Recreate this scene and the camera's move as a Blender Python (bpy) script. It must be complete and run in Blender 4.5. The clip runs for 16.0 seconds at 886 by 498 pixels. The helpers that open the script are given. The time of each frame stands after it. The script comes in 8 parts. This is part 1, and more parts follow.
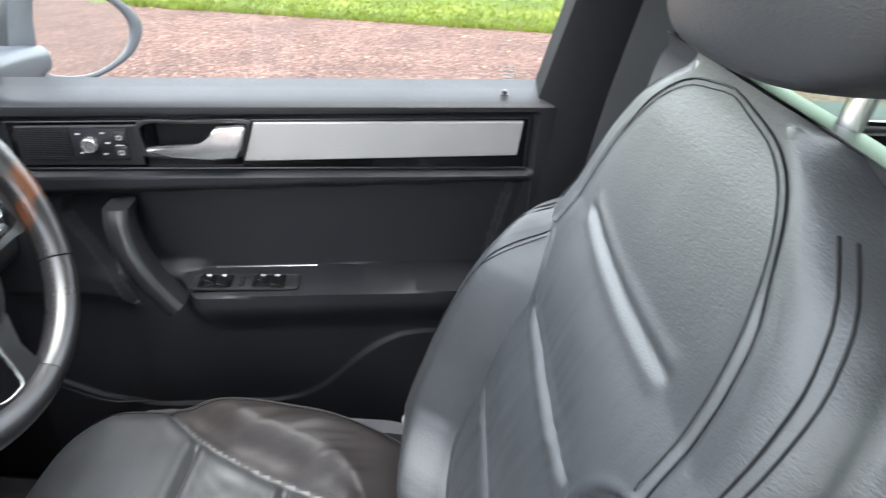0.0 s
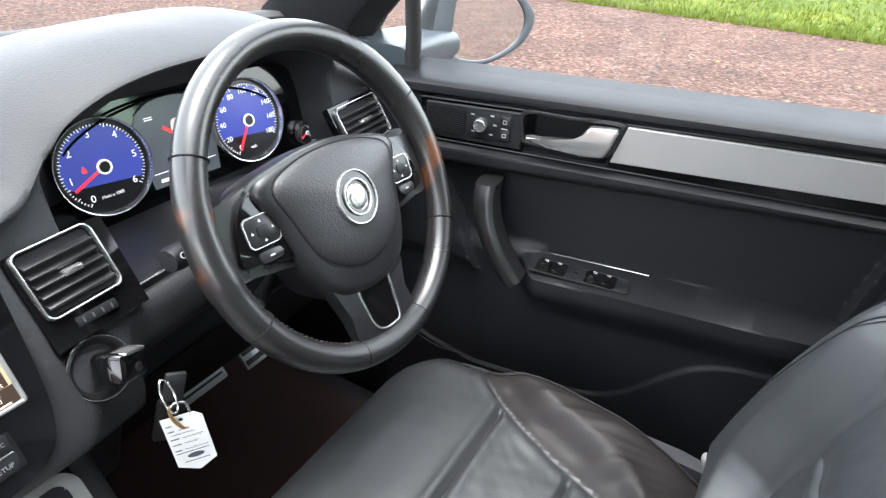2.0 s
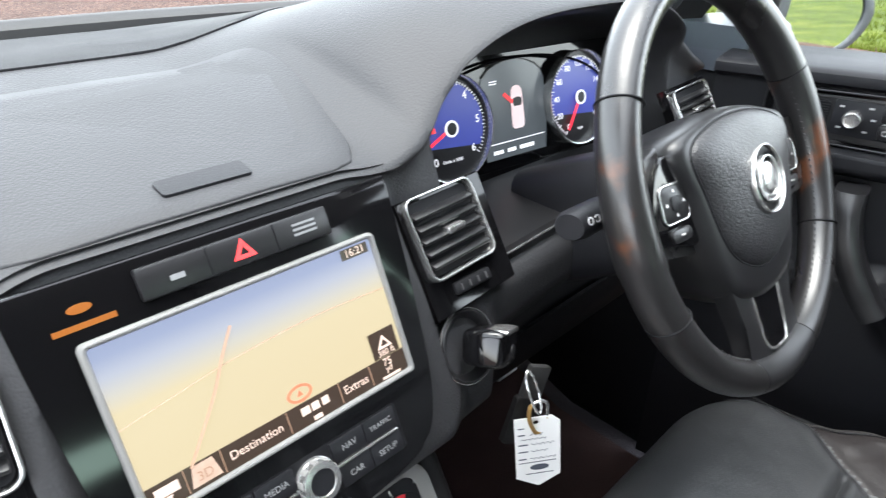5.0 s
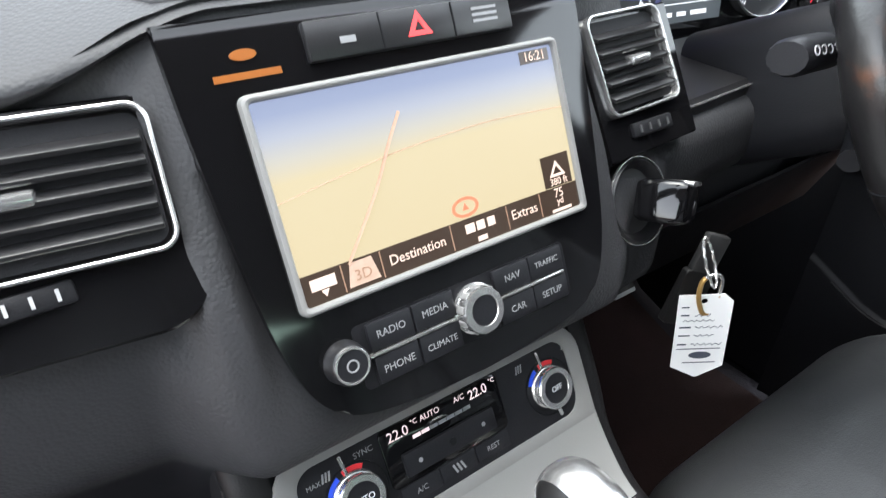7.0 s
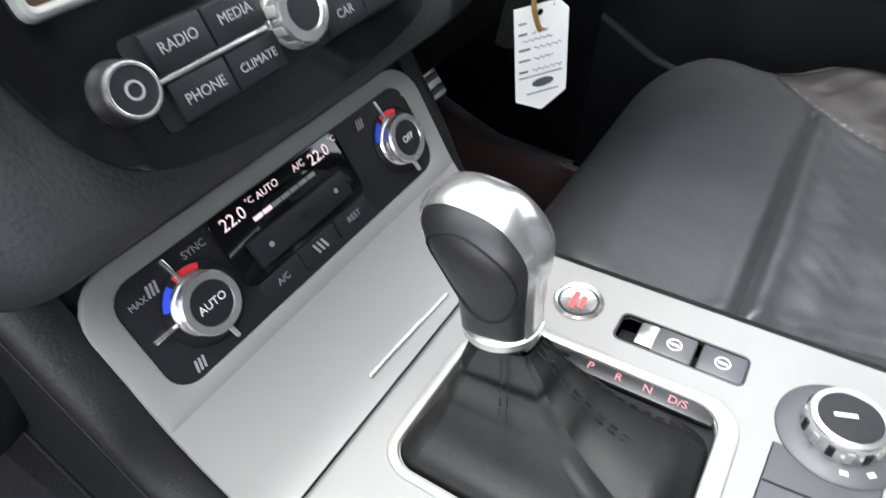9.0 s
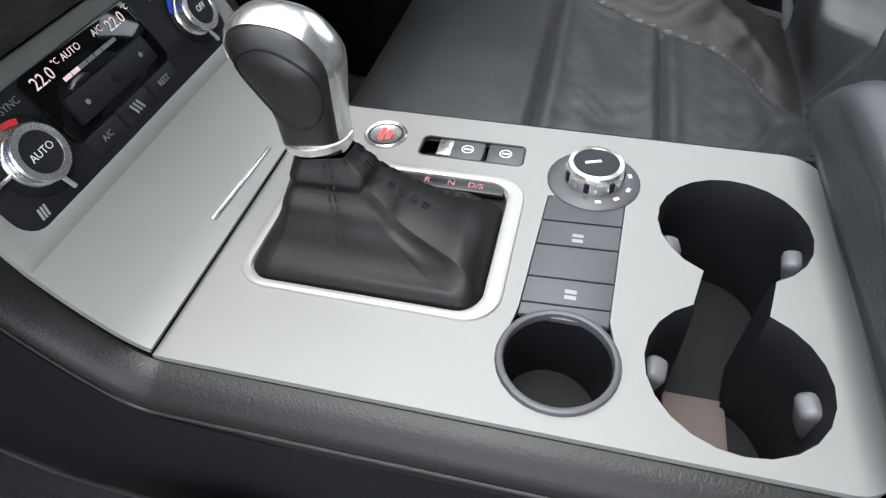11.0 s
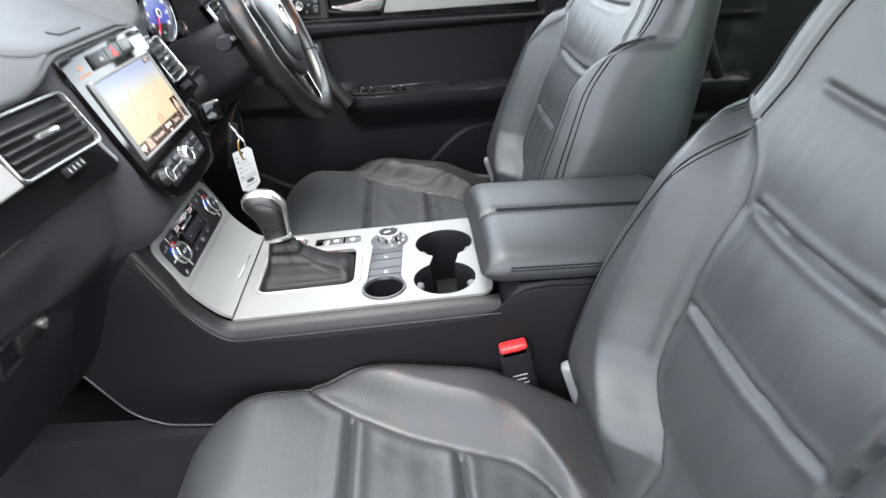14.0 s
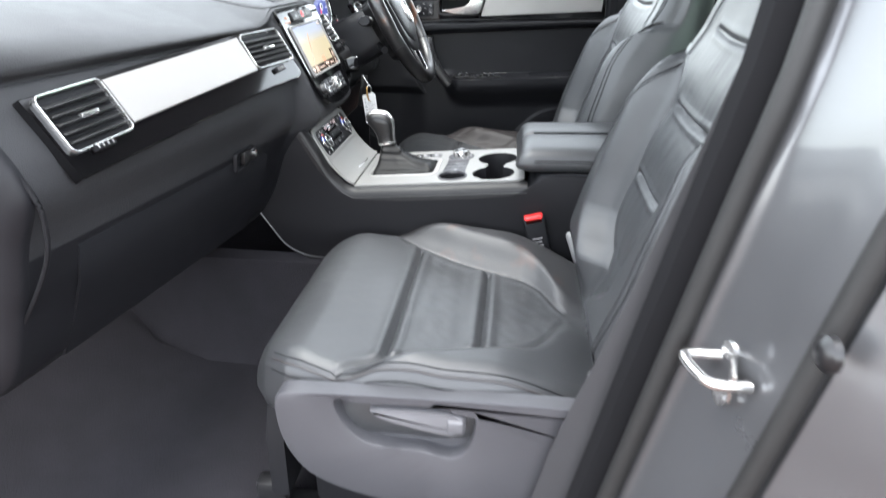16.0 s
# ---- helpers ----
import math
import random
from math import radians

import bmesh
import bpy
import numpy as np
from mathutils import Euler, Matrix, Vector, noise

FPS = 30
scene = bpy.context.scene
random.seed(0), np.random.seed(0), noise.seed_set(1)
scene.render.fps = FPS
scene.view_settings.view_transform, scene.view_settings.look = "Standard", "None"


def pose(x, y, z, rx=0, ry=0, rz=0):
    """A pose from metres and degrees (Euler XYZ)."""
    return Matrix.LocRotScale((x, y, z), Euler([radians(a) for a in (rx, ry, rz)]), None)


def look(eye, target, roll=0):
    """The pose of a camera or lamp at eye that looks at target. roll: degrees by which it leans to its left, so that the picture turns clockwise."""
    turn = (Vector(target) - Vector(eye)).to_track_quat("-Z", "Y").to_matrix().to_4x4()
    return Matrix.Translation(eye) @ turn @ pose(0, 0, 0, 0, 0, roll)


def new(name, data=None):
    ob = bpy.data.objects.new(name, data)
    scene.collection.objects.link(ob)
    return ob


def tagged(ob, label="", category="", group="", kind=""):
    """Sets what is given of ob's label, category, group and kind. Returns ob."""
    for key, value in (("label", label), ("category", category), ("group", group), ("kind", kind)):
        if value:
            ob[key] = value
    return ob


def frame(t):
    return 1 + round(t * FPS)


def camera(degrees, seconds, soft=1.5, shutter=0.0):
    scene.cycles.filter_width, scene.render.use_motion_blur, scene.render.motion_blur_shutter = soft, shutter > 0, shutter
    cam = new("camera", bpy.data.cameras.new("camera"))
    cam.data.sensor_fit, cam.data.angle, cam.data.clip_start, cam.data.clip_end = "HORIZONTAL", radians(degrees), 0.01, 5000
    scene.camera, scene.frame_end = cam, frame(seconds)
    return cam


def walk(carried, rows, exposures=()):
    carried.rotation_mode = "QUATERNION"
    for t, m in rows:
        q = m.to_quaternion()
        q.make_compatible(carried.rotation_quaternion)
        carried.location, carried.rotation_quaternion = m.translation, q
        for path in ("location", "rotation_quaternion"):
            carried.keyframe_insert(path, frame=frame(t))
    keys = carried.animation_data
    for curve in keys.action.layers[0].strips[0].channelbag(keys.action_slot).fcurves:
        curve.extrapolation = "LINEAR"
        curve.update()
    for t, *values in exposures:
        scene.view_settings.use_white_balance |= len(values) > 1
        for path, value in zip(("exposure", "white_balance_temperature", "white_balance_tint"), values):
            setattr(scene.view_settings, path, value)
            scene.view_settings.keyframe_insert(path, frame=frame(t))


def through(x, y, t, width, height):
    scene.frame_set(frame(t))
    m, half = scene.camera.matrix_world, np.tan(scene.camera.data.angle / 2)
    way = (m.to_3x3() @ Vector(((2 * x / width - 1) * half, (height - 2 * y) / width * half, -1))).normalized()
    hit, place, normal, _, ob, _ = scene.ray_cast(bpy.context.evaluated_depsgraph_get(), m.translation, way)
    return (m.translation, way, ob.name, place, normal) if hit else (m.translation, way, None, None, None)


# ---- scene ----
cam = camera(70.1, 16.0, 1.2, 0.3)
PATH = [
    (0, (-0.0376, 0.0793, 1.3993), (1.7127, 0.0694, 0.4317), 3.84),
    (0.5, (-0.0326, 0.0960, 1.4157), (1.6391, 0.4414, 0.3735), 3.22),
    (1, (-0.0604, 0.1259, 1.4148), (1.5277, 0.7412, 0.3662), 3.33),
    (1.5, (-0.0613, 0.1259, 1.4120), (1.4579, 0.8932, 0.3616), 3.16),
    (2, (-0.0684, 0.1445, 1.4164), (1.4260, 0.9789, 0.3817), 2.99),
    (2.5, (-0.0759, 0.1563, 1.4320), (1.3891, 1.0621, 0.4154), 2.71),
    (3, (-0.0712, 0.1431, 1.4253), (1.3646, 1.1210, 0.4344), 2.43),
    (3.5, (-0.0682, 0.1452, 1.4127), (1.3416, 1.1747, 0.4366), 2.23),
    (4, (-0.0772, 0.1713, 1.3920), (1.2975, 1.2532, 0.4226), 1.95),
    (4.5, (-0.1084, 0.2771, 1.3332), (1.2268, 1.4195, 0.3782), 1.64),
    (5, (-0.1399, 0.3581, 1.3115), (1.1098, 1.5944, 0.3576), 1.25),
    (5.2, (-0.1423, 0.3706, 1.3144), (1.0506, 1.6393, 0.3308), 1.30),
    (7.3, (-0.1738, 0.3985, 1.2038), (0.7781, 1.7424, 0.0690), 0.35),
    (7.5, (-0.1730, 0.3973, 1.1996), (0.7501, 1.7353, 0.0344), -0.22),
    (8, (-0.1660, 0.3949, 1.1612), (0.8038, 1.6562, -0.0508), -0.07),
    (8.5, (-0.1705, 0.4005, 1.1383), (0.9661, 1.3866, -0.1791), 0.32),
    (9, (-0.1757, 0.4204, 1.1121), (1.0480, 1.1669, -0.2826), 1.00),
    (9.5, (-0.1771, 0.4148, 1.0928), (1.0570, 0.9745, -0.3782), 0.92),
    (10, (-0.1908, 0.4022, 1.0909), (1.0294, 0.8232, -0.4369), 1.47),
    (10.2, (-0.2077, 0.3905, 1.0930), (1.0165, 0.7349, -0.4507), 3.08),
    (12.3, (-0.3909, 0.3590, 1.0988), (1.1182, 0.5878, -0.1936), 1.58),
    (12.5, (-0.4304, 0.3535, 1.1149), (1.1000, 0.5709, -0.1542), 1.09),
    (13, (-0.5340, 0.3556, 1.1730), (1.0956, 0.3711, 0.0135), 2.04),
    (13.5, (-0.6451, 0.3422, 1.2109), (1.0574, 0.2470, 0.1656), 0.43),
    (14, (-0.8094, 0.3194, 1.2865), (0.9501, 0.1925, 0.3440), -0.02),
    (14.5, (-0.9598, 0.3241, 1.3676), (0.8900, 0.2847, 0.6081), 0.11),
    (15, (-1.0784, 0.3228, 1.3546), (0.8251, 0.4187, 0.7483), 0.57),
    (15.5, (-1.1833, 0.3039, 1.2681), (0.7015, 0.4805, 0.6228), 0.34),
    (16, (-1.2960, 0.2286, 1.2416), (0.5084, 0.4295, 0.4028), 0.44),
]
EXPOSURES = [(0, 3.22), (1.5, 3.08), (3.0, 2.86), (5.0, 2.74), (7.5, 2.74), (8.5, 2.77), (9.5, 2.44), (10.0, 2.22), (12.5, 2.48), (13.5, 2.74), (14.5, 2.85), (15.0, 2.56), (16.0, 2.70)]
walk(cam, [(t, look(eye, target, roll)) for t, eye, target, roll in PATH], EXPOSURES)

# ---------------------------------------------------------------- light and sky
world = bpy.data.worlds.new("overcast_sky")
scene.world = world
world.use_nodes = True
wn = world.node_tree
sky = wn.nodes.new("ShaderNodeTexSky")
sky.sky_type = "NISHITA"
sky.sun_disc = False
sky.sun_elevation, sky.sun_rotation = radians(86), radians(-30)
sky.air_density, sky.dust_density, sky.ozone_density = 1.0, 1.6, 1.0
soft_sky = wn.nodes.new("ShaderNodeHueSaturation")
soft_sky.inputs["Saturation"].default_value = 0.28
wn.links.new(sky.outputs[0], soft_sky.inputs["Color"])
# a thin overcast, somewhat brighter near the horizon than overhead
sky_coord = wn.nodes.new("ShaderNodeTexCoord")
sky_sep = wn.nodes.new("ShaderNodeSeparateXYZ")
sky_rise = wn.nodes.new("ShaderNodeMapRange")
sky_rise.inputs["To Min"].default_value, sky_rise.inputs["To Max"].default_value = 1.85, 1.40
sky_mul = wn.nodes.new("ShaderNodeVectorMath")
sky_mul.operation = "SCALE"
wn.links.new(sky_coord.outputs["Generated"], sky_sep.inputs[0])
wn.links.new(sky_sep.outputs[2], sky_rise.inputs["Value"])
wn.links.new(soft_sky.outputs[0], sky_mul.inputs[0])
wn.links.new(sky_rise.outputs[0], sky_mul.inputs["Scale"])
wn.links.new(sky_mul.outputs[0], wn.nodes["Background"].inputs["Color"])
wn.nodes["Background"].inputs["Strength"].default_value = 0.15
sun_data = bpy.data.lights.new("sun", "SUN")
sun_data.energy, sun_data.angle, sun_data.color = 0.5, radians(40), (1.0, 0.98, 0.95)
sun = new("sun", sun_data)
sun.matrix_world = look((-1, 1.5, 15), (0, 0, 0))


# ---------------------------------------------------------------- materials
def material(name, color, rough=0.5, metal=0.0, grain=0.0, grain_size=0.001, mottle=0.15, mottle_size=0.06,
             spread=0.08, coat=0.0, emit=None, specular=0.5, stretch=None, pebble=0.0, pebble_size=0.002):
    m = bpy.data.materials.new(name)
    m.use_nodes = True
    nt = m.node_tree
    b = nt.nodes["Principled BSDF"]
    b.inputs["Metallic"].default_value = metal
    b.inputs["Coat Weight"].default_value = coat
    b.inputs["Coat Roughness"].default_value = 0.05
    b.inputs["Specular IOR Level"].default_value = specular
    tc = nt.nodes.new("ShaderNodeTexCoord")
    coord = tc.outputs["Object"]
    if stretch:
        mp = nt.nodes.new("ShaderNodeMapping")
        mp.inputs["Scale"].default_value = stretch
        nt.links.new(coord, mp.inputs["Vector"])
        coord = mp.outputs[0]
    big = nt.nodes.new("ShaderNodeTexNoise")
    big.inputs["Scale"].default_value = 1 / mottle_size
    big.inputs["Detail"].default_value = 5
    nt.links.new(coord, big.inputs["Vector"])
    ramp = nt.nodes.new("ShaderNodeMix")
    ramp.data_type = "RGBA"
    lo = [c * (1 - mottle) for c in color] + [1]
    hi = [min(1, c * (1 + mottle)) for c in color] + [1]
    ramp.inputs[6].default_value, ramp.inputs[7].default_value = lo, hi
    nt.links.new(big.outputs[0], ramp.inputs[0])
    nt.links.new(ramp.outputs[2], b.inputs["Base Color"])
    mr = nt.nodes.new("ShaderNodeMapRange")
    mr.inputs["To Min"].default_value = max(0.02, rough - spread)
    mr.inputs["To Max"].default_value = min(1, rough + spread)
    nt.links.new(big.outputs[0], mr.inputs["Value"])
    nt.links.new(mr.outputs[0], b.inputs["Roughness"])
    last = None
    if grain:
        n = nt.nodes.new("ShaderNodeTexNoise")
        n.inputs["Scale"].default_value = 1 / grain_size
        n.inputs["Detail"].default_value = 3
        nt.links.new(coord, n.inputs["Vector"])
        bp = nt.nodes.new("ShaderNodeBump")
        bp.inputs["Strength"].default_value = grain
        bp.inputs["Distance"].default_value = grain_size * 0.5
        nt.links.new(n.outputs[0], bp.inputs["Height"])
        last = bp
    if pebble:
        v = nt.nodes.new("ShaderNodeTexVoronoi")
        v.inputs["Scale"].default_value = 1 / pebble_size
        nt.links.new(coord, v.inputs["Vector"])
        bp = nt.nodes.new("ShaderNodeBump")
        bp.invert = True
        bp.inputs["Strength"].default_value = pebble
        bp.inputs["Distance"].default_value = pebble_size * 0.4
        nt.links.new(v.outputs["Distance"], bp.inputs["Height"])
        if last:
            nt.links.new(last.outputs[0], bp.inputs["Normal"])
        last = bp
    if last:
        nt.links.new(last.outputs[0], b.inputs["Normal"])
    if emit:
        b.inputs["Emission Color"].default_value = (*emit[:3], 1)
        b.inputs["Emission Strength"].default_value = emit[3]
    return m


def glass_material(name, tint, through):
    m = bpy.data.materials.new(name)
    m.use_nodes = True
    nt = m.node_tree
    nt.nodes.remove(nt.nodes["Principled BSDF"])
    out = nt.nodes["Material Output"]
    tr = nt.nodes.new("ShaderNodeBsdfTransparent")
    tr.inputs[0].default_value = (*tint, 1)
    gl = nt.nodes.new("ShaderNodeBsdfGlossy")
    gl.inputs["Roughness"].default_value = 0.01
    lw = nt.nodes.new("ShaderNodeLayerWeight")
    lw.inputs["Blend"].default_value = 0.5
    pw = nt.nodes.new("ShaderNodeMath")
    pw.operation = "POWER"
    pw.inputs[1].default_value = 5.0
    nt.links.new(lw.outputs["Facing"], pw.inputs[0])
    fr = nt.nodes.new("ShaderNodeMath")
    fr.operation = "MULTIPLY_ADD"
    fr.inputs[1].default_value, fr.inputs[2].default_value = 0.3, through
    nt.links.new(pw.outputs[0], fr.inputs[0])
    mx = nt.nodes.new("ShaderNodeMixShader")
    nt.links.new(fr.outputs[0], mx.inputs[0])
    nt.links.new(tr.outputs[0], mx.inputs[1])
    nt.links.new(gl.outputs[0], mx.inputs[2])
    nt.links.new(mx.outputs[0], out.inputs["Surface"])
    return m


LEATHER = material("black_leather", (0.0380, 0.0398, 0.0425), 0.43, grain=0.12, grain_size=0.0032, pebble=0.24, pebble_size=0.0013, mottle=0.25, specular=0.60, stretch=(0.5, 1, 1))
LEATHER_WORN = material("worn_leather", (0.036, 0.033, 0.033), 0.40, grain=0.13, grain_size=0.0032, pebble=0.16, pebble_size=0.0014, mottle=0.25, specular=0.5)
LEATHER_BROWN = material("browned_leather", (0.0245, 0.0210, 0.0208), 0.50, grain=0.16, grain_size=0.004, pebble=0.12, pebble_size=0.0016, mottle=0.35, specular=0.28)
LEATHER_SCUFFED = material("scuffed_leather", (0.0370, 0.0375, 0.0395), 0.46, grain=0.16, grain_size=0.0034, pebble=0.26, pebble_size=0.0016, mottle=0.25, specular=0.5)
WHEEL_LEATHER = material("wheel_leather", (0.013, 0.0125, 0.0127), 0.29, grain=0.06, grain_size=0.004, pebble=0.10, pebble_size=0.0015, mottle=0.25, specular=0.75)
RIM_WORN = material("worn_rim_leather", (0.013, 0.0125, 0.0127), 0.30, grain=0.06, grain_size=0.004, pebble=0.10, pebble_size=0.0015, mottle=0.25, specular=0.7)


def add_patches(m, color, size, low, high):
    """Worn patches of another colour, with edges of their own."""
    nt = m.node_tree
    b = nt.nodes["Principled BSDF"]
    was = b.inputs["Base Color"].links[0].from_socket
    tc = nt.nodes.new("ShaderNodeTexCoord")
    n = nt.nodes.new("ShaderNodeTexNoise")
    n.inputs["Scale"].default_value, n.inputs["Detail"].default_value = 1 / size, 4
    nt.links.new(tc.outputs["Object"], n.inputs["Vector"])
    r = nt.nodes.new("ShaderNodeMapRange")
    r.inputs["From Min"].default_value, r.inputs["From Max"].default_value = low, high
    nt.links.new(n.outputs[0], r.inputs["Value"])
    mx = nt.nodes.new("ShaderNodeMix")
    mx.data_type = "RGBA"
    mx.inputs[7].default_value = (*color, 1)
    nt.links.new(r.outputs[0], mx.inputs[0])
    nt.links.new(was, mx.inputs[6])
    nt.links.new(mx.outputs[2], b.inputs["Base Color"])


add_patches(RIM_WORN, (0.075, 0.028, 0.012), 0.045, 0.55, 0.66)
add_patches(LEATHER_SCUFFED, (0.085, 0.048, 0.038), 0.075, 0.60, 0.78)
DASH = material("soft_dash_plastic", (0.034, 0.0345, 0.037), 0.52, grain=0.05, grain_size=0.004, pebble=0.34, pebble_size=0.0020, mottle=0.1, specular=0.28)
PLASTIC = material("black_plastic", (0.0125, 0.0128, 0.0150), 0.45, grain=0.3, grain_size=0.0012, mottle=0.12, specular=0.24)
PLASTIC_DARK = material("matt_black_plastic", (0.0088, 0.0089, 0.0105), 0.6, grain=0.3, grain_size=0.0012, mottle=0.12, specular=0.2)
SATIN = material("satin_black_plastic", (0.014, 0.014, 0.015), 0.32, grain=0.1, grain_size=0.001, mottle=0.1)
GLOSS = material("gloss_black_lacquer", (0.004, 0.004, 0.0045), 0.07, spread=0.02, mottle=0.1)
ALU = material("brushed_aluminium", (0.37, 0.360, 0.350), 0.42, metal=0.50, grain=0.12, grain_size=0.0012, stretch=(0.05, 1, 1), mottle=0.05)
ALU_PLATE = material("satin_silver_plate", (0.225, 0.224, 0.217), 0.50, metal=0.12, grain=0.1, grain_size=0.001, stretch=(1, 0.05, 1), mottle=0.04)
CHROME = material("satin_chrome", (0.66, 0.66, 0.65), 0.24, metal=0.9, mottle=0.05)
LEVER_GREY = material("lever_grey_plastic", (0.115, 0.115, 0.122), 0.38, grain=0.2, grain_size=0.001, mottle=0.08)
GREY_TRIM = material("grey_seat_trim", (0.060, 0.060, 0.066), 0.42, grain=0.3, grain_size=0.001, mottle=0.08)
RIM_LEATHER = material("console_leatherette", (0.0100, 0.0099, 0.0105), 0.45, grain=0.10, grain_size=0.0030, pebble=0.2, pebble_size=0.0014, mottle=0.2, specular=0.36)
PILLAR = material("pillar_cloth", (0.0085, 0.0085, 0.0095), 0.80, grain=0.4, grain_size=0.0008, mottle=0.1, specular=0.12)
HEADLINER = material("headliner_cloth", (0.30, 0.30, 0.295), 0.9, grain=0.4, grain_size=0.001, mottle=0.08)
CARPET = material("black_carpet", (0.0215, 0.0205, 0.0240), 0.95, grain=1.0, grain_size=0.003, mottle=0.3, specular=0.2)
CARPET_RED = material("footwell_carpet", (0.026, 0.0145, 0.0135), 0.95, grain=1.0, grain_size=0.003, mottle=0.3, specular=0.2)
PAINT = material("grey_metallic_paint", (0.125, 0.128, 0.134), 0.3, metal=0.6, coat=0.7, mottle=0.04)
STEEL = material("brushed_steel", (0.34, 0.35, 0.36), 0.40, metal=0.5, grain=0.1, grain_size=0.001, mottle=0.1)
RUBBER = material("black_rubber", (0.012, 0.012, 0.012), 0.6, grain=0.2, mottle=0.1)
WHITE = material("white_print", (0.7, 0.7, 0.7), 0.5, mottle=0.02)
GREYPRINT = material("grey_print", (0.35, 0.35, 0.35), 0.5, mottle=0.02)
RED_PLASTIC = material("red_buckle_plastic", (0.75, 0.03, 0.03), 0.35, mottle=0.06)
RED = material("red_print", (0.8, 0.04, 0.05), 0.4, mottle=0.02)
BLUE = material("blue_print", (0.02, 0.08, 0.7), 0.4, mottle=0.02)
MIRROR = material("mirror_glass", (0.8, 0.82, 0.82), 0.01, metal=1.0, mottle=0.01, spread=0.0)
MIRROR_CASE = material("slate_mirror_case", (0.050, 0.058, 0.070), 0.35, mottle=0.06)
STITCH = material("dark_thread", (0.05, 0.05, 0.052), 0.8, mottle=0.1)
PAD = material("airbag_plastic", (0.024, 0.0242, 0.026), 0.42, grain=0.12, grain_size=0.003, pebble=0.45, pebble_size=0.0019, mottle=0.08)
GLASS = glass_material("clear_glass", (0.96, 0.98, 0.97), 0.02)
GLASS_GREEN = glass_material("green_tinted_glass", (0.80, 0.93, 0.84), 0.02)


# ---------------------------------------------------------------- mesh helpers
def thing(name, label, category, at=(0, 0, 0), group="", kind=""):
    ob = new(name)
    ob.location = at
    ob.empty_display_size = 0.05
    return tagged(ob, label, category, group, kind)


def part(name, bm, mat, parent=None, label="", smooth=40, recalc=True):
    me = bpy.data.meshes.new(name)
    if recalc:
        bmesh.ops.recalc_face_normals(bm, faces=bm.faces[:])
    bm.to_mesh(me)
    bm.free()
    me.materials.append(mat)
    me.polygons.foreach_set("use_smooth", [True] * len(me.polygons))
    me.set_sharp_from_angle(angle=radians(smooth))
    ob = new(name, me)
    if parent:
        ob.parent = parent
        if parent.type == "EMPTY":
            ob.matrix_parent_inverse = Matrix.Translation(-parent.location)
    if label:
        ob["label"] = label
    return ob


def fresh():
    return bmesh.new()


def absorb(bm, other, m=None):
    if m is not None:
        other.transform(m)
    me = bpy.data.meshes.new("tmp")
    other.to_mesh(me)
    other.free()
    bm.from_mesh(me)
    bpy.data.meshes.remove(me)
    return bm


def box(bm, size, m, bevel=0.0, seg=2):
    t = bmesh.new()
    bmesh.ops.create_cube(t, size=1)
    bmesh.ops.scale(t, vec=size, verts=t.verts)
    if bevel:
        bmesh.ops.bevel(t, geom=t.edges[:], offset=bevel, segments=seg, profile=0.5, affect="EDGES")
    if not isinstance(m, Matrix):
        m = Matrix.Translation(m)
    return absorb(bm, t, m)


def prism(bm, poly, depth, m, bevel=0.0, seg=2, taper=1.0):
    """Extrudes a 2D outline (local xy) along local z from 0 to depth."""
    t = bmesh.new()
    lo = [t.verts.new((x, y, 0)) for x, y in poly]
    hi = [t.verts.new((x * taper, y * taper, depth)) for x, y in poly]
    n = len(poly)
    t.faces.new(lo[::-1])
    top = t.faces.new(hi)
    for i in range(n):
        t.faces.new((lo[i], lo[(i + 1) % n], hi[(i + 1) % n], hi[i]))
    if bevel:
        bmesh.ops.bevel(t, geom=list(top.edges), offset=bevel, segments=seg, profile=0.5, affect="EDGES")
    return absorb(bm, t, m)


def ring_prism(bm, outer, inner, depth, m, bevel=0.0):
    """A flat frame between two outlines with the same number of points."""
    t = bmesh.new()
    n = len(outer)
    rows = [[t.verts.new((*p, z)) for p in o] for o, z in ((outer, 0), (outer, depth), (inner, depth), (inner, 0))]
    for a, b in zip(rows, rows[1:] + rows[:1]):
        for i in range(n):
            t.faces.new((a[i], a[(i + 1) % n], b[(i + 1) % n], b[i]))
    if bevel:
        es = [e for e in t.edges if all(abs(v.co.z - depth) < 1e-7 for v in e.verts) and
              (set(e.verts) <= set(rows[1]) or set(e.verts) <= set(rows[2]))]
        bmesh.ops.bevel(t, geom=es, offset=bevel, segments=2, profile=0.5, affect="EDGES")
    return absorb(bm, t, m)


def rr(w, h, r, n=6, cx=0.0, cy=0.0):
    """A rounded rectangle's outline."""
    out = []
    r = min(r, w / 2 - 1e-5, h / 2 - 1e-5)
    for qx, qy, a0 in ((1, 1, 0), (-1, 1, 90), (-1, -1, 180), (1, -1, 270)):
        for i in range(n + 1):
            a = radians(a0 + 90 * i / n)
            out.append((cx + qx * (w / 2 - r) + r * math.cos(a), cy + qy * (h / 2 - r) + r * math.sin(a)))
    return out


def circle(r, n=32, cx=0.0, cy=0.0):
    return [(cx + r * math.cos(2 * math.pi * i / n), cy + r * math.sin(2 * math.pi * i / n)) for i in range(n)]


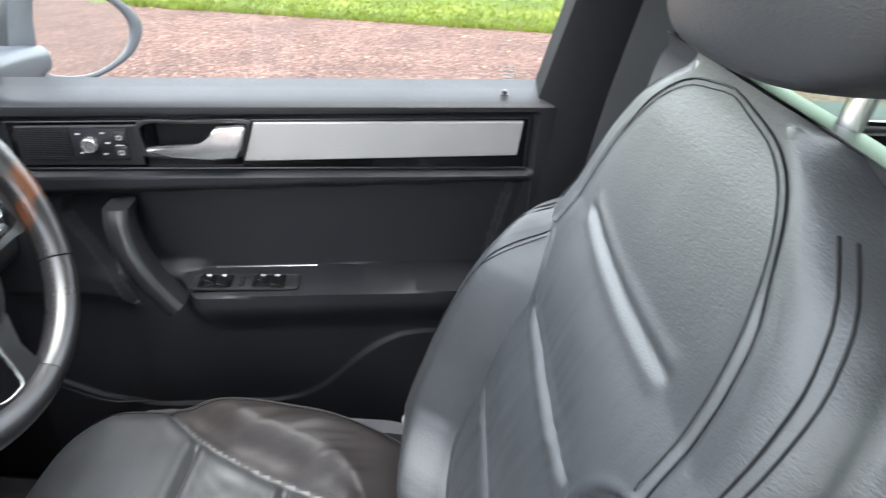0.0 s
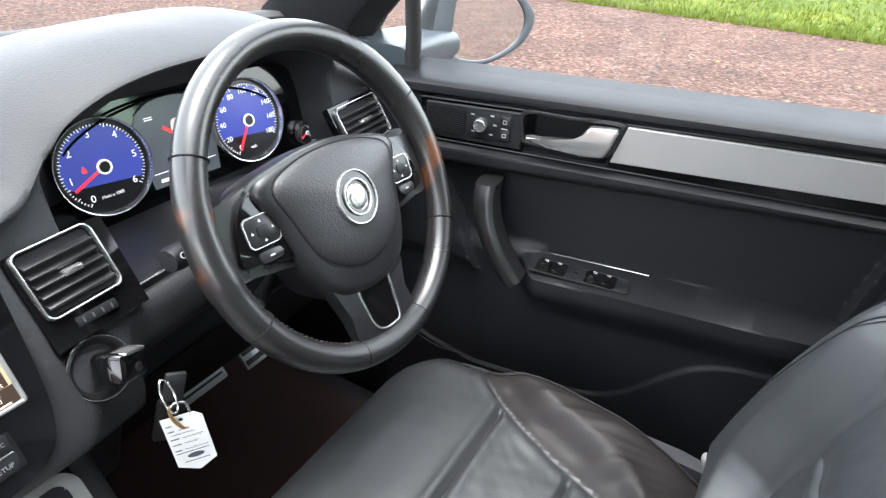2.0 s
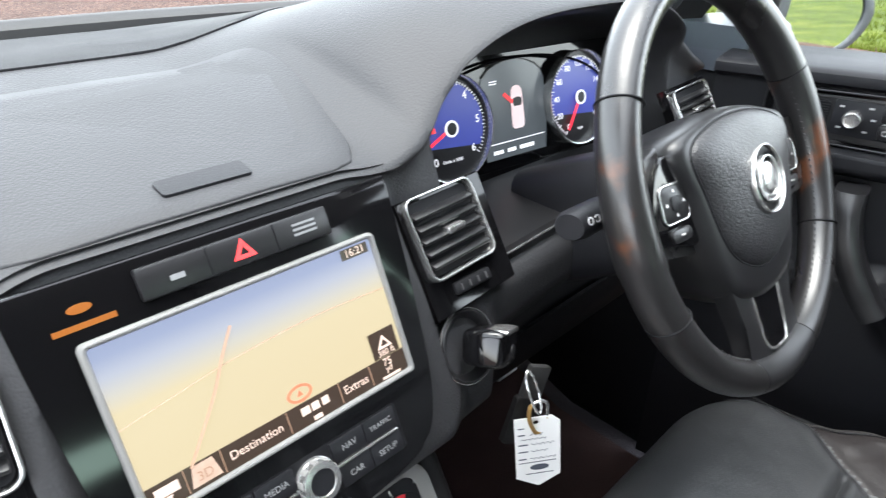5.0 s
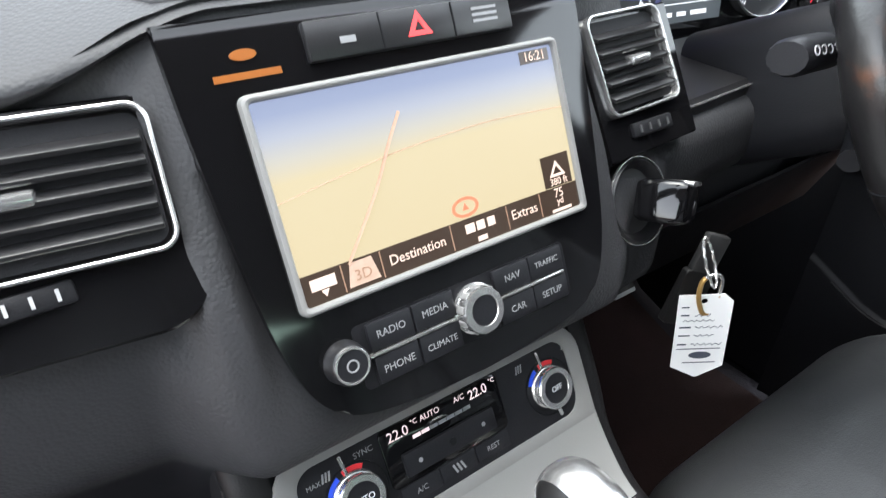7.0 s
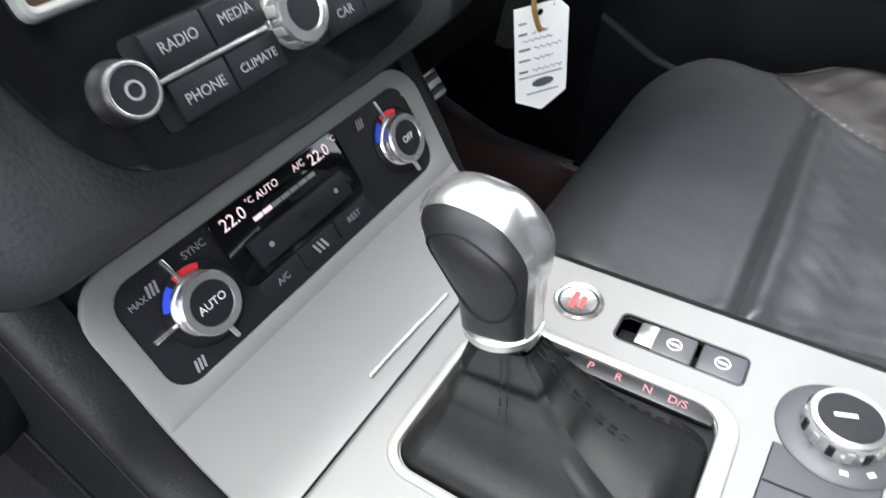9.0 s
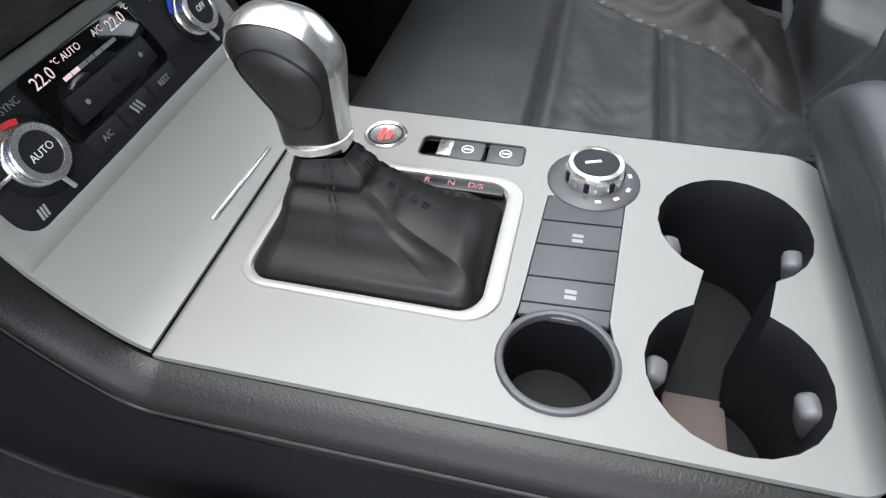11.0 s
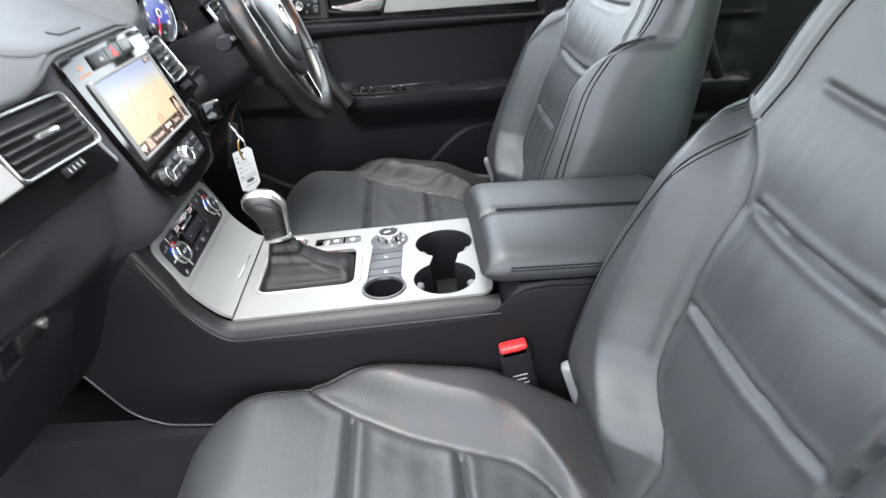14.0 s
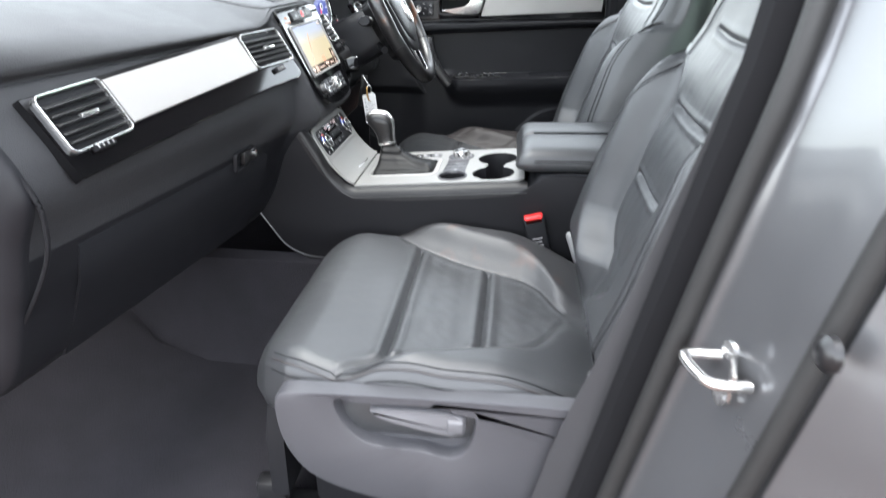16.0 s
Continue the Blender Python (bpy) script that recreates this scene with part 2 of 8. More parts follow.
def lathe(bm, profile, m, n=32):
    """Turns (radius, height) pairs about local z."""
    t = bmesh.new()
    rings = [[t.verts.new((r * math.cos(2 * math.pi * i / n), r * math.sin(2 * math.pi * i / n), z)) for i in range(n)] for r, z in profile]
    for a, b in zip(rings, rings[1:]):
        for i in range(n):
            t.faces.new((a[i], a[(i + 1) % n], b[(i + 1) % n], b[i]))
    t.faces.new(rings[0][::-1])
    t.faces.new(rings[-1])
    return absorb(bm, t, m)


def loft(bm, rings, cap=True, closed=False):
    rows = [[bm.verts.new(p) for p in r] for r in rings]
    n = len(rows[0])
    pairs = list(zip(rows, rows[1:])) + ([(rows[-1], rows[0])] if closed else [])
    for a, b in pairs:
        for i in range(n):
            bm.faces.new((a[i], a[(i + 1) % n], b[(i + 1) % n], b[i]))
    if cap and not closed:
        bm.faces.new(rows[0][::-1])
        bm.faces.new(rows[-1])
    return bm


def sheet(bm, rows, thick=0.0):
    """A grid of points as a skin, with a thickness if given."""
    vs = [[bm.verts.new(p) for p in r] for r in rows]
    fs = []
    for a, b in zip(vs, vs[1:]):
        for i in range(len(a) - 1):
            fs.append(bm.faces.new((a[i], a[i + 1], b[i + 1], b[i])))
    if thick:
        bmesh.ops.recalc_face_normals(bm, faces=bm.faces[:])
        bmesh.ops.solidify(bm, geom=fs, thickness=thick)
    return bm


def spline(pts, per=8, closed=False):
    """A smooth curve through points of any dimension."""
    p = [np.array(q, float) for q in pts]
    n = len(p)
    out = []
    segs = n if closed else n - 1
    for i in range(segs):
        if closed:
            a, b, c, d = p[(i - 1) % n], p[i], p[(i + 1) % n], p[(i + 2) % n]
        else:
            a, b, c, d = p[max(i - 1, 0)], p[i], p[i + 1], p[min(i + 2, n - 1)]
        for k in range(per):
            t = k / per
            out.append(0.5 * ((2 * b) + (c - a) * t + (2 * a - 5 * b + 4 * c - d) * t * t + (3 * b - a - 3 * c + d) * t ** 3))
    if not closed:
        out.append(p[-1])
    return out


def tube(bm, pts, r, n=10, closed=False, flat=1.0):
    """A round rod along a line of points; r may be a list."""
    P = [Vector(q) for q in pts]
    rings = []
    up = Vector((0.0123, 0.2, 1)).normalized()
    for i, q in enumerate(P):
        if closed:
            t = (P[(i + 1) % len(P)] - P[i - 1]).normalized()
        else:
            t = (P[min(i + 1, len(P) - 1)] - P[max(i - 1, 0)]).normalized()
        s = t.cross(up)
        if s.length < 0.05:
            s = t.cross(Vector((1, 0, 0)))
        s.normalize()
        w = s.cross(t)
        rad = r[i] if isinstance(r, (list, tuple)) else r
        rings.append([q + rad * (math.cos(a) * s + flat * math.sin(a) * w) for a in [2 * math.pi * k / n for k in range(n)]])
    return loft(bm, rings, closed=closed)


def frame_at(origin, xdir, normal):
    """A pose whose local x runs along xdir and local z along normal."""
    z = Vector(normal).normalized()
    x = Vector(xdir)
    x = (x - z * x.dot(z)).normalized()
    y = z.cross(x)
    m = Matrix((x, y, z)).transposed().to_4x4()
    m.translation = Vector(origin)
    return m


def ss(a, b, x):
    t = min(1.0, max(0.0, (x - a) / (b - a)))
    return t * t * (3 - 2 * t)


def lerp(a, b, t):
    return a + (b - a) * t


def curve_at(pairs, x):
    """Straight lines through (x, y) pairs, in order of x."""
    if x <= pairs[0][0]:
        return pairs[0][1]
    for (a, p), (b, q) in zip(pairs, pairs[1:]):
        if x <= b:
            return p + (q - p) * (x - a) / (b - a)
    return pairs[-1][1]


def lettering(name, body, size, m, mat, parent, align="CENTER", bold=0.0):
    cu = bpy.data.curves.new(name, "FONT")
    cu.body, cu.size, cu.align_x, cu.align_y, cu.extrude = body, size, align, "CENTER", 0.0001
    cu.offset = bold
    cu.resolution_u = 3
    tmp = bpy.data.objects.new("tmp_text", cu)
    scene.collection.objects.link(tmp)
    dg = bpy.context.evaluated_depsgraph_get()
    me = bpy.data.meshes.new_from_object(tmp.evaluated_get(dg))
    bpy.data.objects.remove(tmp)
    bpy.data.curves.remove(cu)
    me.transform(m)
    me.materials.clear()
    me.materials.append(mat)
    ob = new(name, me)
    ob.parent = parent
    if parent.type == "EMPTY":
        ob.matrix_parent_inverse = Matrix.Translation(-parent.location)
    return ob


# ---------------------------------------------------------------- ground and distance
def ground_height(x, y):
    return 0.93 * ss(6, 36, x) + 0.012 * math.sin(x * 0.7) * math.sin(y * 0.5)


def ground_material():
    m = bpy.data.materials.new("gravel_and_grass")
    m.use_nodes = True
    nt = m.node_tree
    L = nt.links.new
    b = nt.nodes["Principled BSDF"]
    b.inputs["Roughness"].default_value = 0.9
    b.inputs["Specular IOR Level"].default_value = 0.2
    tc = nt.nodes.new("ShaderNodeTexCoord")

    def noise_tex(scale, detail=4):
        n = nt.nodes.new("ShaderNodeTexNoise")
        n.inputs["Scale"].default_value, n.inputs["Detail"].default_value = scale, detail
        L(tc.outputs["Object"], n.inputs["Vector"])
        return n

    def ramp(src, stops):
        r = nt.nodes.new("ShaderNodeValToRGB")
        while len(r.color_ramp.elements) < len(stops):
            r.color_ramp.elements.new(0.5)
        for e, (p, c) in zip(r.color_ramp.elements, stops):
            e.position, e.color = p, (*c, 1)
        L(src, r.inputs[0])
        return r

    def math_node(op, a, bb):
        n = nt.nodes.new("ShaderNodeMath")
        n.operation = op
        for i, v in enumerate((a, bb)):
            if isinstance(v, (int, float)):
                n.inputs[i].default_value = v
            else:
                L(v, n.inputs[i])
        return n.outputs[0]

    vor = nt.nodes.new("ShaderNodeTexVoronoi")
    vor.inputs["Scale"].default_value = 38
    L(tc.outputs["Object"], vor.inputs["Vector"])
    stones = ramp(vor.outputs["Color"], [(0.0, (0.016, 0.009, 0.0075)), (0.3, (0.050, 0.027, 0.021)), (0.65, (0.090, 0.050, 0.039)), (0.9, (0.13, 0.088, 0.073)), (1.0, (0.24, 0.19, 0.17))])
    patch = ramp(noise_tex(1.3).outputs[0], [(0.3, (0.75, 0.72, 0.7)), (0.7, (1.15, 1.1, 1.08))])
    gravel = nt.nodes.new("ShaderNodeMix")
    gravel.data_type, gravel.blend_type = "RGBA", "MULTIPLY"
    gravel.inputs[0].default_value = 1
    L(stones.outputs[0], gravel.inputs[6])
    L(patch.outputs[0], gravel.inputs[7])
    g1 = ramp(noise_tex(0.9, 6).outputs[0], [(0.3, (0.034, 0.054, 0.004)), (0.52, (0.064, 0.088, 0.006)), (0.72, (0.112, 0.124, 0.012))])
    g2 = ramp(noise_tex(22, 3).outputs[0], [(0.3, (0.45, 0.5, 0.4)), (0.7, (1.35, 1.3, 1.25))])
    grass = nt.nodes.new("ShaderNodeMix")
    grass.data_type, grass.blend_type = "RGBA", "MULTIPLY"
    grass.inputs[0].default_value = 1
    L(g1.outputs[0], grass.inputs[6])
    L(g2.outputs[0], grass.inputs[7])
    sep = nt.nodes.new("ShaderNodeSeparateXYZ")
    L(tc.outputs["Object"], sep.inputs[0])
    ahead = math_node("MAXIMUM", math_node("SUBTRACT", sep.outputs[1], 4.0), 0.0)
    edge = math_node("SUBTRACT", math_node("SUBTRACT", sep.outputs[0], math_node("MULTIPLY", ahead, 0.42)), 8.35)
    edge = math_node("ADD", edge, math_node("MULTIPLY", noise_tex(1.1, 6).outputs[0], 1.0))
    mask = ramp(edge, [(0.45, (0, 0, 0)), (0.62, (1, 1, 1))])
    both = nt.nodes.new("ShaderNodeMix")
    both.data_type = "RGBA"
    L(mask.outputs[0], both.inputs[0])
    L(gravel.outputs[2], both.inputs[6])
    L(grass.outputs[2], both.inputs[7])
    L(both.outputs[2], b.inputs["Base Color"])
    bump = nt.nodes.new("ShaderNodeBump")
    bump.inputs["Strength"].default_value, bump.inputs["Distance"].default_value = 0.7, 0.02
    L(vor.outputs["Distance"], bump.inputs["Height"])
    L(bump.outputs[0], b.inputs["Normal"])
    return m


bm = fresh()
xs = [-400, -100, -30, -10, -4, -2, 0, 2, 4, 6, 8, 10, 13, 16, 20, 25, 30, 36, 60, 150, 400]
ys = [-400, -150, -60, -30, -15, -8, -4, 0, 4, 8, 15, 30, 60, 150, 400]
sheet(bm, [[(x, y, ground_height(x, y)) for x in xs] for y in ys])
GROUND = ground_material()
tagged(part("ground", bm, GROUND), "red-brown gravel yard running into a mown green field", "ground", kind="structure")


def grass_edge(y):
    return 8.35 + 0.42 * max(0.0, y - 4.0)


def build_grass():
    """Blades and clumps standing in the mown field, thickest along its edge."""
    r = random.Random(21)
    vs, fs = [], []
    for k in range(18000):
        y = r.uniform(-7, 16)
        x = grass_edge(y) - 0.15 + 6.5 * r.random() ** 2.4
        z = ground_height(x, y)
        for b in range(3):
            h = r.uniform(0.03, 0.085)
            a = r.uniform(0, 6.283)
            w = 0.006 + 0.004 * r.random()
            lx, ly = r.uniform(-0.03, 0.03), r.uniform(-0.03, 0.03)
            px, py = x + r.uniform(-0.04, 0.04), y + r.uniform(-0.04, 0.04)
            i = len(vs)
            vs += [(px - w * math.cos(a), py - w * math.sin(a), z), (px + w * math.cos(a), py + w * math.sin(a), z), (px + lx, py + ly, z + h)]
            fs.append((i, i + 1, i + 2))
    me = bpy.data.meshes.new("grass")
    me.from_pydata(vs, [], fs)
    m = material("grass_blades", (0.090, 0.118, 0.009), 0.6, mottle=0.5, mottle_size=0.35, specular=0.25)
    me.materials.append(m)
    tagged(new("grass", me), "short bright green grass along the gravel", "grass", kind="stuff")
    vs, fs = [], []
    for k in range(260):
        y = r.uniform(-5, 14)
        x = grass_edge(y) - 4.5 * r.random() ** 1.5 + 0.8
        c = Vector((x, y, ground_height(x, y) + 0.012))
        s, a = r.uniform(0.012, 0.030), r.uniform(0, 6.283)
        u, v = Vector((math.cos(a), math.sin(a), r.uniform(-0.4, 0.4))) * s, Vector((-math.sin(a), math.cos(a), r.uniform(-0.4, 0.4))) * s * 0.6
        i = len(vs)
        vs += [c - u, c + v, c + u, c - v]
        fs.append((i, i + 1, i + 2, i + 3))
    me = bpy.data.meshes.new("fallen_leaves")
    me.from_pydata(vs, [], fs)
    me.materials.append(material("yellow_leaf", (0.22, 0.16, 0.035), 0.7, mottle=0.4, mottle_size=0.5))
    tagged(new("fallen_leaves", me), "small yellow fallen leaves on the gravel", "leaves", kind="stuff")


build_grass()


def hedge_material():
    m = material("winter_hedge", (0.115, 0.088, 0.052), 0.9, mottle=0.45, mottle_size=0.9, specular=0.1)
    return m


def leaf_card(vs, fs, c, s, rnd):
    a = Vector((rnd.uniform(-1, 1), rnd.uniform(-1, 1), rnd.uniform(-1, 1))).normalized() * s
    b = a.cross(Vector((rnd.uniform(-1, 1), rnd.uniform(-1, 1), rnd.uniform(-1, 1)))).normalized() * s * 0.6
    i = len(vs)
    c = Vector(c)
    vs += [c - a, c + b, c + a, c - b]
    fs.append((i, i + 1, i + 2, i + 3))


rnd = random.Random(5)
vs, fs = [], []


def hedge_top(y):
    return 2.58 + 0.08 * math.sin(y * 0.31) + 0.05 * math.sin(y * 1.3 + 1)


# a rough inner body, then leaves and twigs all over it
ny = 280
for i in range(ny + 1):
    y = -45 + 140 * i / ny
    for x, f in ((34.75, 0.0), (34.62, 0.5), (34.85, 0.9), (35.3, 0.97), (35.8, 0.9)):
        vs.append(Vector((x + 0.12 * noise.noise((y * 1.7, f * 5, 0)), y, 0.75 + (hedge_top(y) + 0.2) * f + 0.12 * noise.noise((y * 2.1, f, 3)))))
for i in range(ny):
    for k in range(4):
        a = i * 5 + k
        fs.append((a, a + 1, a + 6, a + 5))
for k in range(52000):
    y = rnd.uniform(-45, 95)
    z = 0.85 + (hedge_top(y) + 0.10) * rnd.random() ** 0.85
    x = 34.70 + rnd.uniform(-0.22, 0.16) + (0.5 * rnd.random() if z > hedge_top(y) + 0.6 else 0)
    leaf_card(vs, fs, (x, y, z), rnd.uniform(0.035, 0.11), rnd)
me = bpy.data.meshes.new("hedge")
me.from_pydata(vs, [], fs)
me.materials.append(hedge_material())
tagged(new("hedge", me), "long clipped hedge in brown late-autumn leaf", "hedge", kind="stuff")


# ---------------------------------------------------------------- dashboard
def y_trim(x):
    """How far ahead the trim band's top edge lies."""
    return 0.672 + max(0.0, -x - 0.13) * 0.14 if x < 0 else 0.675 + max(0.0, x - 0.13) * 0.07


def hood(x):
    u = abs((x - 0.400) / 0.238)
    return 0.106 * max(0.0, 1 - u ** 3.0) ** 0.62


def dash_profile(x):
    yw = 1.105 - 0.19 * (x / 0.71) ** 2
    yt = y_trim(x)
    h = hood(x)
    hs = 0.106 * max(0.0, 1 - (abs(x - 0.400) / 0.330) ** 3.1) ** 2
    nb = ss(-0.27, -0.20, x) * 0.022
    side = [(yt + 0.004, 1.132 + 0.80 * hs), (yt + 0.014, 1.118 + 0.55 * hs), (yt + 0.008, 1.112), (yt - 0.008, 1.085), (yt - 0.024, 1.060), (yt - 0.036, 1.036),
            (yt - 0.040, 1.004), (yt - 0.022 - nb * 0.7, 0.962), (yt - 0.012 - nb * 0.3, 0.932), (yt + 0.004, 0.88), (yt + 0.06, 0.76), (yt + 0.22, 0.70)]
    if x > 0:
        side[6:10] = [(yt - 0.052, 1.004), (yt - 0.058, 0.965), (yt - 0.050, 0.930), (yt + 0.004, 0.890)]
    mid = [(0.688, 1.154), (0.682, 1.148), (0.672, 1.128), (0.652, 1.085), (0.634, 1.046), (0.620, 1.016),
           (0.604, 0.982), (0.600, 0.958), (0.612, 0.943), (0.66, 0.90), (0.72, 0.80), (0.9, 0.70)]
    clu = [(0.702, 1.132 + h), (0.714, 1.120 + h), (0.805, 1.105 + 0.85 * h), (0.800, 1.10), (0.790, 1.046), (yt - 0.020, 1.040),
           (yt - 0.040, 1.004), (yt - 0.030, 0.974), (yt + 0.00, 0.95), (yt + 0.03, 0.86), (yt + 0.10, 0.76), (yt + 0.25, 0.70)]
    wm = 1 - ss(0.108, 0.122, abs(x))
    wc = ss(0.190, 0.212, x) * (1 - ss(0.590, 0.614, x))
    # the top edges blend over a longer way than the faces below; a rib stands beside the stack
    wm_top = 1 - ss(0.085, 0.185, abs(x))
    wc_top = ss(0.150, 0.225, x) * (1 - ss(0.585, 0.625, x))
    rib = 0.013 * ss(0.108, 0.117, abs(x)) * (1 - ss(0.126, 0.136, abs(x)))
    wm_low = 1 - ss(0.118, 0.158, abs(x))
    face = []
    for k, (s, m, c) in enumerate(zip(side, mid, clu)):
        a, b = (wm_top, wc_top) if k < 2 else (wm, wc) if k < 6 else (wm_low, wc)
        p = np.array(s) * (1 - a) + np.array(m) * a
        p = p * (1 - b) + np.array(c) * b
        if 2 <= k <= 5:
            p[0] -= rib
        face.append(p)
    lift = 0.012 * (1 - ss(0.08, 0.30, abs(x)))
    top = [(yw + 0.05, 1.165), (yw, 1.190), (min(0.97, yw - 0.03), 1.195 + 0.25 * hs), (min(0.87, yw - 0.075), 1.184 + 0.62 * hs), (0.775, 1.158 + lift + 0.93 * lerp(hs, h, 0.35))]
    return top + face


dashboard = thing("dashboard", "black soft-touch car dashboard with silver trim band", "dashboard", (0, 0.9, 0.70))
bm = fresh()
rows = []
nx = 300
for i in range(nx + 1):
    x = -0.735 + 1.445 * i / nx
    rows.append([(x, q[0], q[1]) for q in spline(dash_profile(x), 6)])
sheet(bm, rows, 0.006)
dash_shell = part("dash_shell", bm, DASH, dashboard, smooth=60)
# hard plastic below the soft passenger-side pad, also darkening it where shade falls
dash_shell.data.materials.append(PLASTIC)
for f in dash_shell.data.polygons:
    if f.center.z < 0.936 and f.center.x < -0.125:
        f.material_index = 1

BAND_N = Vector((0, -0.85, 0.53)).normalized()
BAND_UP = Vector((0, 0.53, 0.85)).normalized()


def band(x, z, out=0.0):
    z -= 0.045 * max(0.0, -x - 0.25)
    p = Vector((x, y_trim(x) + (z - 1.112) * 0.62, z))
    return p + BAND_N * out


def band_strip(x0, x1, z0, z1, out, thick, n=24, round_end=0.0):
    """A bar along the trim band, between two heights; its lower end corner may be rounded."""
    bm = fresh()
    rings = []
    stops = [lerp(x0, x1 - round_end, i / n) for i in range(n + 1)]
    if round_end:
        stops += [x1 - round_end * (1 - math.sin(radians(a))) for a in range(10, 90, 10)]
    for x in stops:
        lift = round_end - math.sqrt(max(0.0, round_end ** 2 - max(0.0, x - x1 + round_end) ** 2))
        a, b = band(x, z0 + lift), band(x, z1)
        e = 0.0012
        rings.append([a + BAND_N * (out - thick), a + BAND_N * (out - e), a + BAND_UP * e + BAND_N * out,
                      b - BAND_UP * e + BAND_N * out, b + BAND_N * (out - e), b + BAND_N * (out - thick)])
    return loft(bm, rings)


def band_frame(x0, x1, z):
    a, b = band(x0, z), band(x1, z)
    n = (b - a).normalized().cross(BAND_UP)
    return frame_at((a + b) / 2, b - a, n if n.y < 0 else -n), (b - a).length


def air_vent(name, x0, x1, z0, z1, slats, label):
    """A framed air outlet with slats and a middle tab."""
    zc = (z0 + z1) / 2
    m, w = band_frame(x0, x1, zc)
    h = (z1 - z0) / BAND_UP.z
    bm = fresh()
    ring_prism(bm, rr(w, h, 0.009), rr(w - 0.0046, h - 0.0046, 0.007), 0.006, m @ pose(0, 0, 0.003), 0.0013)
    vent = part(name, bm, CHROME, dashboard, label)
    bm = fresh()
    prism(bm, rr(w - 0.008, h - 0.008, 0.006), 0.004, m @ pose(0, 0, -0.0003))
    part("vent_cavity", bm, PLASTIC_DARK, vent)
    for i in range(slats):
        y = -h / 2 + 0.009 + (h - 0.018) * (i + 0.5) / slats
        bm = fresh()
        box(bm, (w - 0.0105, 0.0028, 0.012), m @ pose(0, y, 0.0045, 35), 0.0008)
        part("slat", bm, SATIN, vent)
    bm = fresh()
    box(bm, (w * 0.26, 0.006, 0.010), m @ pose(0.002, 0.0, 0.0075, 20), 0.0022)
    part("vent_tab", bm, CHROME, vent, "chrome tab")
    return vent


def build_dash_trim():
    part("gloss_band", band_strip(-0.690, -0.116, 1.038, 1.122, 0.0030, 0.012, 24, 0.030), GLOSS, dashboard, "gloss black strip")
    part("gloss_band", band_strip(0.1305, 0.226, 1.040, 1.119, 0.0030, 0.012), GLOSS, dashboard, "gloss black strip")
    part("gloss_band", band_strip(0.590, 0.708, 1.040, 1.119, 0.0030, 0.012), GLOSS, dashboard, "gloss black strip")
    part("silver_band", band_strip(-0.574, -0.258, 1.066, 1.1165, 0.0065, 0.006), ALU, dashboard, "brushed aluminium band")
    air_vent("air_vent", -0.254, -0.125, 1.066, 1.119, 5, "chrome-framed air vent")
    air_vent("air_vent", -0.680, -0.578, 1.060, 1.120, 5, "chrome-framed air vent")
    air_vent("air_vent", 0.135, 0.211, 1.063, 1.119, 5, "chrome-framed air vent")
    air_vent("air_vent", 0.598, 0.702, 1.060, 1.115, 5, "chrome-framed air vent")


build_dash_trim()

# centre stack: gloss panel, screen, buttons
STACK_N = Vector((0, -0.905, 0.425)).normalized()


def stack_frame(x, z, out=0.0):
    p = Vector((x, 0.604 + (z - 0.985) * 0.47, z)) + STACK_N * (out + 0.004)
    return frame_at(p, (1, 0, 0), STACK_N)


stack = thing("infotainment_unit", "gloss black infotainment unit with lit navigation screen in the dashboard", "infotainment unit", (0, 0.60, 0.965))
SM = stack_frame(0, 1.057)


def build_stack():
    bm = fresh()
    outline = [(-0.116, 0.098), (-0.114, 0.05), (-0.108, -0.02), (-0.102, -0.056), (-0.092, -0.079), (-0.075, -0.091), (-0.04, -0.097), (0, -0.099)]
    outline = [tuple(p) for p in spline(outline, 4)]
    outline = outline + [(-x, y) for x, y in outline[-2::-1]]
    prism(bm, outline, 0.006, SM, 0.002)
    part("gloss_panel", bm, GLOSS, stack)


build_stack()

# ---------------------------------------------------------------- seats
BACK_Y = [(0.66, 0.098), (0.75, 0.070), (0.84, 0.044), (0.92, 0.020), (1.035, -0.022), (1.14, -0.064), (1.20, -0.086), (1.29, -0.118)]
BACK_W = [(0.66, 0.235), (0.76, 0.258), (0.88, 0.272), (0.97, 0.266), (1.06, 0.250), (1.13, 0.240), (1.18, 0.232), (1.22, 0.215), (1.25, 0.186), (1.275, 0.140), (1.295, 0.085)]
BACK_B = [(0.66, 0.02), (0.795, 0.03), (0.81, 0.070), (0.84, 0.112), (0.90, 0.126), (0.97, 0.132), (1.05, 0.140), (1.085, 0.160), (1.105, 0.196), (1.12, 0.26), (1.3, 0.3)]


def smooth_curve(pairs, x, r=0.018):
    return sum(curve_at(pairs, x + r * k) * w for k, w in ((-1, 0.25), (-0.5, 0.25), (0, 0.0), (0.5, 0.25), (1, 0.25)))


def groove(d, width, depth):
    return -depth * math.exp(-(d / width) ** 2) + 0.35 * depth * math.exp(-((abs(d) - 2.6 * width) / (1.6 * width)) ** 2)


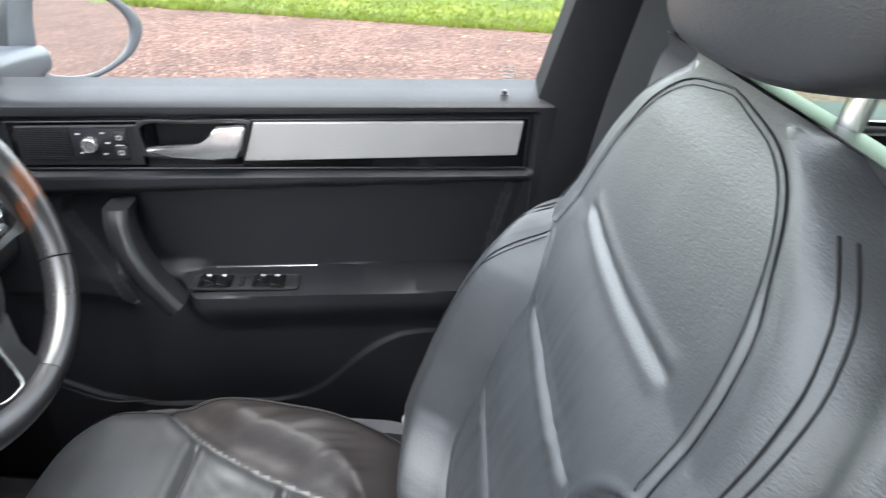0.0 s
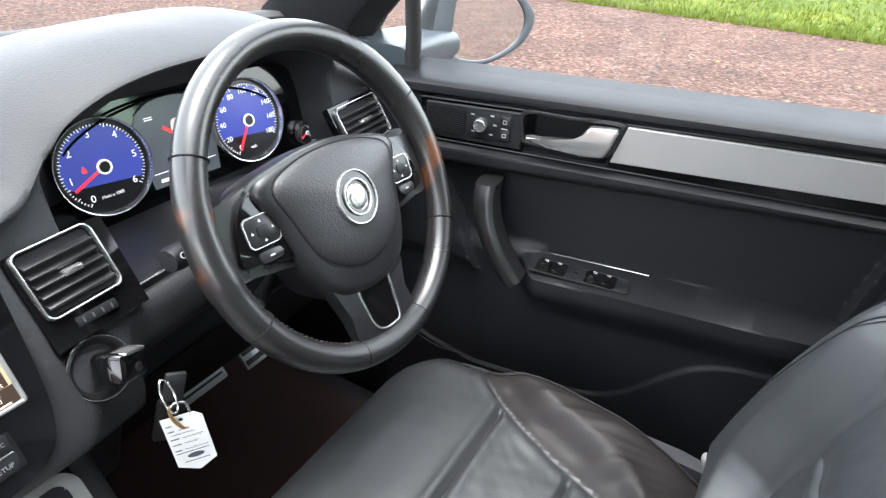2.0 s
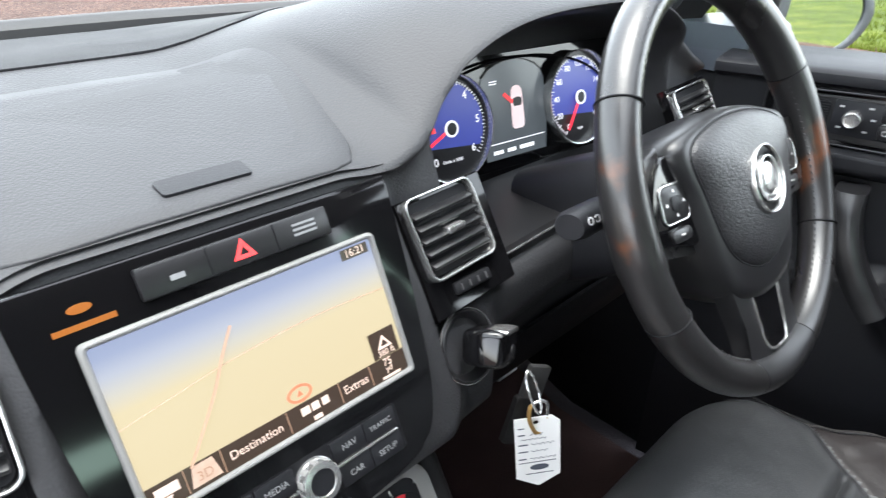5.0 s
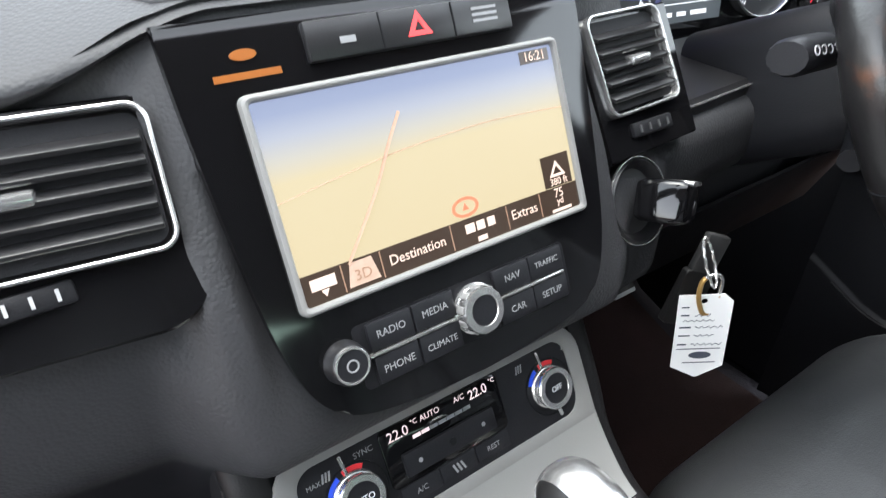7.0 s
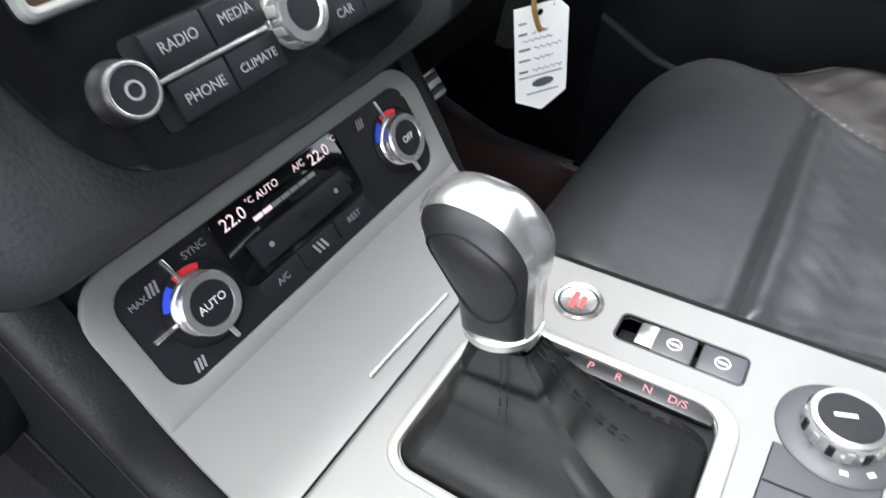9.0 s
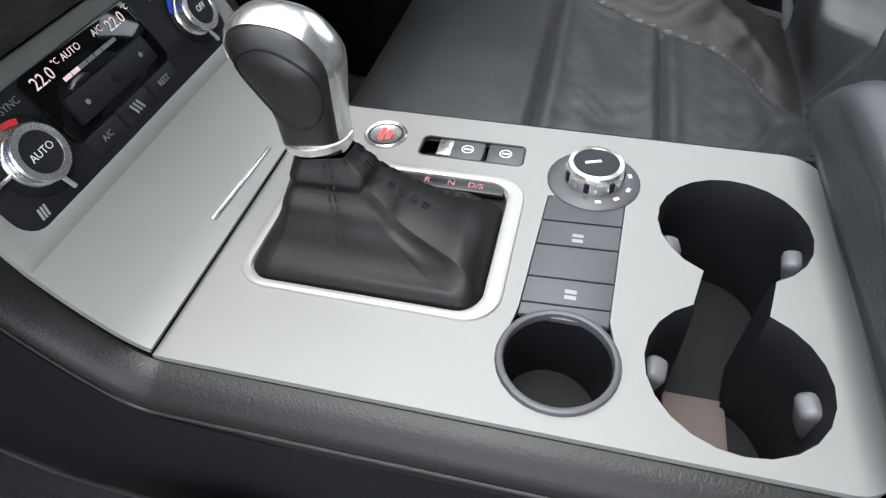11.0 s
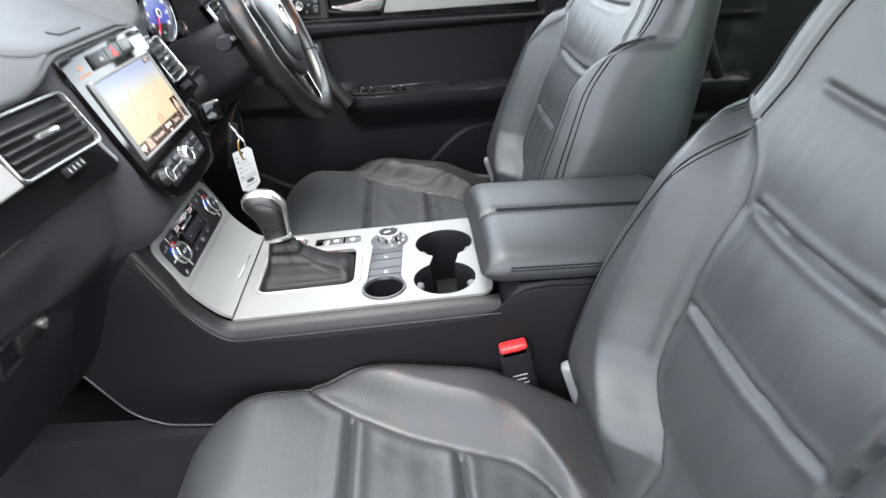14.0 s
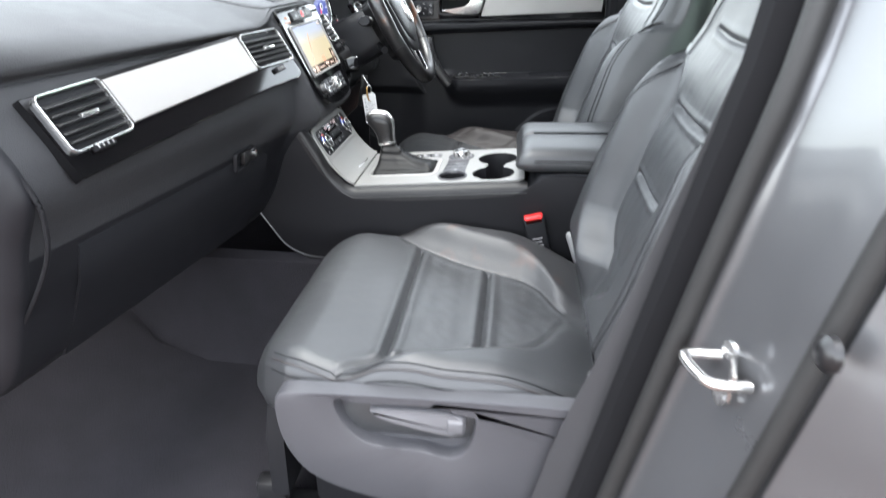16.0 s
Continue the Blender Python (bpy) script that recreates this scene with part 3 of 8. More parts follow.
def back_front(x, z, crease):
    """How far the backrest's face stands ahead of its base plane."""
    b = smooth_curve(BACK_B, z, 0.012)
    w = smooth_curve(BACK_W, z)
    d = 0.0
    inside = 1 - ss(b - 0.008, b + 0.006, abs(x))
    below = ss(0.70, 0.80, z) * (1 - ss(1.02, 1.21, z))
    d += 0.056 * ss(b, b + 0.055, abs(x)) * below * (1 - 0.25 * ss(w - 0.05, w, abs(x)))
    d += 0.012 * (1 - ss(0.70, 0.79, z))
    if z < 1.118:
        d += groove(abs(x) - b, 0.0036, 0.007)
    for zs in (0.920, 1.032, 1.139):
        half = 0.118 if zs < 1.1 else 0.130
        on = 1 - ss(half - 0.012, half + 0.004, abs(x))
        d += on * groove(z - zs - 0.006 * (x / 0.12) ** 2, 0.0034, 0.0062 if zs < 1.1 else 0.0036)
    if z < 1.139:
        zz = (z - 0.81) / 0.1095
        d += inside * 0.006 * abs(math.sin(math.pi * zz))
        wr = noise.noise((x * 34 + 3, z * 9, crease)) + 0.6 * noise.noise((x * 80, z * 16, crease + 4))
        d += inside * 0.0012 * wr * (1 - ss(1.10, 1.137, z))
    d += 0.0012 * noise.noise((x * 14, z * 14, crease + 9))
    d += groove(abs(x) - (w - seam_in(z)), 0.0030, 0.0030) * ss(0.78, 0.84, z) * (1 - ss(1.20, 1.23, z))
    return d


def seam_in(z):
    """How far the piping lies in from the front panel's edge."""
    return 0.042 + 0.020 * ss(0.86, 1.12, z)


BACK_R = [(0.66, -0.02), (0.80, -0.105), (0.95, -0.150), (1.10, -0.172), (1.20, -0.180), (1.29, -0.172)]
SHELL_W = [(0.66, 0.235), (0.76, 0.258), (0.88, 0.272), (0.97, 0.268), (1.06, 0.256), (1.13, 0.248), (1.19, 0.245), (1.23, 0.239), (1.258, 0.228), (1.276, 0.210), (1.288, 0.182), (1.295, 0.150)]


def sink(z):
    return z + 0.012 * ss(1.08, 1.28, z)


def back_point(x, z, crease):
    """A point of the backrest's front panel, which rolls back at its edges and over the top."""
    w = smooth_curve(BACK_W, z)
    yf = smooth_curve(BACK_Y, z)
    top = max(0.0, (z - 1.235) / 0.0595)
    shrink = math.sqrt(max(0.0, 1 - min(1, top) ** 2.4))
    ym = (yf + curve_at(BACK_R, z)) / 2 - 0.012 + 0.042 * ss(1.20, 1.28, z)
    e = max(0.0, (abs(x) - (w - 0.044)) / 0.044)
    y = yf + back_front(x, z, crease) - 0.036 * (1 - math.sqrt(max(0.0, 1 - min(1, e) ** 2)))
    return ym + (y - ym) * shrink, ym, shrink


def build_backrest(cx, seat, crease):
    bm = fresh()
    rings = []
    levels = 250
    for k in range(levels + 1):
        z = 0.66 + 0.634 * (k / levels)
        w = smooth_curve(BACK_W, z)
        yr = curve_at(BACK_R, z)
        wr = smooth_curve(SHELL_W, z)
        ring = []
        nf, nb = 156, 24
        for i in range(nf):
            x = w * math.sin(math.pi * (i / (nf - 1) - 0.5) * 0.999) * 0.55 + w * (2 * i / (nf - 1) - 1) * 0.45
            y, ym, shrink = back_point(x, z, crease)
            ring.append((cx + x, y, sink(z)))
        edge = ring[-1][1]
        fall = 1 - min(1.0, max(0.0, (z - 1.235) / 0.0595)) ** 5.5
        rear = ym + (yr + 0.05 - ym) * fall
        for f in (0.2, 0.45, 0.7):
            ring.append((cx + lerp(w, wr, ss(0, 0.75, f)) + 0.004 * math.sin(math.pi * f), lerp(edge, rear, f), sink(z)))
        for i in range(nb):
            x = -wr * math.sin(math.pi * ((i + 1) / (nb + 1) - 0.5))
            e = max(0.0, (abs(x) - (wr - 0.05)) / 0.05)
            y = yr + 0.05 * (1 - math.sqrt(max(0.0, 1 - min(1, e) ** 2))) - 0.012 * (1 - (x / wr) ** 2)
            ring.append((cx + x, ym + (y - ym) * fall, sink(z)))
        for f in (0.7, 0.45, 0.2):
            ring.append((cx - lerp(w, wr, ss(0, 0.75, f)) - 0.004 * math.sin(math.pi * f), lerp(edge, rear, f), sink(z)))
        rings.append(ring)
    loft(bm, rings)
    back = part("backrest", bm, LEATHER, seat, smooth=80)
    # piping round the front panel, over its top, and a double seam on each side panel
    arch = [(0.138, 1.236), (0.122, 1.252), (0.100, 1.266), (0.072, 1.276), (0.036, 1.282)]
    for off, r in ((0.0, 0.0009), (0.007, 0.0005)):
        side = []
        for k in range(48):
            z = lerp(0.74, 1.215, k / 47)
            side.append((smooth_curve(BACK_W, z) - seam_in(z) - off, z))
        half = side + [(x - off * 0.6, z - off * 0.6) for x, z in arch]
        outline = [(x, z) for x, z in half] + [(0.0, 1.286 - off * 0.6)] + [(-x, z) for x, z in half[::-1]]
        bm = fresh()
        tube(bm, spline([(cx + x, back_point(x, z, crease)[0] + 0.0008, sink(z) + 0.0004) for x, z in outline], 2), r, 6)
        part("piping" if r > 0.001 else "stitching", bm, LEATHER_WORN if r > 0.001 else PLASTIC_DARK, back)
    for s in (-1, 1):
        for inset in (0.016, 0.009):
            pts = []
            for k in range(50):
                z = lerp(0.80, 1.256, k / 49)
                x = smooth_curve(BACK_W, z) - inset - 0.012 * ss(0, 0.14, 1.24 - z) * ss(0, 0.2, z - 0.85)
                pts.append((cx + s * (x + 0.0004), back_point(x, z, crease)[0] + 0.0004, sink(z)))
            bm = fresh()
            tube(bm, pts, 0.0009, 6)
            part("side_seam", bm, PLASTIC_DARK, back)
    return back


CUSH_B = [(0.02, 0.0), (0.135, 0.01), (0.16, 0.075), (0.19, 0.112), (0.27, 0.137), (0.33, 0.158), (0.39, 0.187), (0.445, 0.226), (0.50, 0.30), (0.6, 0.4)]


def cush_top(x, y, driver, outer, crease):
    """Height of the cushion's upper side."""
    b = smooth_curve(CUSH_B, y, 0.012)
    z = curve_at([(0.02, 0.700), (0.16, 0.712), (0.30, 0.722), (0.42, 0.738), (0.50, 0.752), (0.6, 0.758)], y)
    side = ss(b, b + 0.06, abs(x)) * (1 - ss(0.33, 0.52, y))
    z += 0.046 * side * ss(0.06, 0.24, y)
    z -= 0.010 * (1 - ss(0.03, 0.14, y))
    if 0.13 < y < 0.452:
        z += groove(abs(x) - b, 0.0058, 0.0042)
    for ys in (0.260, 0.390):
        on = 1 - ss(b - 0.016, b - 0.002, abs(x))
        z += on * groove(y - ys, 0.0048, 0.0085)
    inside = 1 - ss(b - 0.006, b + 0.006, abs(x))
    z += inside * (0.0009 if driver else 0.0006) * (noise.noise((x * 16, y * 46, crease)) + 0.8 * noise.noise((x * 44 + y * 20, y * 18, crease + 3)) + 0.4 * noise.noise((x * 70 - y * 50, y * 40, crease + 8))) * (2.0 - 3.0 * ss(0.38, 0.41, y) * 0.5)
    if driver and x * outer > 0:
        near = ss(b + 0.004, b + 0.03, abs(x)) * (1 - ss(0.19, 0.25, abs(x))) * ss(0.12, 0.2, y) * (1 - ss(0.36, 0.46, y))
        z -= 0.006 * near
        q = x * outer * 0.92 + y * 0.30
        z += near * (0.0085 * noise.noise((q * 46, y * 7, 2.0)) + 0.0036 * noise.noise((q * 105, y * 15, 7.0)))
    z += 0.0010 * noise.noise((x * 12, y * 12, crease + 5))
    return z


def build_cushion(cx, seat, driver, outer, crease):
    bm = fresh()
    rings = []
    n = 150
    for k in range(n + 1):
        y = 0.02 + 0.567 * (1 - (1 - k / n) ** 1.15)
        w = curve_at([(0.02, 0.225), (0.15, 0.245), (0.30, 0.256), (0.44, 0.250), (0.52, 0.228), (0.56, 0.200), (0.587, 0.165)], y)
        zb = curve_at([(0.02, 0.66), (0.15, 0.66), (0.56, 0.64), (0.587, 0.645)], y)
        t = max(0.0, (y - 0.49) / 0.0985)
        fall = math.sqrt(max(0.0, 1 - min(1.0, t) ** 2.3))
        ring = []
        nf = 110
        for i in range(nf):
            x = w * math.sin(math.pi * (i / (nf - 1) - 0.5) * 0.999) * 0.55 + w * (2 * i / (nf - 1) - 1) * 0.45
            e = max(0.0, (abs(x) - (w - 0.040)) / 0.040)
            z = cush_top(x, y, driver, outer, crease) - 0.040 * (1 - math.sqrt(max(0.0, 1 - min(1, e) ** 2)))
            ring.append((cx + x, y, zb + 0.03 + (z - zb - 0.03) * fall))
        bul = 0.008
        for f in (0.75, 0.5, 0.25):
            zz = zb + (ring[nf - 1][2] - zb) * f
            ring.append((cx + w + bul * math.sin(math.pi * f), y, zz))
        ring += [(cx + w - 0.01, y, zb), (cx - w + 0.01, y, zb)]
        for f in (0.25, 0.5, 0.75):
            zz = zb + (ring[0][2] - zb) * f
            ring.append((cx - w - bul * math.sin(math.pi * f), y, zz))
        rings.append(ring)
    loft(bm, rings)
    cushion = part("seat_cushion", bm, LEATHER, seat, smooth=80)
    if driver:
        # the outer bolster's cover has browned with wear
        cushion.data.materials.append(LEATHER_BROWN)
        for f in cushion.data.polygons:
            x, y = f.center.x - cx, f.center.y
            if x * outer > smooth_curve(CUSH_B, y, 0.012) + 0.003 and 0.10 < y < 0.44 and x * outer < 0.238:
                f.material_index = 1
    else:
        cushion.data.materials.append(LEATHER_SCUFFED)
        for f in cushion.data.polygons:
            x, y = f.center.x - cx, f.center.y
            if -x * outer > smooth_curve(CUSH_B, y, 0.012) + 0.003 and 0.10 < y < 0.47 and -x * outer < 0.242:
                f.material_index = 1
    for s in (-1, 1):
        for inset, r in ((0.010, 0.0019), (0.017, 0.0007), (0.002, 0.0007)):
            pts = []
            for k in range(60):
                y = lerp(0.10, 0.545, k / 59)
                w = curve_at([(0.02, 0.225), (0.15, 0.245), (0.30, 0.256), (0.44, 0.250), (0.52, 0.228), (0.56, 0.200), (0.587, 0.165)], y)
                zb = curve_at([(0.02, 0.66), (0.15, 0.66), (0.56, 0.64), (0.587, 0.645)], y)
                fall = math.sqrt(max(0.0, 1 - min(1.0, max(0.0, (y - 0.49) / 0.0985)) ** 2.3))
                x = s * (w - inset)
                e = max(0.0, (abs(x) - (w - 0.040)) / 0.040)
                z = cush_top(x, y, driver, outer, crease) - 0.040 * (1 - math.sqrt(max(0.0, 1 - min(1, e) ** 2)))
                pts.append((cx + x + s * 0.0008, y, zb + 0.03 + (z - zb - 0.03) * fall + 0.0006))
            bm = fresh()
            tube(bm, pts, r, 6)
            part("piping" if r > 0.001 else "stitching", bm, LEATHER_WORN if r > 0.001 else PLASTIC_DARK, cushion)
    return cushion


def build_headrest(cx, seat):
    prof = [np.array([-0.140 + (q[0] + 0.104) * 0.80, q[1] + 0.002]) for q in spline([(-0.012, 1.345), (-0.004, 1.40), (-0.012, 1.47), (-0.035, 1.53), (-0.075, 1.548), (-0.115, 1.530), (-0.150, 1.450), (-0.190, 1.350), (-0.186, 1.322), (-0.150, 1.314), (-0.090, 1.312), (-0.035, 1.318)], 6, closed=True)]
    yc, zc = -0.134, 1.432
    bm = fresh()
    rings = []
    for k in range(41):
        u = -1 + 2 * k / 40
        s = (1 - abs(u) ** 3.4) ** 0.5 if abs(u) < 1 else 0.0
        s = 0.62 + 0.38 * s if abs(u) < 1 else 0.60
        g = -0.0018 * math.exp(-((abs(u) - 0.80) / 0.02) ** 2)
        rings.append([(cx + 0.142 * u * (1 - 0.12 * ss(1.42, 1.55, z)), yc + (y - yc) * (s + g * 8) - 0.036 * u * u * ss(-0.15, -0.04, y), zc + (z - zc) * (s + g * 8)) for y, z in prof])
    loft(bm, rings)
    hr = part("headrest", bm, LEATHER, seat, smooth=70)
    for sx in (-1, 1):
        m = frame_at((cx + sx * 0.1405, -0.152, 1.402), (0, 1, 0), (sx, 0, 0))
        bm = fresh()
        lathe(bm, [(0.0165, -0.004), (0.0165, 0.002), (0.0145, 0.0035), (0.0125, 0.002), (0.0105, 0.0008), (0.0085, 0.002), (0.001, 0.003)], m, 28)
        part("tilt_button", bm, SATIN, hr, "round black button")
    for px in (-0.082, 0.082):
        bm = fresh()
        tube(bm, [(cx + px, -0.140, 1.24), (cx + px, -0.152, 1.350)], 0.0075, 14)
        part("headrest_post", bm, CHROME, seat, "chrome post")
        bm = fresh()
        lathe(bm, [(0.0255, -0.012), (0.0265, 0.001), (0.0245, 0.0045), (0.017, 0.006), (0.010, 0.0085), (0.008, 0.004)], Matrix.Translation((cx + px, -0.1400, 1.2925)) @ pose(0, 0, 0, 8), 28)
        part("post_collar", bm, SATIN, seat, "black plastic collar")


HINGE = material("light_grey_plastic", (0.22, 0.22, 0.22), 0.5, mottle=0.08)


def build_seat(cx, side):
    """A front seat; side is -1 for the passenger's, 1 for the driver's."""
    driver = side > 0
    seat = thing("front_seat", "black leather driver's seat with a creased, worn side bolster" if driver else "black leather passenger seat with grey plastic base trim",
                 "car seat", (cx, 0.28, 0.42), "front seats")
    build_backrest(cx, seat, 2.0 if driver else 11.0)
    build_cushion(cx, seat, driver, side, 5.0 if driver else 14.0)
    build_headrest(cx, seat)
    # outer side trim with a recess for the height lever
    xo = cx + side * 0.262
    m = frame_at((xo - side * 0.012, 0, 0), (0, 1, 0) if side > 0 else (0, -1, 0), (side, 0, 0))
    f = 1 if side > 0 else -1
    outline = [(0.512, 0.730), (0.518, 0.680), (0.503, 0.630), (0.470, 0.592), (0.40, 0.566), (0.31, 0.555), (0.19, 0.558), (0.150, 0.610), (0.10, 0.665), (0.075, 0.715), (0.095, 0.738), (0.20, 0.741), (0.33, 0.740), (0.45, 0.737)]
    drop = 0.035 if driver else 0.0
    outline = [tuple(q) for q in spline([(a, b - drop) for a, b in outline], 4, closed=True)]
    hole = [(0.437, 0.724), (0.427, 0.692), (0.398, 0.664), (0.36, 0.658), (0.324, 0.657), (0.29, 0.649), (0.268, 0.662), (0.258, 0.695), (0.262, 0.722), (0.30, 0.728), (0.33, 0.729), (0.37, 0.728), (0.40, 0.727), (0.42, 0.7265)]
    hole = [tuple(q) for q in spline([(a, b - drop) for a, b in hole], 4, closed=True)]
    bm = fresh()
    ring_prism(bm, [(f * a, b) for a, b in outline], [(f * a, b) for a, b in hole], 0.026, m, 0.006)
    part("side_trim", bm, GREY_TRIM, seat, "grey plastic side trim")
    bm = fresh()
    prism(bm, [(f * (0.35 + (a - 0.35) * 1.05), 0.692 + (b - 0.692) * 1.05) for a, b in hole], 0.004, m)
    part("trim_recess", bm, GREY_TRIM, seat)
    bm = fresh()
    lev = [(0.392, 0.716), (0.37, 0.704), (0.33, 0.694), (0.285, 0.687), (0.270, 0.690), (0.270, 0.713), (0.29, 0.719), (0.34, 0.721)]
    prism(bm, [(f * a, b) for a, b in [tuple(q) for q in spline(lev, 3, closed=True)]], 0.020, m @ pose(0, 0, 0.008), 0.005, 3)
    part("height_lever", bm, LEVER_GREY, seat, "light grey height lever")
    bm = fresh()
    box(bm, (0.022, 0.020, 0.016), m @ pose(f * 0.281, 0.703, 0.024), 0.004, 3)
    part("lever_end", bm, LEVER_GREY, seat)
    for sx in (-1, 1):
        bm = fresh()
        box(bm, (0.020, 0.075, 0.085), Matrix.Translation((cx + sx * 0.226, 0.070, 0.735)) @ pose(0, 0, 0, -20), 0.008, 3)
        part("hinge_cover", bm, HINGE, seat, "light grey hinge cover")
    bm = fresh()
    box(bm, (0.44, 0.46, 0.17), (cx, 0.27, 0.56), 0.02)
    part("seat_frame", bm, PLASTIC_DARK, seat)
    bm = fresh()
    prism(bm, [(-0.225, 0.50), (0.225, 0.50), (0.222, 0.60), (0.20, 0.655), (-0.20, 0.655), (-0.222, 0.60)], 0.03, frame_at((cx, 0.535, 0), (-1, 0, 0), (0, 1, 0)), 0.008)
    part("front_trim", bm, PLASTIC_DARK, seat)
    for sx in (-0.19, 0.19):
        bm = fresh()
        box(bm, (0.05, 0.62, 0.035), (cx + sx, 0.28, 0.4375), 0.006)
        part("seat_rail", bm, SATIN, seat, "steel seat rail")
        bm = fresh()
        box(bm, (0.03, 0.05, 0.045), (cx + sx, 0.575, 0.475), 0.008)
        part("rail_foot", bm, SATIN, seat)
    for sx in (-0.19, 0.19):
        for y in (0.10, 0.46):
            bm = fresh()
            box(bm, (0.03, 0.05, 0.06), (cx + sx, y, 0.475), 0.004)
            part("rail_bracket", bm, PLASTIC_DARK, seat)
    return seat


build_seat(-0.39, -1)
build_seat(0.395, 1)


# ---------------------------------------------------------------- body shell
shell = thing("car_body", "grey car body shell with dark cabin lining and open passenger doorway", "car body", (0, 0, 0.2), kind="structure")
bm = fresh()
box(bm, (1.62, 3.3, 0.05), (0, -0.35, 0.395))
part("floor_pan", bm, CARPET, shell, "dark carpeted cabin floor")
bm = fresh()
rows = []
for y, z in [(0.62, 0.428), (0.86, 0.428), (0.98, 0.47), (1.10, 0.60), (1.20, 0.80)]:
    rows.append([(x, y, z) for x in np.linspace(-0.78, 0.80, 9)])
sheet(bm, rows, -0.012)
part("toe_board", bm, CARPET, shell, "carpeted toe board")
for s in (-1, 1):
    bm = fresh()
    rows = []
    for y in np.linspace(-0.6, 1.1, 18):
        rows.append([(s * x, y, z) for x, z in ((0.128, 0.672), (0.150, 0.66), (0.165, 0.58), (0.19, 0.49), (0.225, 0.44), (0.26, 0.424))])
    sheet(bm, rows)
    part("tunnel_carpet", bm, CARPET, shell, "carpeted centre tunnel")
    bm = fresh()
    box(bm, (0.10, 2.4, 0.12), (s * 0.80, 0.0, 0.40), 0.02)
    part("sill", bm, PLASTIC_DARK, shell)


def roof_z(x, y):
    return 1.605 - 0.10 * (abs(x) / 0.66) ** 2.2 - 0.03 * (min(0, y) / 2) ** 2


def roof_piece(name, x0, x1, y0, y1, mat, label=""):
    bm = fresh()
    sheet(bm, [[(x, y, roof_z(x, y)) for x in np.linspace(x0, x1, 9)] for y in np.linspace(y0, y1, 9)], 0.02)
    return part(name, bm, mat, shell, label)


# unseen roof lining; its grey is chosen to bounce light into the cabin
roof_piece("headliner", -0.68, 0.68, 0.24, -2.0, HEADLINER, "mid-grey cloth headliner")
# unseen rear sides, added to keep stray light off the dashboard
for s in (-1, 1):
    bm = fresh()
    sheet(bm, [[(s * 0.83, y, 0.42), (s * 0.83, y, 1.12), (s * 0.76, y, 1.36), (s * 0.68, y, 1.53)] for y in (-1.18, -1.6, -2.0)], s * 0.02)
    part("quarter_panel", bm, PILLAR, shell)
bm = fresh()
sheet(bm, [[(x, -2.0, 1.14), (x, -1.90, 1.58)] for x in (-0.72, 0.0, 0.72)], 0.004)
rear_glass = part("rear_window", bm, GLASS_GREEN, shell, "green-tinted rear window")
rear_glass.visible_shadow = False
bm = fresh()
box(bm, (1.6, 0.05, 0.8), (0, 1.26, 0.75))
part("bulkhead", bm, PLASTIC_DARK, shell)
bm = fresh()
box(bm, (1.6, 0.05, 0.75), (0, -2.0, 0.77))
part("tailgate", bm, PILLAR, shell)
for s in (-1, 1):
    bm = fresh()
    rings = []
    for y0, y1, x, z in ((0.79, 1.05, 0.765, 1.14), (0.745, 0.99, 0.757, 1.205), (0.66, 0.88, 0.740, 1.287), (0.345, 0.575, 0.70, 1.476), (0.10, 0.34, 0.655, 1.60)):
        ym = (y0 + y1) / 2
        rings.append([(s * (x + 0.02), y1, z), (s * (x - 0.022), y1 - 0.03, z), (s * (x - 0.036), ym, z), (s * (x - 0.026), y0 + 0.03, z), (s * (x + 0.01), y0, z), (s * (x + 0.06), y0 + 0.02, z), (s * (x + 0.06), y1, z)])
    loft(bm, rings)
    part("a_pillar", bm, PILLAR, shell, "dark cloth-covered windscreen pillar")
# far-side door pillar
bm = fresh()
rings = []
for z in (0.42, 0.7, 0.9, 1.16, 1.30, 1.476, 1.6):
    f = -0.050 - 0.20 * (z - 1.16) if z > 0.8 else 0.022
    inn = 0.815 - 0.32 * max(0, z - 1.16) ** 1.2
    rings.append([(inn, f + 0.012, z), (inn - 0.018, f - 0.01, z), (inn - 0.03, f - 0.06, z), (inn - 0.03, f - 0.19, z), (inn - 0.015, f - 0.25, z), (inn + 0.06, f - 0.26, z), (inn + 0.07, f + 0.012, z)])
loft(bm, rings)
part("b_pillar", bm, PILLAR, shell, "dark trimmed door pillar")
# near-side door pillar: inner cover, painted jamb
bm = fresh()
rings = []
jamb = []
for z in (0.42, 0.62, 0.8, 0.92, 1.16, 1.30, 1.476, 1.6):
    f = -0.20 * (z - 0.92)
    inn = 0.32 * max(0, z - 1.16) ** 1.2
    rings.append([(-(0.66 - inn), f - 0.20, z), (-(0.665 - inn), f + 0.035, z), (-(0.68 - inn), f + 0.07, z), (-(0.70 - inn), f + 0.082, z), (-(0.715 - inn), f + 0.075, z), (-(0.72 - inn), f + 0.05, z), (-(0.72 - inn), f - 0.20, z)])
    jamb.append([(-(0.722 - inn), f + 0.055, z), (-(0.735 - inn), f + 0.060, z), (-(0.745 - inn), f + 0.040, z), (-(0.76 - inn), f + 0.030, z), (-(0.82 - inn), f + 0.008, z), (-(0.855 - inn), f + 0.004, z), (-(0.868 - inn), f - 0.006, z), (-(0.868 - inn), f - 0.20, z), (-(0.722 - inn), f - 0.20, z)])
loft(bm, rings)
part("pillar_cover", bm, PILLAR, shell, "dark plastic pillar cover")
bm = fresh()
loft(bm, jamb)
part("door_jamb", bm, PAINT, shell, "painted grey door jamb")
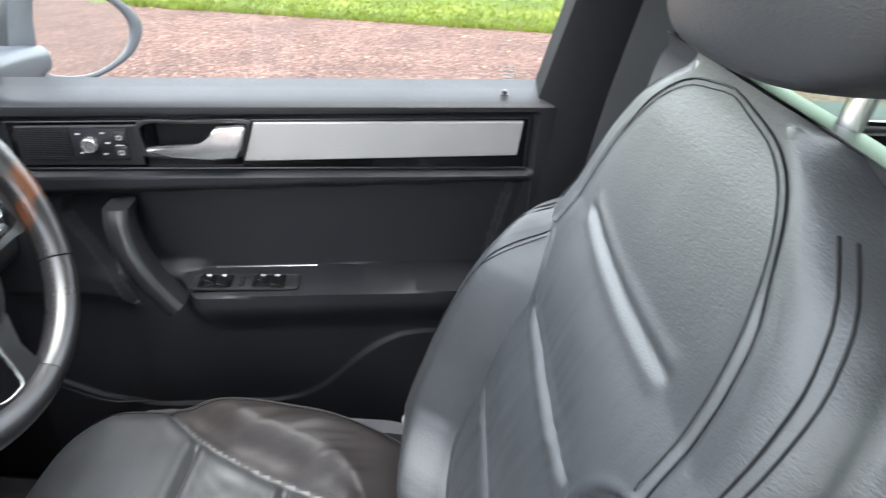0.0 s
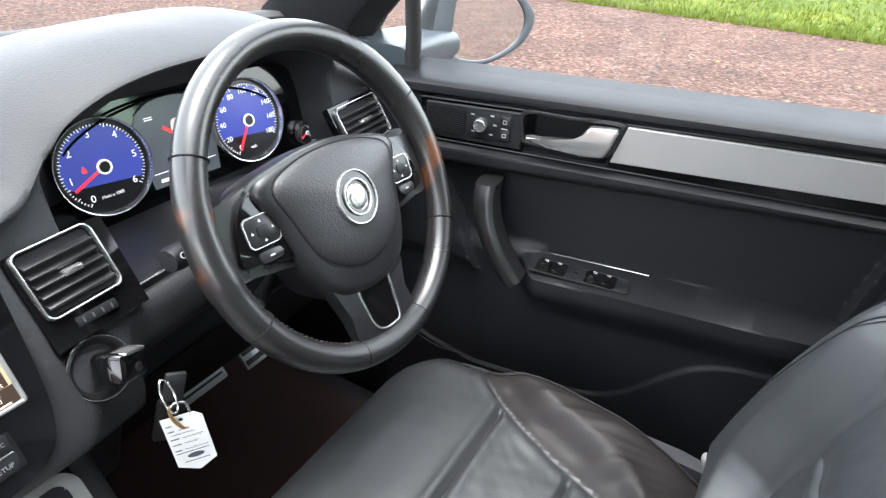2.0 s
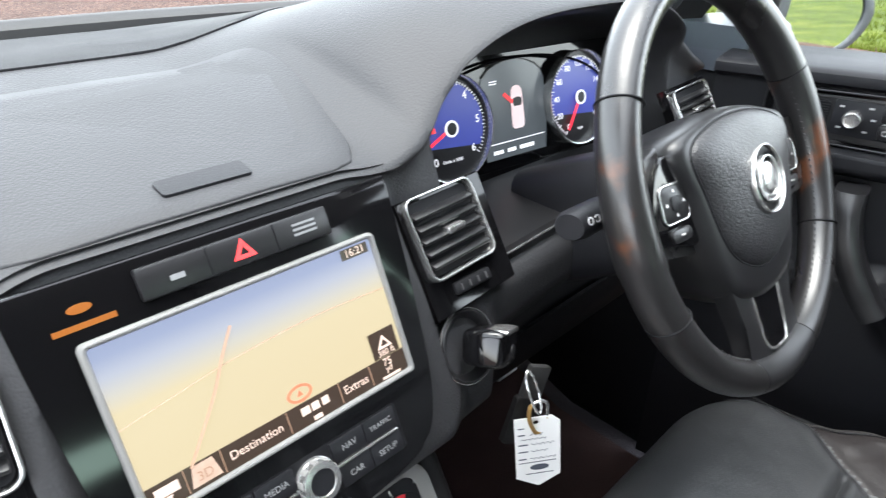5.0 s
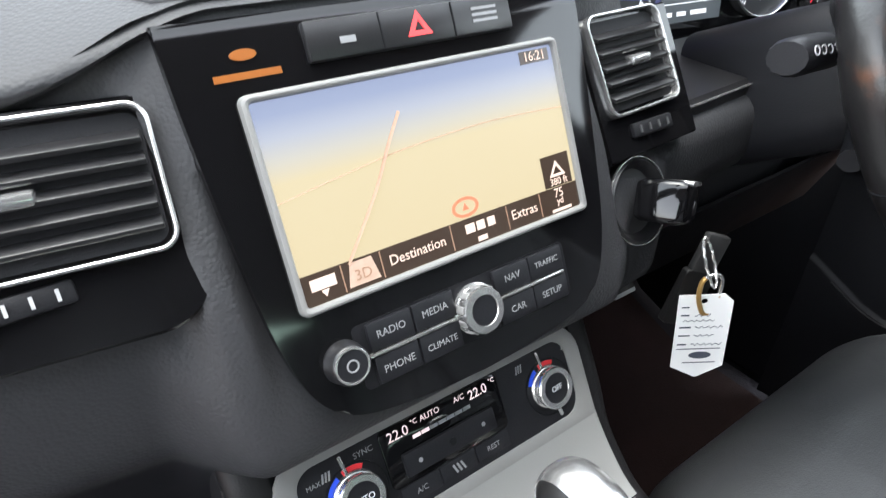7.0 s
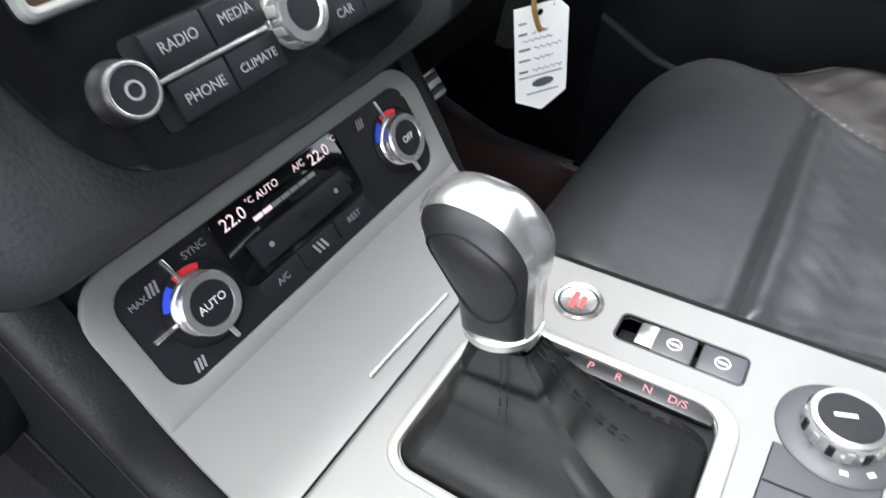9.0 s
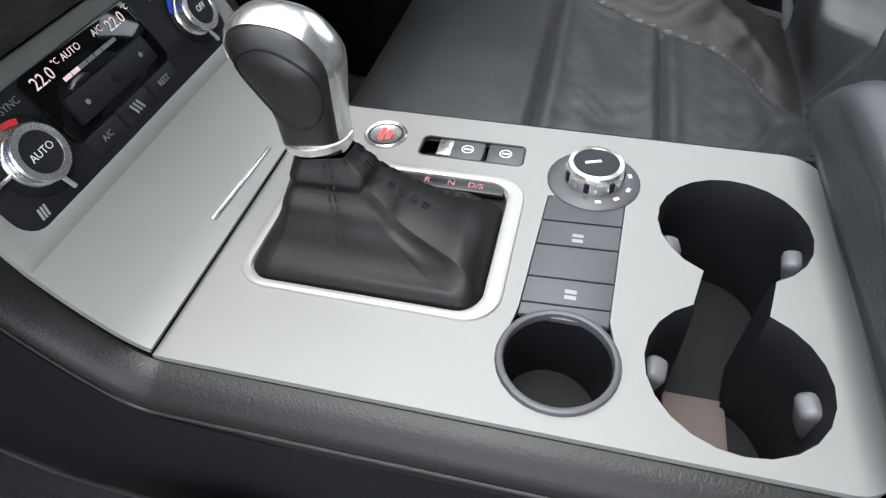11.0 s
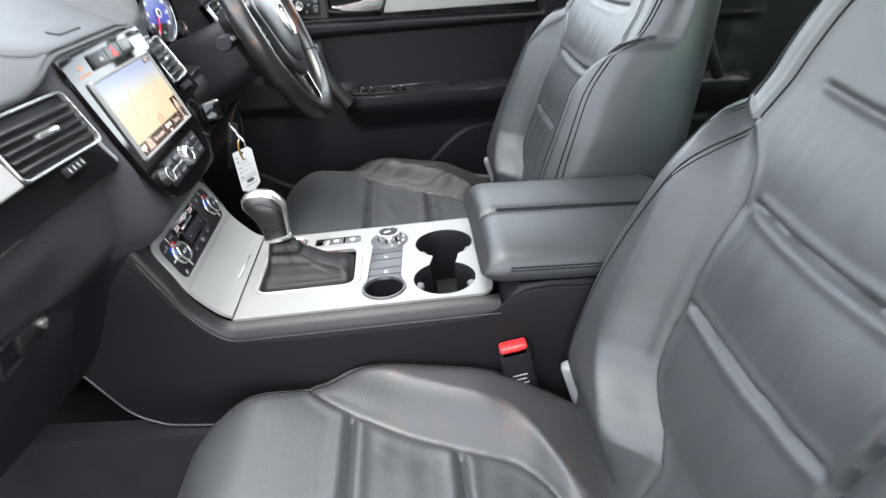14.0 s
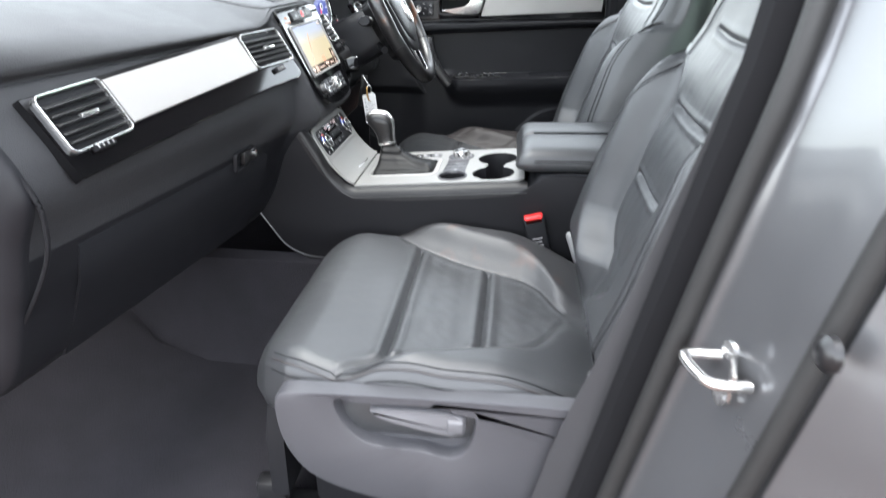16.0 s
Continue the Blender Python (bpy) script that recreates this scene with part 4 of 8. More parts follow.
# door_seal is rubber; the other tube is a dark stand-in for the shaded gap
for name, dx, dy, r in (("door_seal", 0.742, 0.052, 0.011), ("gap_shade", 0.866, -0.002, 0.010)):
    bm = fresh()
    pts = []
    for z in (0.46, 0.62, 0.8, 0.92, 1.05, 1.16, 1.30, 1.476, 1.57):
        inn = 0.32 * max(0, z - 1.16) ** 1.2
        pts.append((-(dx - inn), -0.20 * (z - 0.92) + dy, z))
    tube(bm, [tuple(q) for q in spline(pts, 4)], r, 10)
    part(name, bm, RUBBER, shell, "black strip for the door seal and the shaded gap")


# ---------------------------------------------------------------- instrument cluster
DIAL_BLUE = material("blue_dial_face", (0.02, 0.03, 0.25), 0.3, mottle=0.08, emit=(0.09, 0.13, 0.52, 0.075))
DIAL_DARK = material("dark_dial_face", (0.012, 0.012, 0.014), 0.35, mottle=0.1)
NEEDLE = material("red_needle", (0.9, 0.03, 0.05), 0.4, emit=(1.0, 0.03, 0.06, 0.22), mottle=0.02)
LIT_WHITE = material("lit_white_figures", (0.8, 0.8, 0.8), 0.5, emit=(0.9, 0.92, 1.0, 0.15), mottle=0.02)
LIT_PINK = material("lit_pink_figures", (0.35, 0.13, 0.14), 0.5, emit=(1.0, 0.35, 0.38, 0.05), mottle=0.02)
LIT_RED = material("lit_red_figures", (0.8, 0.05, 0.05), 0.5, emit=(1.0, 0.05, 0.06, 0.16), mottle=0.02)
DISPLAY_GREY = material("grey_display", (0.05, 0.056, 0.062), 0.22, emit=(0.26, 0.31, 0.35, 0.040), mottle=0.15)
LIT_ROSE = material("lit_rose_figures", (0.7, 0.55, 0.56), 0.5, emit=(1.0, 0.78, 0.80, 0.10), mottle=0.02)

CL_N = (-0.10, -0.96, 0.22)
cluster = thing("instrument_cluster", "instrument cluster with two blue-lit dials under the dashboard hood", "instrument cluster", (0.41, 0.78, 1.045))


def cluster_frame(x, z, out=0.0):
    n = Vector(CL_N).normalized()
    y = 0.776 - 0.10 * (x - 0.40) + (z - 1.115) * 0.23
    return frame_at(Vector((x, y, z)) + n * out, (1, -0.10, 0), n)


def dial(x, z, r, figures, start_deg, end_deg, needle_deg, fig_size, name, label):
    """A round gauge: bowl, ring, ticks, figures and needle. Angles run clockwise from the top."""
    m = cluster_frame(x, z)
    bm = fresh()
    lathe(bm, [(r, -0.012), (r + 0.0014, 0.000), (r + 0.0010, 0.0012), (r, 0.0008), (r - 0.0012, -0.002), (r - 0.002, -0.010)], m, 56)
    g = part(name, bm, CHROME, cluster, label)
    bm = fresh()
    prism(bm, circle(r - 0.001, 56), 0.003, m @ pose(0, 0, -0.010))
    part("dial_face", bm, DIAL_DARK, g)
    bm = fresh()
    pts = []
    n = 40
    a0, a1 = (250, 480) if r > 0.03 else (0, 1)
    for i in range(n + 1):
        a = radians(lerp(a0, a1, i / n))
        pts.append(((r - 0.008) * math.sin(a), (r - 0.008) * math.cos(a)))
    if r > 0.03:
        prism(bm, pts[::-1], 0.0006, m @ pose(0, 0, -0.0068))
        part("lit_face", bm, DIAL_BLUE, g, "lit blue dial face")
    bm = fresh()
    steps = 60 if r > 0.03 else 12
    for i in range(steps + 1):
        a = radians(lerp(start_deg, end_deg, i / steps))
        ln = 0.0022 if i % 4 else 0.0040
        box(bm, (0.0007, ln * r / 0.054, 0.0006), m @ pose(0, 0, -0.0055) @ Matrix.Rotation(-a, 4, "Z") @ pose(0, r - 0.006 - ln / 2, 0))
    part("tick_marks", bm, LIT_WHITE, g)
    for i, f in enumerate(figures):
        a = radians(lerp(start_deg, end_deg, i / (len(figures) - 1)))
        rr_ = r - 0.0155 * r / 0.054
        lettering("figure", f, fig_size, m @ pose(rr_ * math.sin(a), rr_ * math.cos(a), -0.0055), LIT_WHITE, g)
    bm = fresh()
    a = radians(needle_deg)
    box(bm, (0.0030 * r / 0.054, r * 0.78, 0.0012), m @ pose(0, 0, -0.0035) @ Matrix.Rotation(-a, 4, "Z") @ pose(0, r * 0.39, 0), 0.0004)
    part("needle", bm, NEEDLE, g, "red needle")
    bm = fresh()
    ring_prism(bm, circle(0.0085 * r / 0.054, 28), circle(0.0062 * r / 0.054, 28), 0.0015, m @ pose(0, 0, -0.003))
    part("hub_ring", bm, LIT_WHITE, g)
    bm = fresh()
    prism(bm, circle(0.0066 * r / 0.054, 24), 0.0025, m @ pose(0, 0, -0.004))
    part("hub_cap", bm, DIAL_DARK, g)
    return g


def build_cluster():
    m = cluster_frame(0.415, 1.112)
    bm = fresh()
    prism(bm, rr(0.39, 0.135, 0.05), 0.008, m @ pose(0, 0, -0.022))
    part("cluster_panel", bm, GLOSS, cluster)
    tach = dial(0.303, 1.115, 0.0535, ["0", "1", "2", "3", "4", "5", "6"], 215, 490, 245, 0.0115, "rev_counter", "chrome-ringed rev counter")
    lettering("dial_note", "1/min x 1000", 0.005, cluster_frame(0.303, 1.115) @ pose(0, -0.033, -0.0055), LIT_WHITE, tach)
    bm = fresh()
    prism(bm, [(-0.0030, -0.0034), (0.0030, -0.0034), (0.0024, 0.0002), (0.0012, 0.0020), (0.0006, 0.0040), (-0.0006, 0.0040), (-0.0012, 0.0020), (-0.0024, 0.0002)], 0.0005, cluster_frame(0.303, 1.115) @ pose(-0.021, 0.002, -0.0055))
    part("warning_light", bm, LIT_RED, tach, "red warning light")
    speedo = dial(0.501, 1.117, 0.0535, ["0", "20", "40", "60", "80", "100", "120", "140", "160", "180"], 212, 485, 212, 0.0095, "speedometer", "chrome-ringed speedometer")
    lettering("dial_note", "mph", 0.0055, cluster_frame(0.501, 1.117) @ pose(0, -0.036, -0.0055), LIT_WHITE, speedo)
    dial(0.592, 1.076, 0.017, ["", "", "", "", ""], 230, 490, 240, 0.004, "fuel_gauge", "small fuel gauge")
    m = cluster_frame(0.402, 1.112)
    bm = fresh()
    outline = [tuple(p) for p in spline([(-0.046, -0.044), (-0.050, 0.0), (-0.044, 0.045), (0.0, 0.060), (0.044, 0.045), (0.050, 0.0), (0.046, -0.044)], 4)]
    prism(bm, outline, 0.003, m @ pose(0, 0, -0.016))
    disp = part("info_display", bm, DISPLAY_GREY, cluster, "grey information display")
    bm = fresh()
    prism(bm, [tuple(p) for p in spline([(-0.0085, -0.020), (-0.0088, 0.0), (-0.0082, 0.016), (-0.0055, 0.0225), (0.0, 0.0240), (0.0055, 0.0225), (0.0082, 0.016), (0.0088, 0.0), (0.0085, -0.020), (0.0, -0.0225)], 4, closed=True)], 0.0008, m @ pose(0.004, 0.008, -0.0126))
    part("car_symbol", bm, LIT_ROSE, disp, "pale pink car symbol seen from above")
    bm = fresh()
    prism(bm, [(-0.0070, 0.004), (-0.0050, 0.000), (0.0050, 0.000), (0.0070, 0.004), (0.0062, 0.0085), (0.0, 0.0100), (-0.0062, 0.0085)], 0.0006, m @ pose(0.004, 0.010, -0.0118))
    part("symbol_glass", bm, DIAL_DARK, disp)
    bm = fresh()
    box(bm, (0.004, 0.016, 0.0006), m @ pose(-0.009, 0.020, -0.0118) @ pose(0, 0, 0, 0, 0, 50))
    part("open_door_symbol", bm, LIT_RED, disp, "red open-door symbol")
    for k in range(2):
        bm = fresh()
        box(bm, (0.010, 0.0010, 0.0006), m @ pose(-0.030, 0.040 - 0.0026 * k, -0.0118))
        part("text_bar", bm, LIT_WHITE, disp)
    bm = fresh()
    box(bm, (0.022, 0.0042, 0.0006), m @ pose(0.014, -0.036, -0.0118))
    part("odometer_bar", bm, LIT_WHITE, disp)
    for k, (dx, w) in enumerate(((-0.030, 0.014), (-0.010, 0.012))):
        bm = fresh()
        box(bm, (w, 0.004, 0.0006), m @ pose(dx, -0.036, -0.0118))
        part("text_bar", bm, LIT_WHITE, disp)
    bm = fresh()
    box(bm, (0.086, 0.0009, 0.0006), m @ pose(0.0, -0.0265, -0.0118))
    part("display_line", bm, LIT_WHITE, disp)
    bm = fresh()
    tube(bm, [m @ Vector((x, y + 0.0006, -0.0125)) for x, y in outline[8:-8]], 0.0007, 6)
    part("display_edge", bm, CHROME, disp, "thin bright upper edge")
    bm = fresh()
    arc = [cluster_frame(0.402, 1.112) @ Vector((0.150 * math.cos(radians(a)), 0.062 * math.sin(radians(a)) ** 1.0, -0.004)) for a in range(25, 156, 5)]
    tube(bm, arc, 0.0016, 8)
    part("cluster_rim", bm, GLOSS, cluster)


build_cluster()


# ---------------------------------------------------------------- steering wheel and column
WHEEL_N = Vector((0, -math.cos(radians(27)), math.sin(radians(27))))
WM = frame_at((0.405, 0.54, 1.110), (1, 0, 0), WHEEL_N) @ pose(0, 0, 0, 0, 0, -4)
wheel = thing("steering_wheel", "black leather steering wheel with gloss spokes and worn rim", "steering wheel", (0.405, 0.60, 1.08))


def rim_sector(a0, a1, mat, name, label=""):
    bm = fresh()
    rings = []
    n = max(8, int(abs(a1 - a0) / 3.2))
    for i in range(n + 1):
        a = radians(lerp(a0, a1, i / n))
        o = Vector((math.cos(a), math.sin(a), 0))
        t = 0.0152 + 0.0018 * max(0.0, math.cos(2 * (a - radians(30))) * (1 if math.sin(a) > -0.2 else 0.3))
        rings.append([WM @ (o * (0.1725 + t * math.cos(b)) + Vector((0, 0, 1.15 * t * math.sin(b) - 0.0015 * max(0, math.cos(b - 2.6))))) for b in [2 * math.pi * k / 22 for k in range(22)]])
    loft(bm, rings)
    return part(name, bm, mat, wheel, label)


def build_wheel():
    for a0, a1 in ((28, 152), (152.6, 207), (207.6, 252), (288, 332.4), (333, 387.4)):
        rim_sector(a0, a1, RIM_WORN if (a0, a1) in ((152.6, 207), (333, 387.4)) else WHEEL_LEATHER, "rim_section", "worn black leather rim")
    rim_sector(252.3, 287.7, SATIN, "rim_section", "satin lower rim inlay")
    for a in (152.3, 27.7, 207.3, 332.7):
        r = radians(a)
        bm = fresh()
        o = Vector((math.cos(r), math.sin(r), 0))
        ring = [WM @ (o * (0.1725 + 0.0158 * math.cos(b)) + Vector((0, 0, 0.0180 * math.sin(b)))) for b in [2 * math.pi * k / 20 for k in range(20)]]
        tube(bm, ring, 0.0008, 6, closed=True)
        part("rim_seam", bm, PLASTIC_DARK, wheel)
    # stitching along the inner rim
    for s0, s1 in ((155, 250), (290, 385)):
        for i in range(40):
            a = radians(lerp(s0, s1, (i + 0.5) / 40))
            o = Vector((math.cos(a), math.sin(a), 0))
            bm = fresh()
            p = o * 0.1570 + Vector((0, 0, 0.004))
            box(bm, (0.0032, 0.0008, 0.0012), WM @ Matrix.Translation(p) @ Matrix.Rotation(a + math.pi / 2 + 0.5, 4, "Z"))
            part("stitch", bm, STITCH, wheel)
    # hub: a smooth skirt and the grained airbag pad in it
    bm = fresh()
    skirt = [(-0.108, 0.042), (-0.060, 0.058), (0.0, 0.064), (0.060, 0.058), (0.108, 0.042), (0.094, 0.0), (0.081, -0.050), (0.067, -0.080), (0.044, -0.099), (0.0, -0.107), (-0.044, -0.099), (-0.067, -0.080), (-0.081, -0.050), (-0.094, 0.0)]
    skirt = [tuple(p) for p in spline(skirt, 5, closed=True)]
    rings = []
    for sc, h in ((0.94, -0.055), (0.99, -0.030), (1.0, -0.014), (0.995, -0.004), (0.975, 0.0035), (0.94, 0.0080), (0.88, 0.0102), (0.5, 0.012)):
        rings.append([WM @ Vector((x * sc, y * sc - 0.002, h)) for x, y in skirt])
    loft(bm, rings)
    part("hub_skirt", bm, SATIN, wheel, "smooth black hub skirt", smooth=60)
    bm = fresh()
    outer = [(-0.099, 0.036), (-0.060, 0.054), (0.0, 0.060), (0.060, 0.054), (0.099, 0.036), (0.088, -0.003), (0.074, -0.042), (0.057, -0.064), (0.027, -0.079), (0.0, -0.083), (-0.027, -0.079), (-0.057, -0.064), (-0.074, -0.042), (-0.088, -0.003)]
    outer = [(p[0] * 0.90, p[1] * 0.93 + 0.001) for p in spline(outer, 5, closed=True)]
    rings = []
    for sc, h in ((0.99, -0.002), (1.0, 0.0090), (0.995, 0.0112), (0.975, 0.0132), (0.93, 0.0155), (0.85, 0.0182), (0.72, 0.0205), (0.52, 0.0232), (0.3, 0.0245), (0.1, 0.025)):
        rings.append([WM @ Vector((x * sc, y * sc - 0.002, h)) for x, y in outer])
    loft(bm, rings)
    hub = part("airbag_cover", bm, PAD, wheel, "grained black airbag cover", smooth=60)
    bm = fresh()
    tube(bm, [WM @ Vector((x * 1.008, y * 1.008 - 0.002, 0.0105)) for x, y in outer], 0.0010, 6, closed=True)
    part("cover_seam", bm, PLASTIC_DARK, hub)
    bm = fresh()
    ring_prism(bm, circle(0.0295, 48), circle(0.0276, 48), 0.004, WM @ pose(0, -0.006, 0.0235), 0.001)
    emblem = part("emblem", bm, CHROME, wheel, "round chrome emblem on a dark disc")
    bm = fresh()
    prism(bm, circle(0.0280, 40), 0.0015, WM @ pose(0, -0.006, 0.0238))
    part("emblem_disc", bm, GLOSS, emblem)
    bm = fresh()
    ring_prism(bm, circle(0.0200, 40), circle(0.0180, 40), 0.003, WM @ pose(0, -0.006, 0.0250), 0.0008)
    part("emblem_ring", bm, CHROME, emblem)
    bm = fresh()
    lathe(bm, [(0.0150, 0.0), (0.0145, 0.0020), (0.0110, 0.0032), (0.0060, 0.0038), (0.0005, 0.0040)], WM @ pose(0, -0.006, 0.0246), 32)
    part("emblem_core", bm, CHROME, emblem, "plain silver core", smooth=60)
    lettering("airbag_word", "AIRBAG", 0.0075, WM @ pose(0.026, -0.056, 0.0172, 18, 4, 10), PLASTIC_DARK, hub)
    # side spokes with switch pads
    for sx in (-1, 1):
        bm = fresh()
        web = [(0.092, 0.048), (0.122, 0.038), (0.142, 0.030), (0.166, 0.040), (0.170, 0.0), (0.164, -0.040), (0.146, -0.034), (0.130, -0.034), (0.088, -0.046), (0.070, -0.050), (0.070, 0.0)]
        web = [(sx * x, y) for x, y in web]
        prism(bm, web if sx > 0 else web[::-1], 0.014, WM @ pose(0, 0, -0.020), 0.005, 3)
        part("side_spoke", bm, WHEEL_LEATHER, wheel, "satin black side spoke")
        bm = fresh()
        pad = [(0.090, 0.032), (0.104, 0.038), (0.122, 0.028), (0.134, 0.012), (0.141, -0.010), (0.142, -0.026), (0.115, -0.032), (0.084, -0.037), (0.084, -0.004)]
        pad = [(sx * x, y) for x, y in [tuple(p) for p in spline(pad, 4, closed=True)]]
        if sx < 0:
            pad = pad[::-1]
        prism(bm, pad, 0.010, WM @ pose(0, 0, -0.010), 0.002)
        panel = part("switch_panel", bm, GLOSS, wheel, "gloss black switch panel")
        c = WM @ pose(sx * 0.110, 0.000, 0.0)
        bm = fresh()
        ring_prism(bm, rr(0.040, 0.031, 0.007), rr(0.037, 0.028, 0.006), 0.002, c @ pose(0, 0, -0.0005), 0.0005)
        part("switch_frame", bm, CHROME, panel)
        bm = fresh()
        prism(bm, rr(0.0365, 0.0275, 0.006), 0.002, c @ pose(0, 0, -0.0005), 0.0006)
        part("switch_pad", bm, SATIN, panel)
        bm = fresh()
        prism(bm, rr(0.013, 0.011, 0.002), 0.0015, c @ pose(0, 0, 0.0014), 0.0005)
        part("centre_button", bm, PLASTIC, panel)
        for dx, dy in ((-0.0125, 0), (0.0125, 0), (0, 0.0095), (0, -0.0095)):
            bm = fresh()
            prism(bm, [(-0.0015, -0.001), (0.0015, -0.001), (0, 0.0016)], 0.0003, c @ pose(dx, dy, 0.0015, 0, 0, 0))
            part("arrow_mark", bm, WHITE, panel)
        bm = fresh()
        prism(bm, rr(0.028, 0.010, 0.004), 0.003, WM @ pose(sx * 0.110, -0.0248, -0.0005), 0.001)
        part("lower_switch", bm, SATIN, panel)
        bm = fresh()
        box(bm, (0.006, 0.0012, 0.0003), WM @ pose(sx * 0.110, -0.0248, 0.0026))
        part("switch_mark", bm, WHITE, panel)
    # lower spoke: one plate with a chrome-edged inlay
    bm = fresh()
    leg = [(-0.070, -0.060), (-0.057, -0.094), (-0.048, -0.1235), (-0.044, -0.148), (-0.052, -0.172), (0.052, -0.172), (0.046, -0.148), (0.047, -0.1235), (0.050, -0.094), (0.060, -0.060)]
    prism(bm, leg[::-1], 0.018, WM @ pose(0, 0, -0.014), 0.0055, 3)
    part("lower_spoke", bm, SATIN, wheel, "satin black lower spoke")
    bm = fresh()
    ring_o = [tuple(p) for p in spline([(-0.031, -0.092), (-0.0275, -0.122), (-0.021, -0.146), (-0.008, -0.1555), (0.012, -0.1565), (0.0225, -0.152), (0.0245, -0.122), (0.026, -0.092)], 6)]
    ring_i = [(-0.002 + (x + 0.002) * 0.89, -0.092 + (y + 0.092) * 0.962) for x, y in ring_o]
    ring_prism(bm, ring_o, ring_i, 0.0025, WM @ pose(0, 0, 0.0035), 0.0008)
    part("spoke_chrome", bm, CHROME, wheel, "chrome spoke outline")
    bm = fresh()
    prism(bm, ring_i, 0.002, WM @ pose(0, 0, 0.0030))
    part("spoke_inlay", bm, GLOSS, wheel, "gloss black spoke inlay")
    # column shroud
    col = thing("steering_column", "black plastic steering column with two stalks", "steering column", (0.405, 0.66, 1.03))
    bm = fresh()
    rings = []
    for d, w, h in ((-0.035, 0.055, 0.050), (-0.06, 0.062, 0.056), (-0.12, 0.066, 0.060), (-0.20, 0.070, 0.064)):
        rings.append([WM @ Vector((x * 1.0, y - 0.012, d)) for x, y in rr(2 * w, 2 * h, 0.03, 5)])
    loft(bm, rings)
    part("column_shroud", bm, PLASTIC, col)
    for sx, lab in ((-1, "stalk with light switch marks"), (1, "wiper stalk")):
        lift = 0.030 if sx > 0 else 0.0
        a = WM @ Vector((sx * 0.05, 0.006, -0.062))
        b = WM @ Vector((sx * 0.120, 0.006 + lift * 0.6, -0.050))
        c = WM @ Vector((sx * 0.185, 0.004 + lift, -0.042))
        bm = fresh()
        tube(bm, spline([a, b, c], 6), [0.0075] * 4 + [0.0105] * 3 + [0.0150] * 5 + [0.0125], 14, flat=0.80)
        st = part("stalk", bm, PLASTIC, col, lab)
        for k in range(4):
            bm = fresh()
            p = Vector((sx * (0.146 + 0.010 * k), 0.005 + lift * (0.72 + 0.08 * k), -0.0322 + 0.0012 * k))
            ring_prism(bm, circle(0.0032, 10), circle(0.0024, 10), 0.0004, WM @ Matrix.Translation(p))
            part("switch_symbol", bm, WHITE, st)
    bm = fresh()
    tube(bm, [WM @ Vector(p) for p in ((-0.045, -0.045, -0.07), (-0.085, -0.060, -0.055), (-0.115, -0.070, -0.045))], [0.006, 0.007, 0.0085], 12)
    part("cruise_lever", bm, PLASTIC, col, "short cruise lever")


build_wheel()


# ---------------------------------------------------------------- driver's door
def door_x(y):
    return 0.800 - 0.125 * (y + 0.012)


def DP(y, z, inward=0.0):
    return Vector((door_x(y) - inward, y, z))


DOOR_X = Vector((0.124, -0.992, 0))
DOOR_N = Vector((-0.992, -0.124, 0))


def door_frame(y, z, inward=0.0):
    return frame_at(DP(y, z, inward), DOOR_X, DOOR_N)


def belt_z(y):
    return 1.155 + 0.030 * (0.65 - y)


def band_top(y):
    return 1.124 + 0.037 * (0.63 - y)


def band_bot(y):
    return 1.062 + 0.022 * (0.63 - y)


def ledge_z(y):
    return 1.022 + 0.048 * (0.60 - y)


def arm_z(y):
    return 0.900 + 0.030 * (0.45 - y)


POCKET = [(-0.1, 0.806), (0.08, 0.802), (0.12, 0.798), (0.149, 0.790), (0.193, 0.758), (0.239, 0.706), (0.27, 0.680), (0.31, 0.665), (0.42, 0.659), (0.60, 0.656), (0.66, 0.690), (0.75, 0.74)]


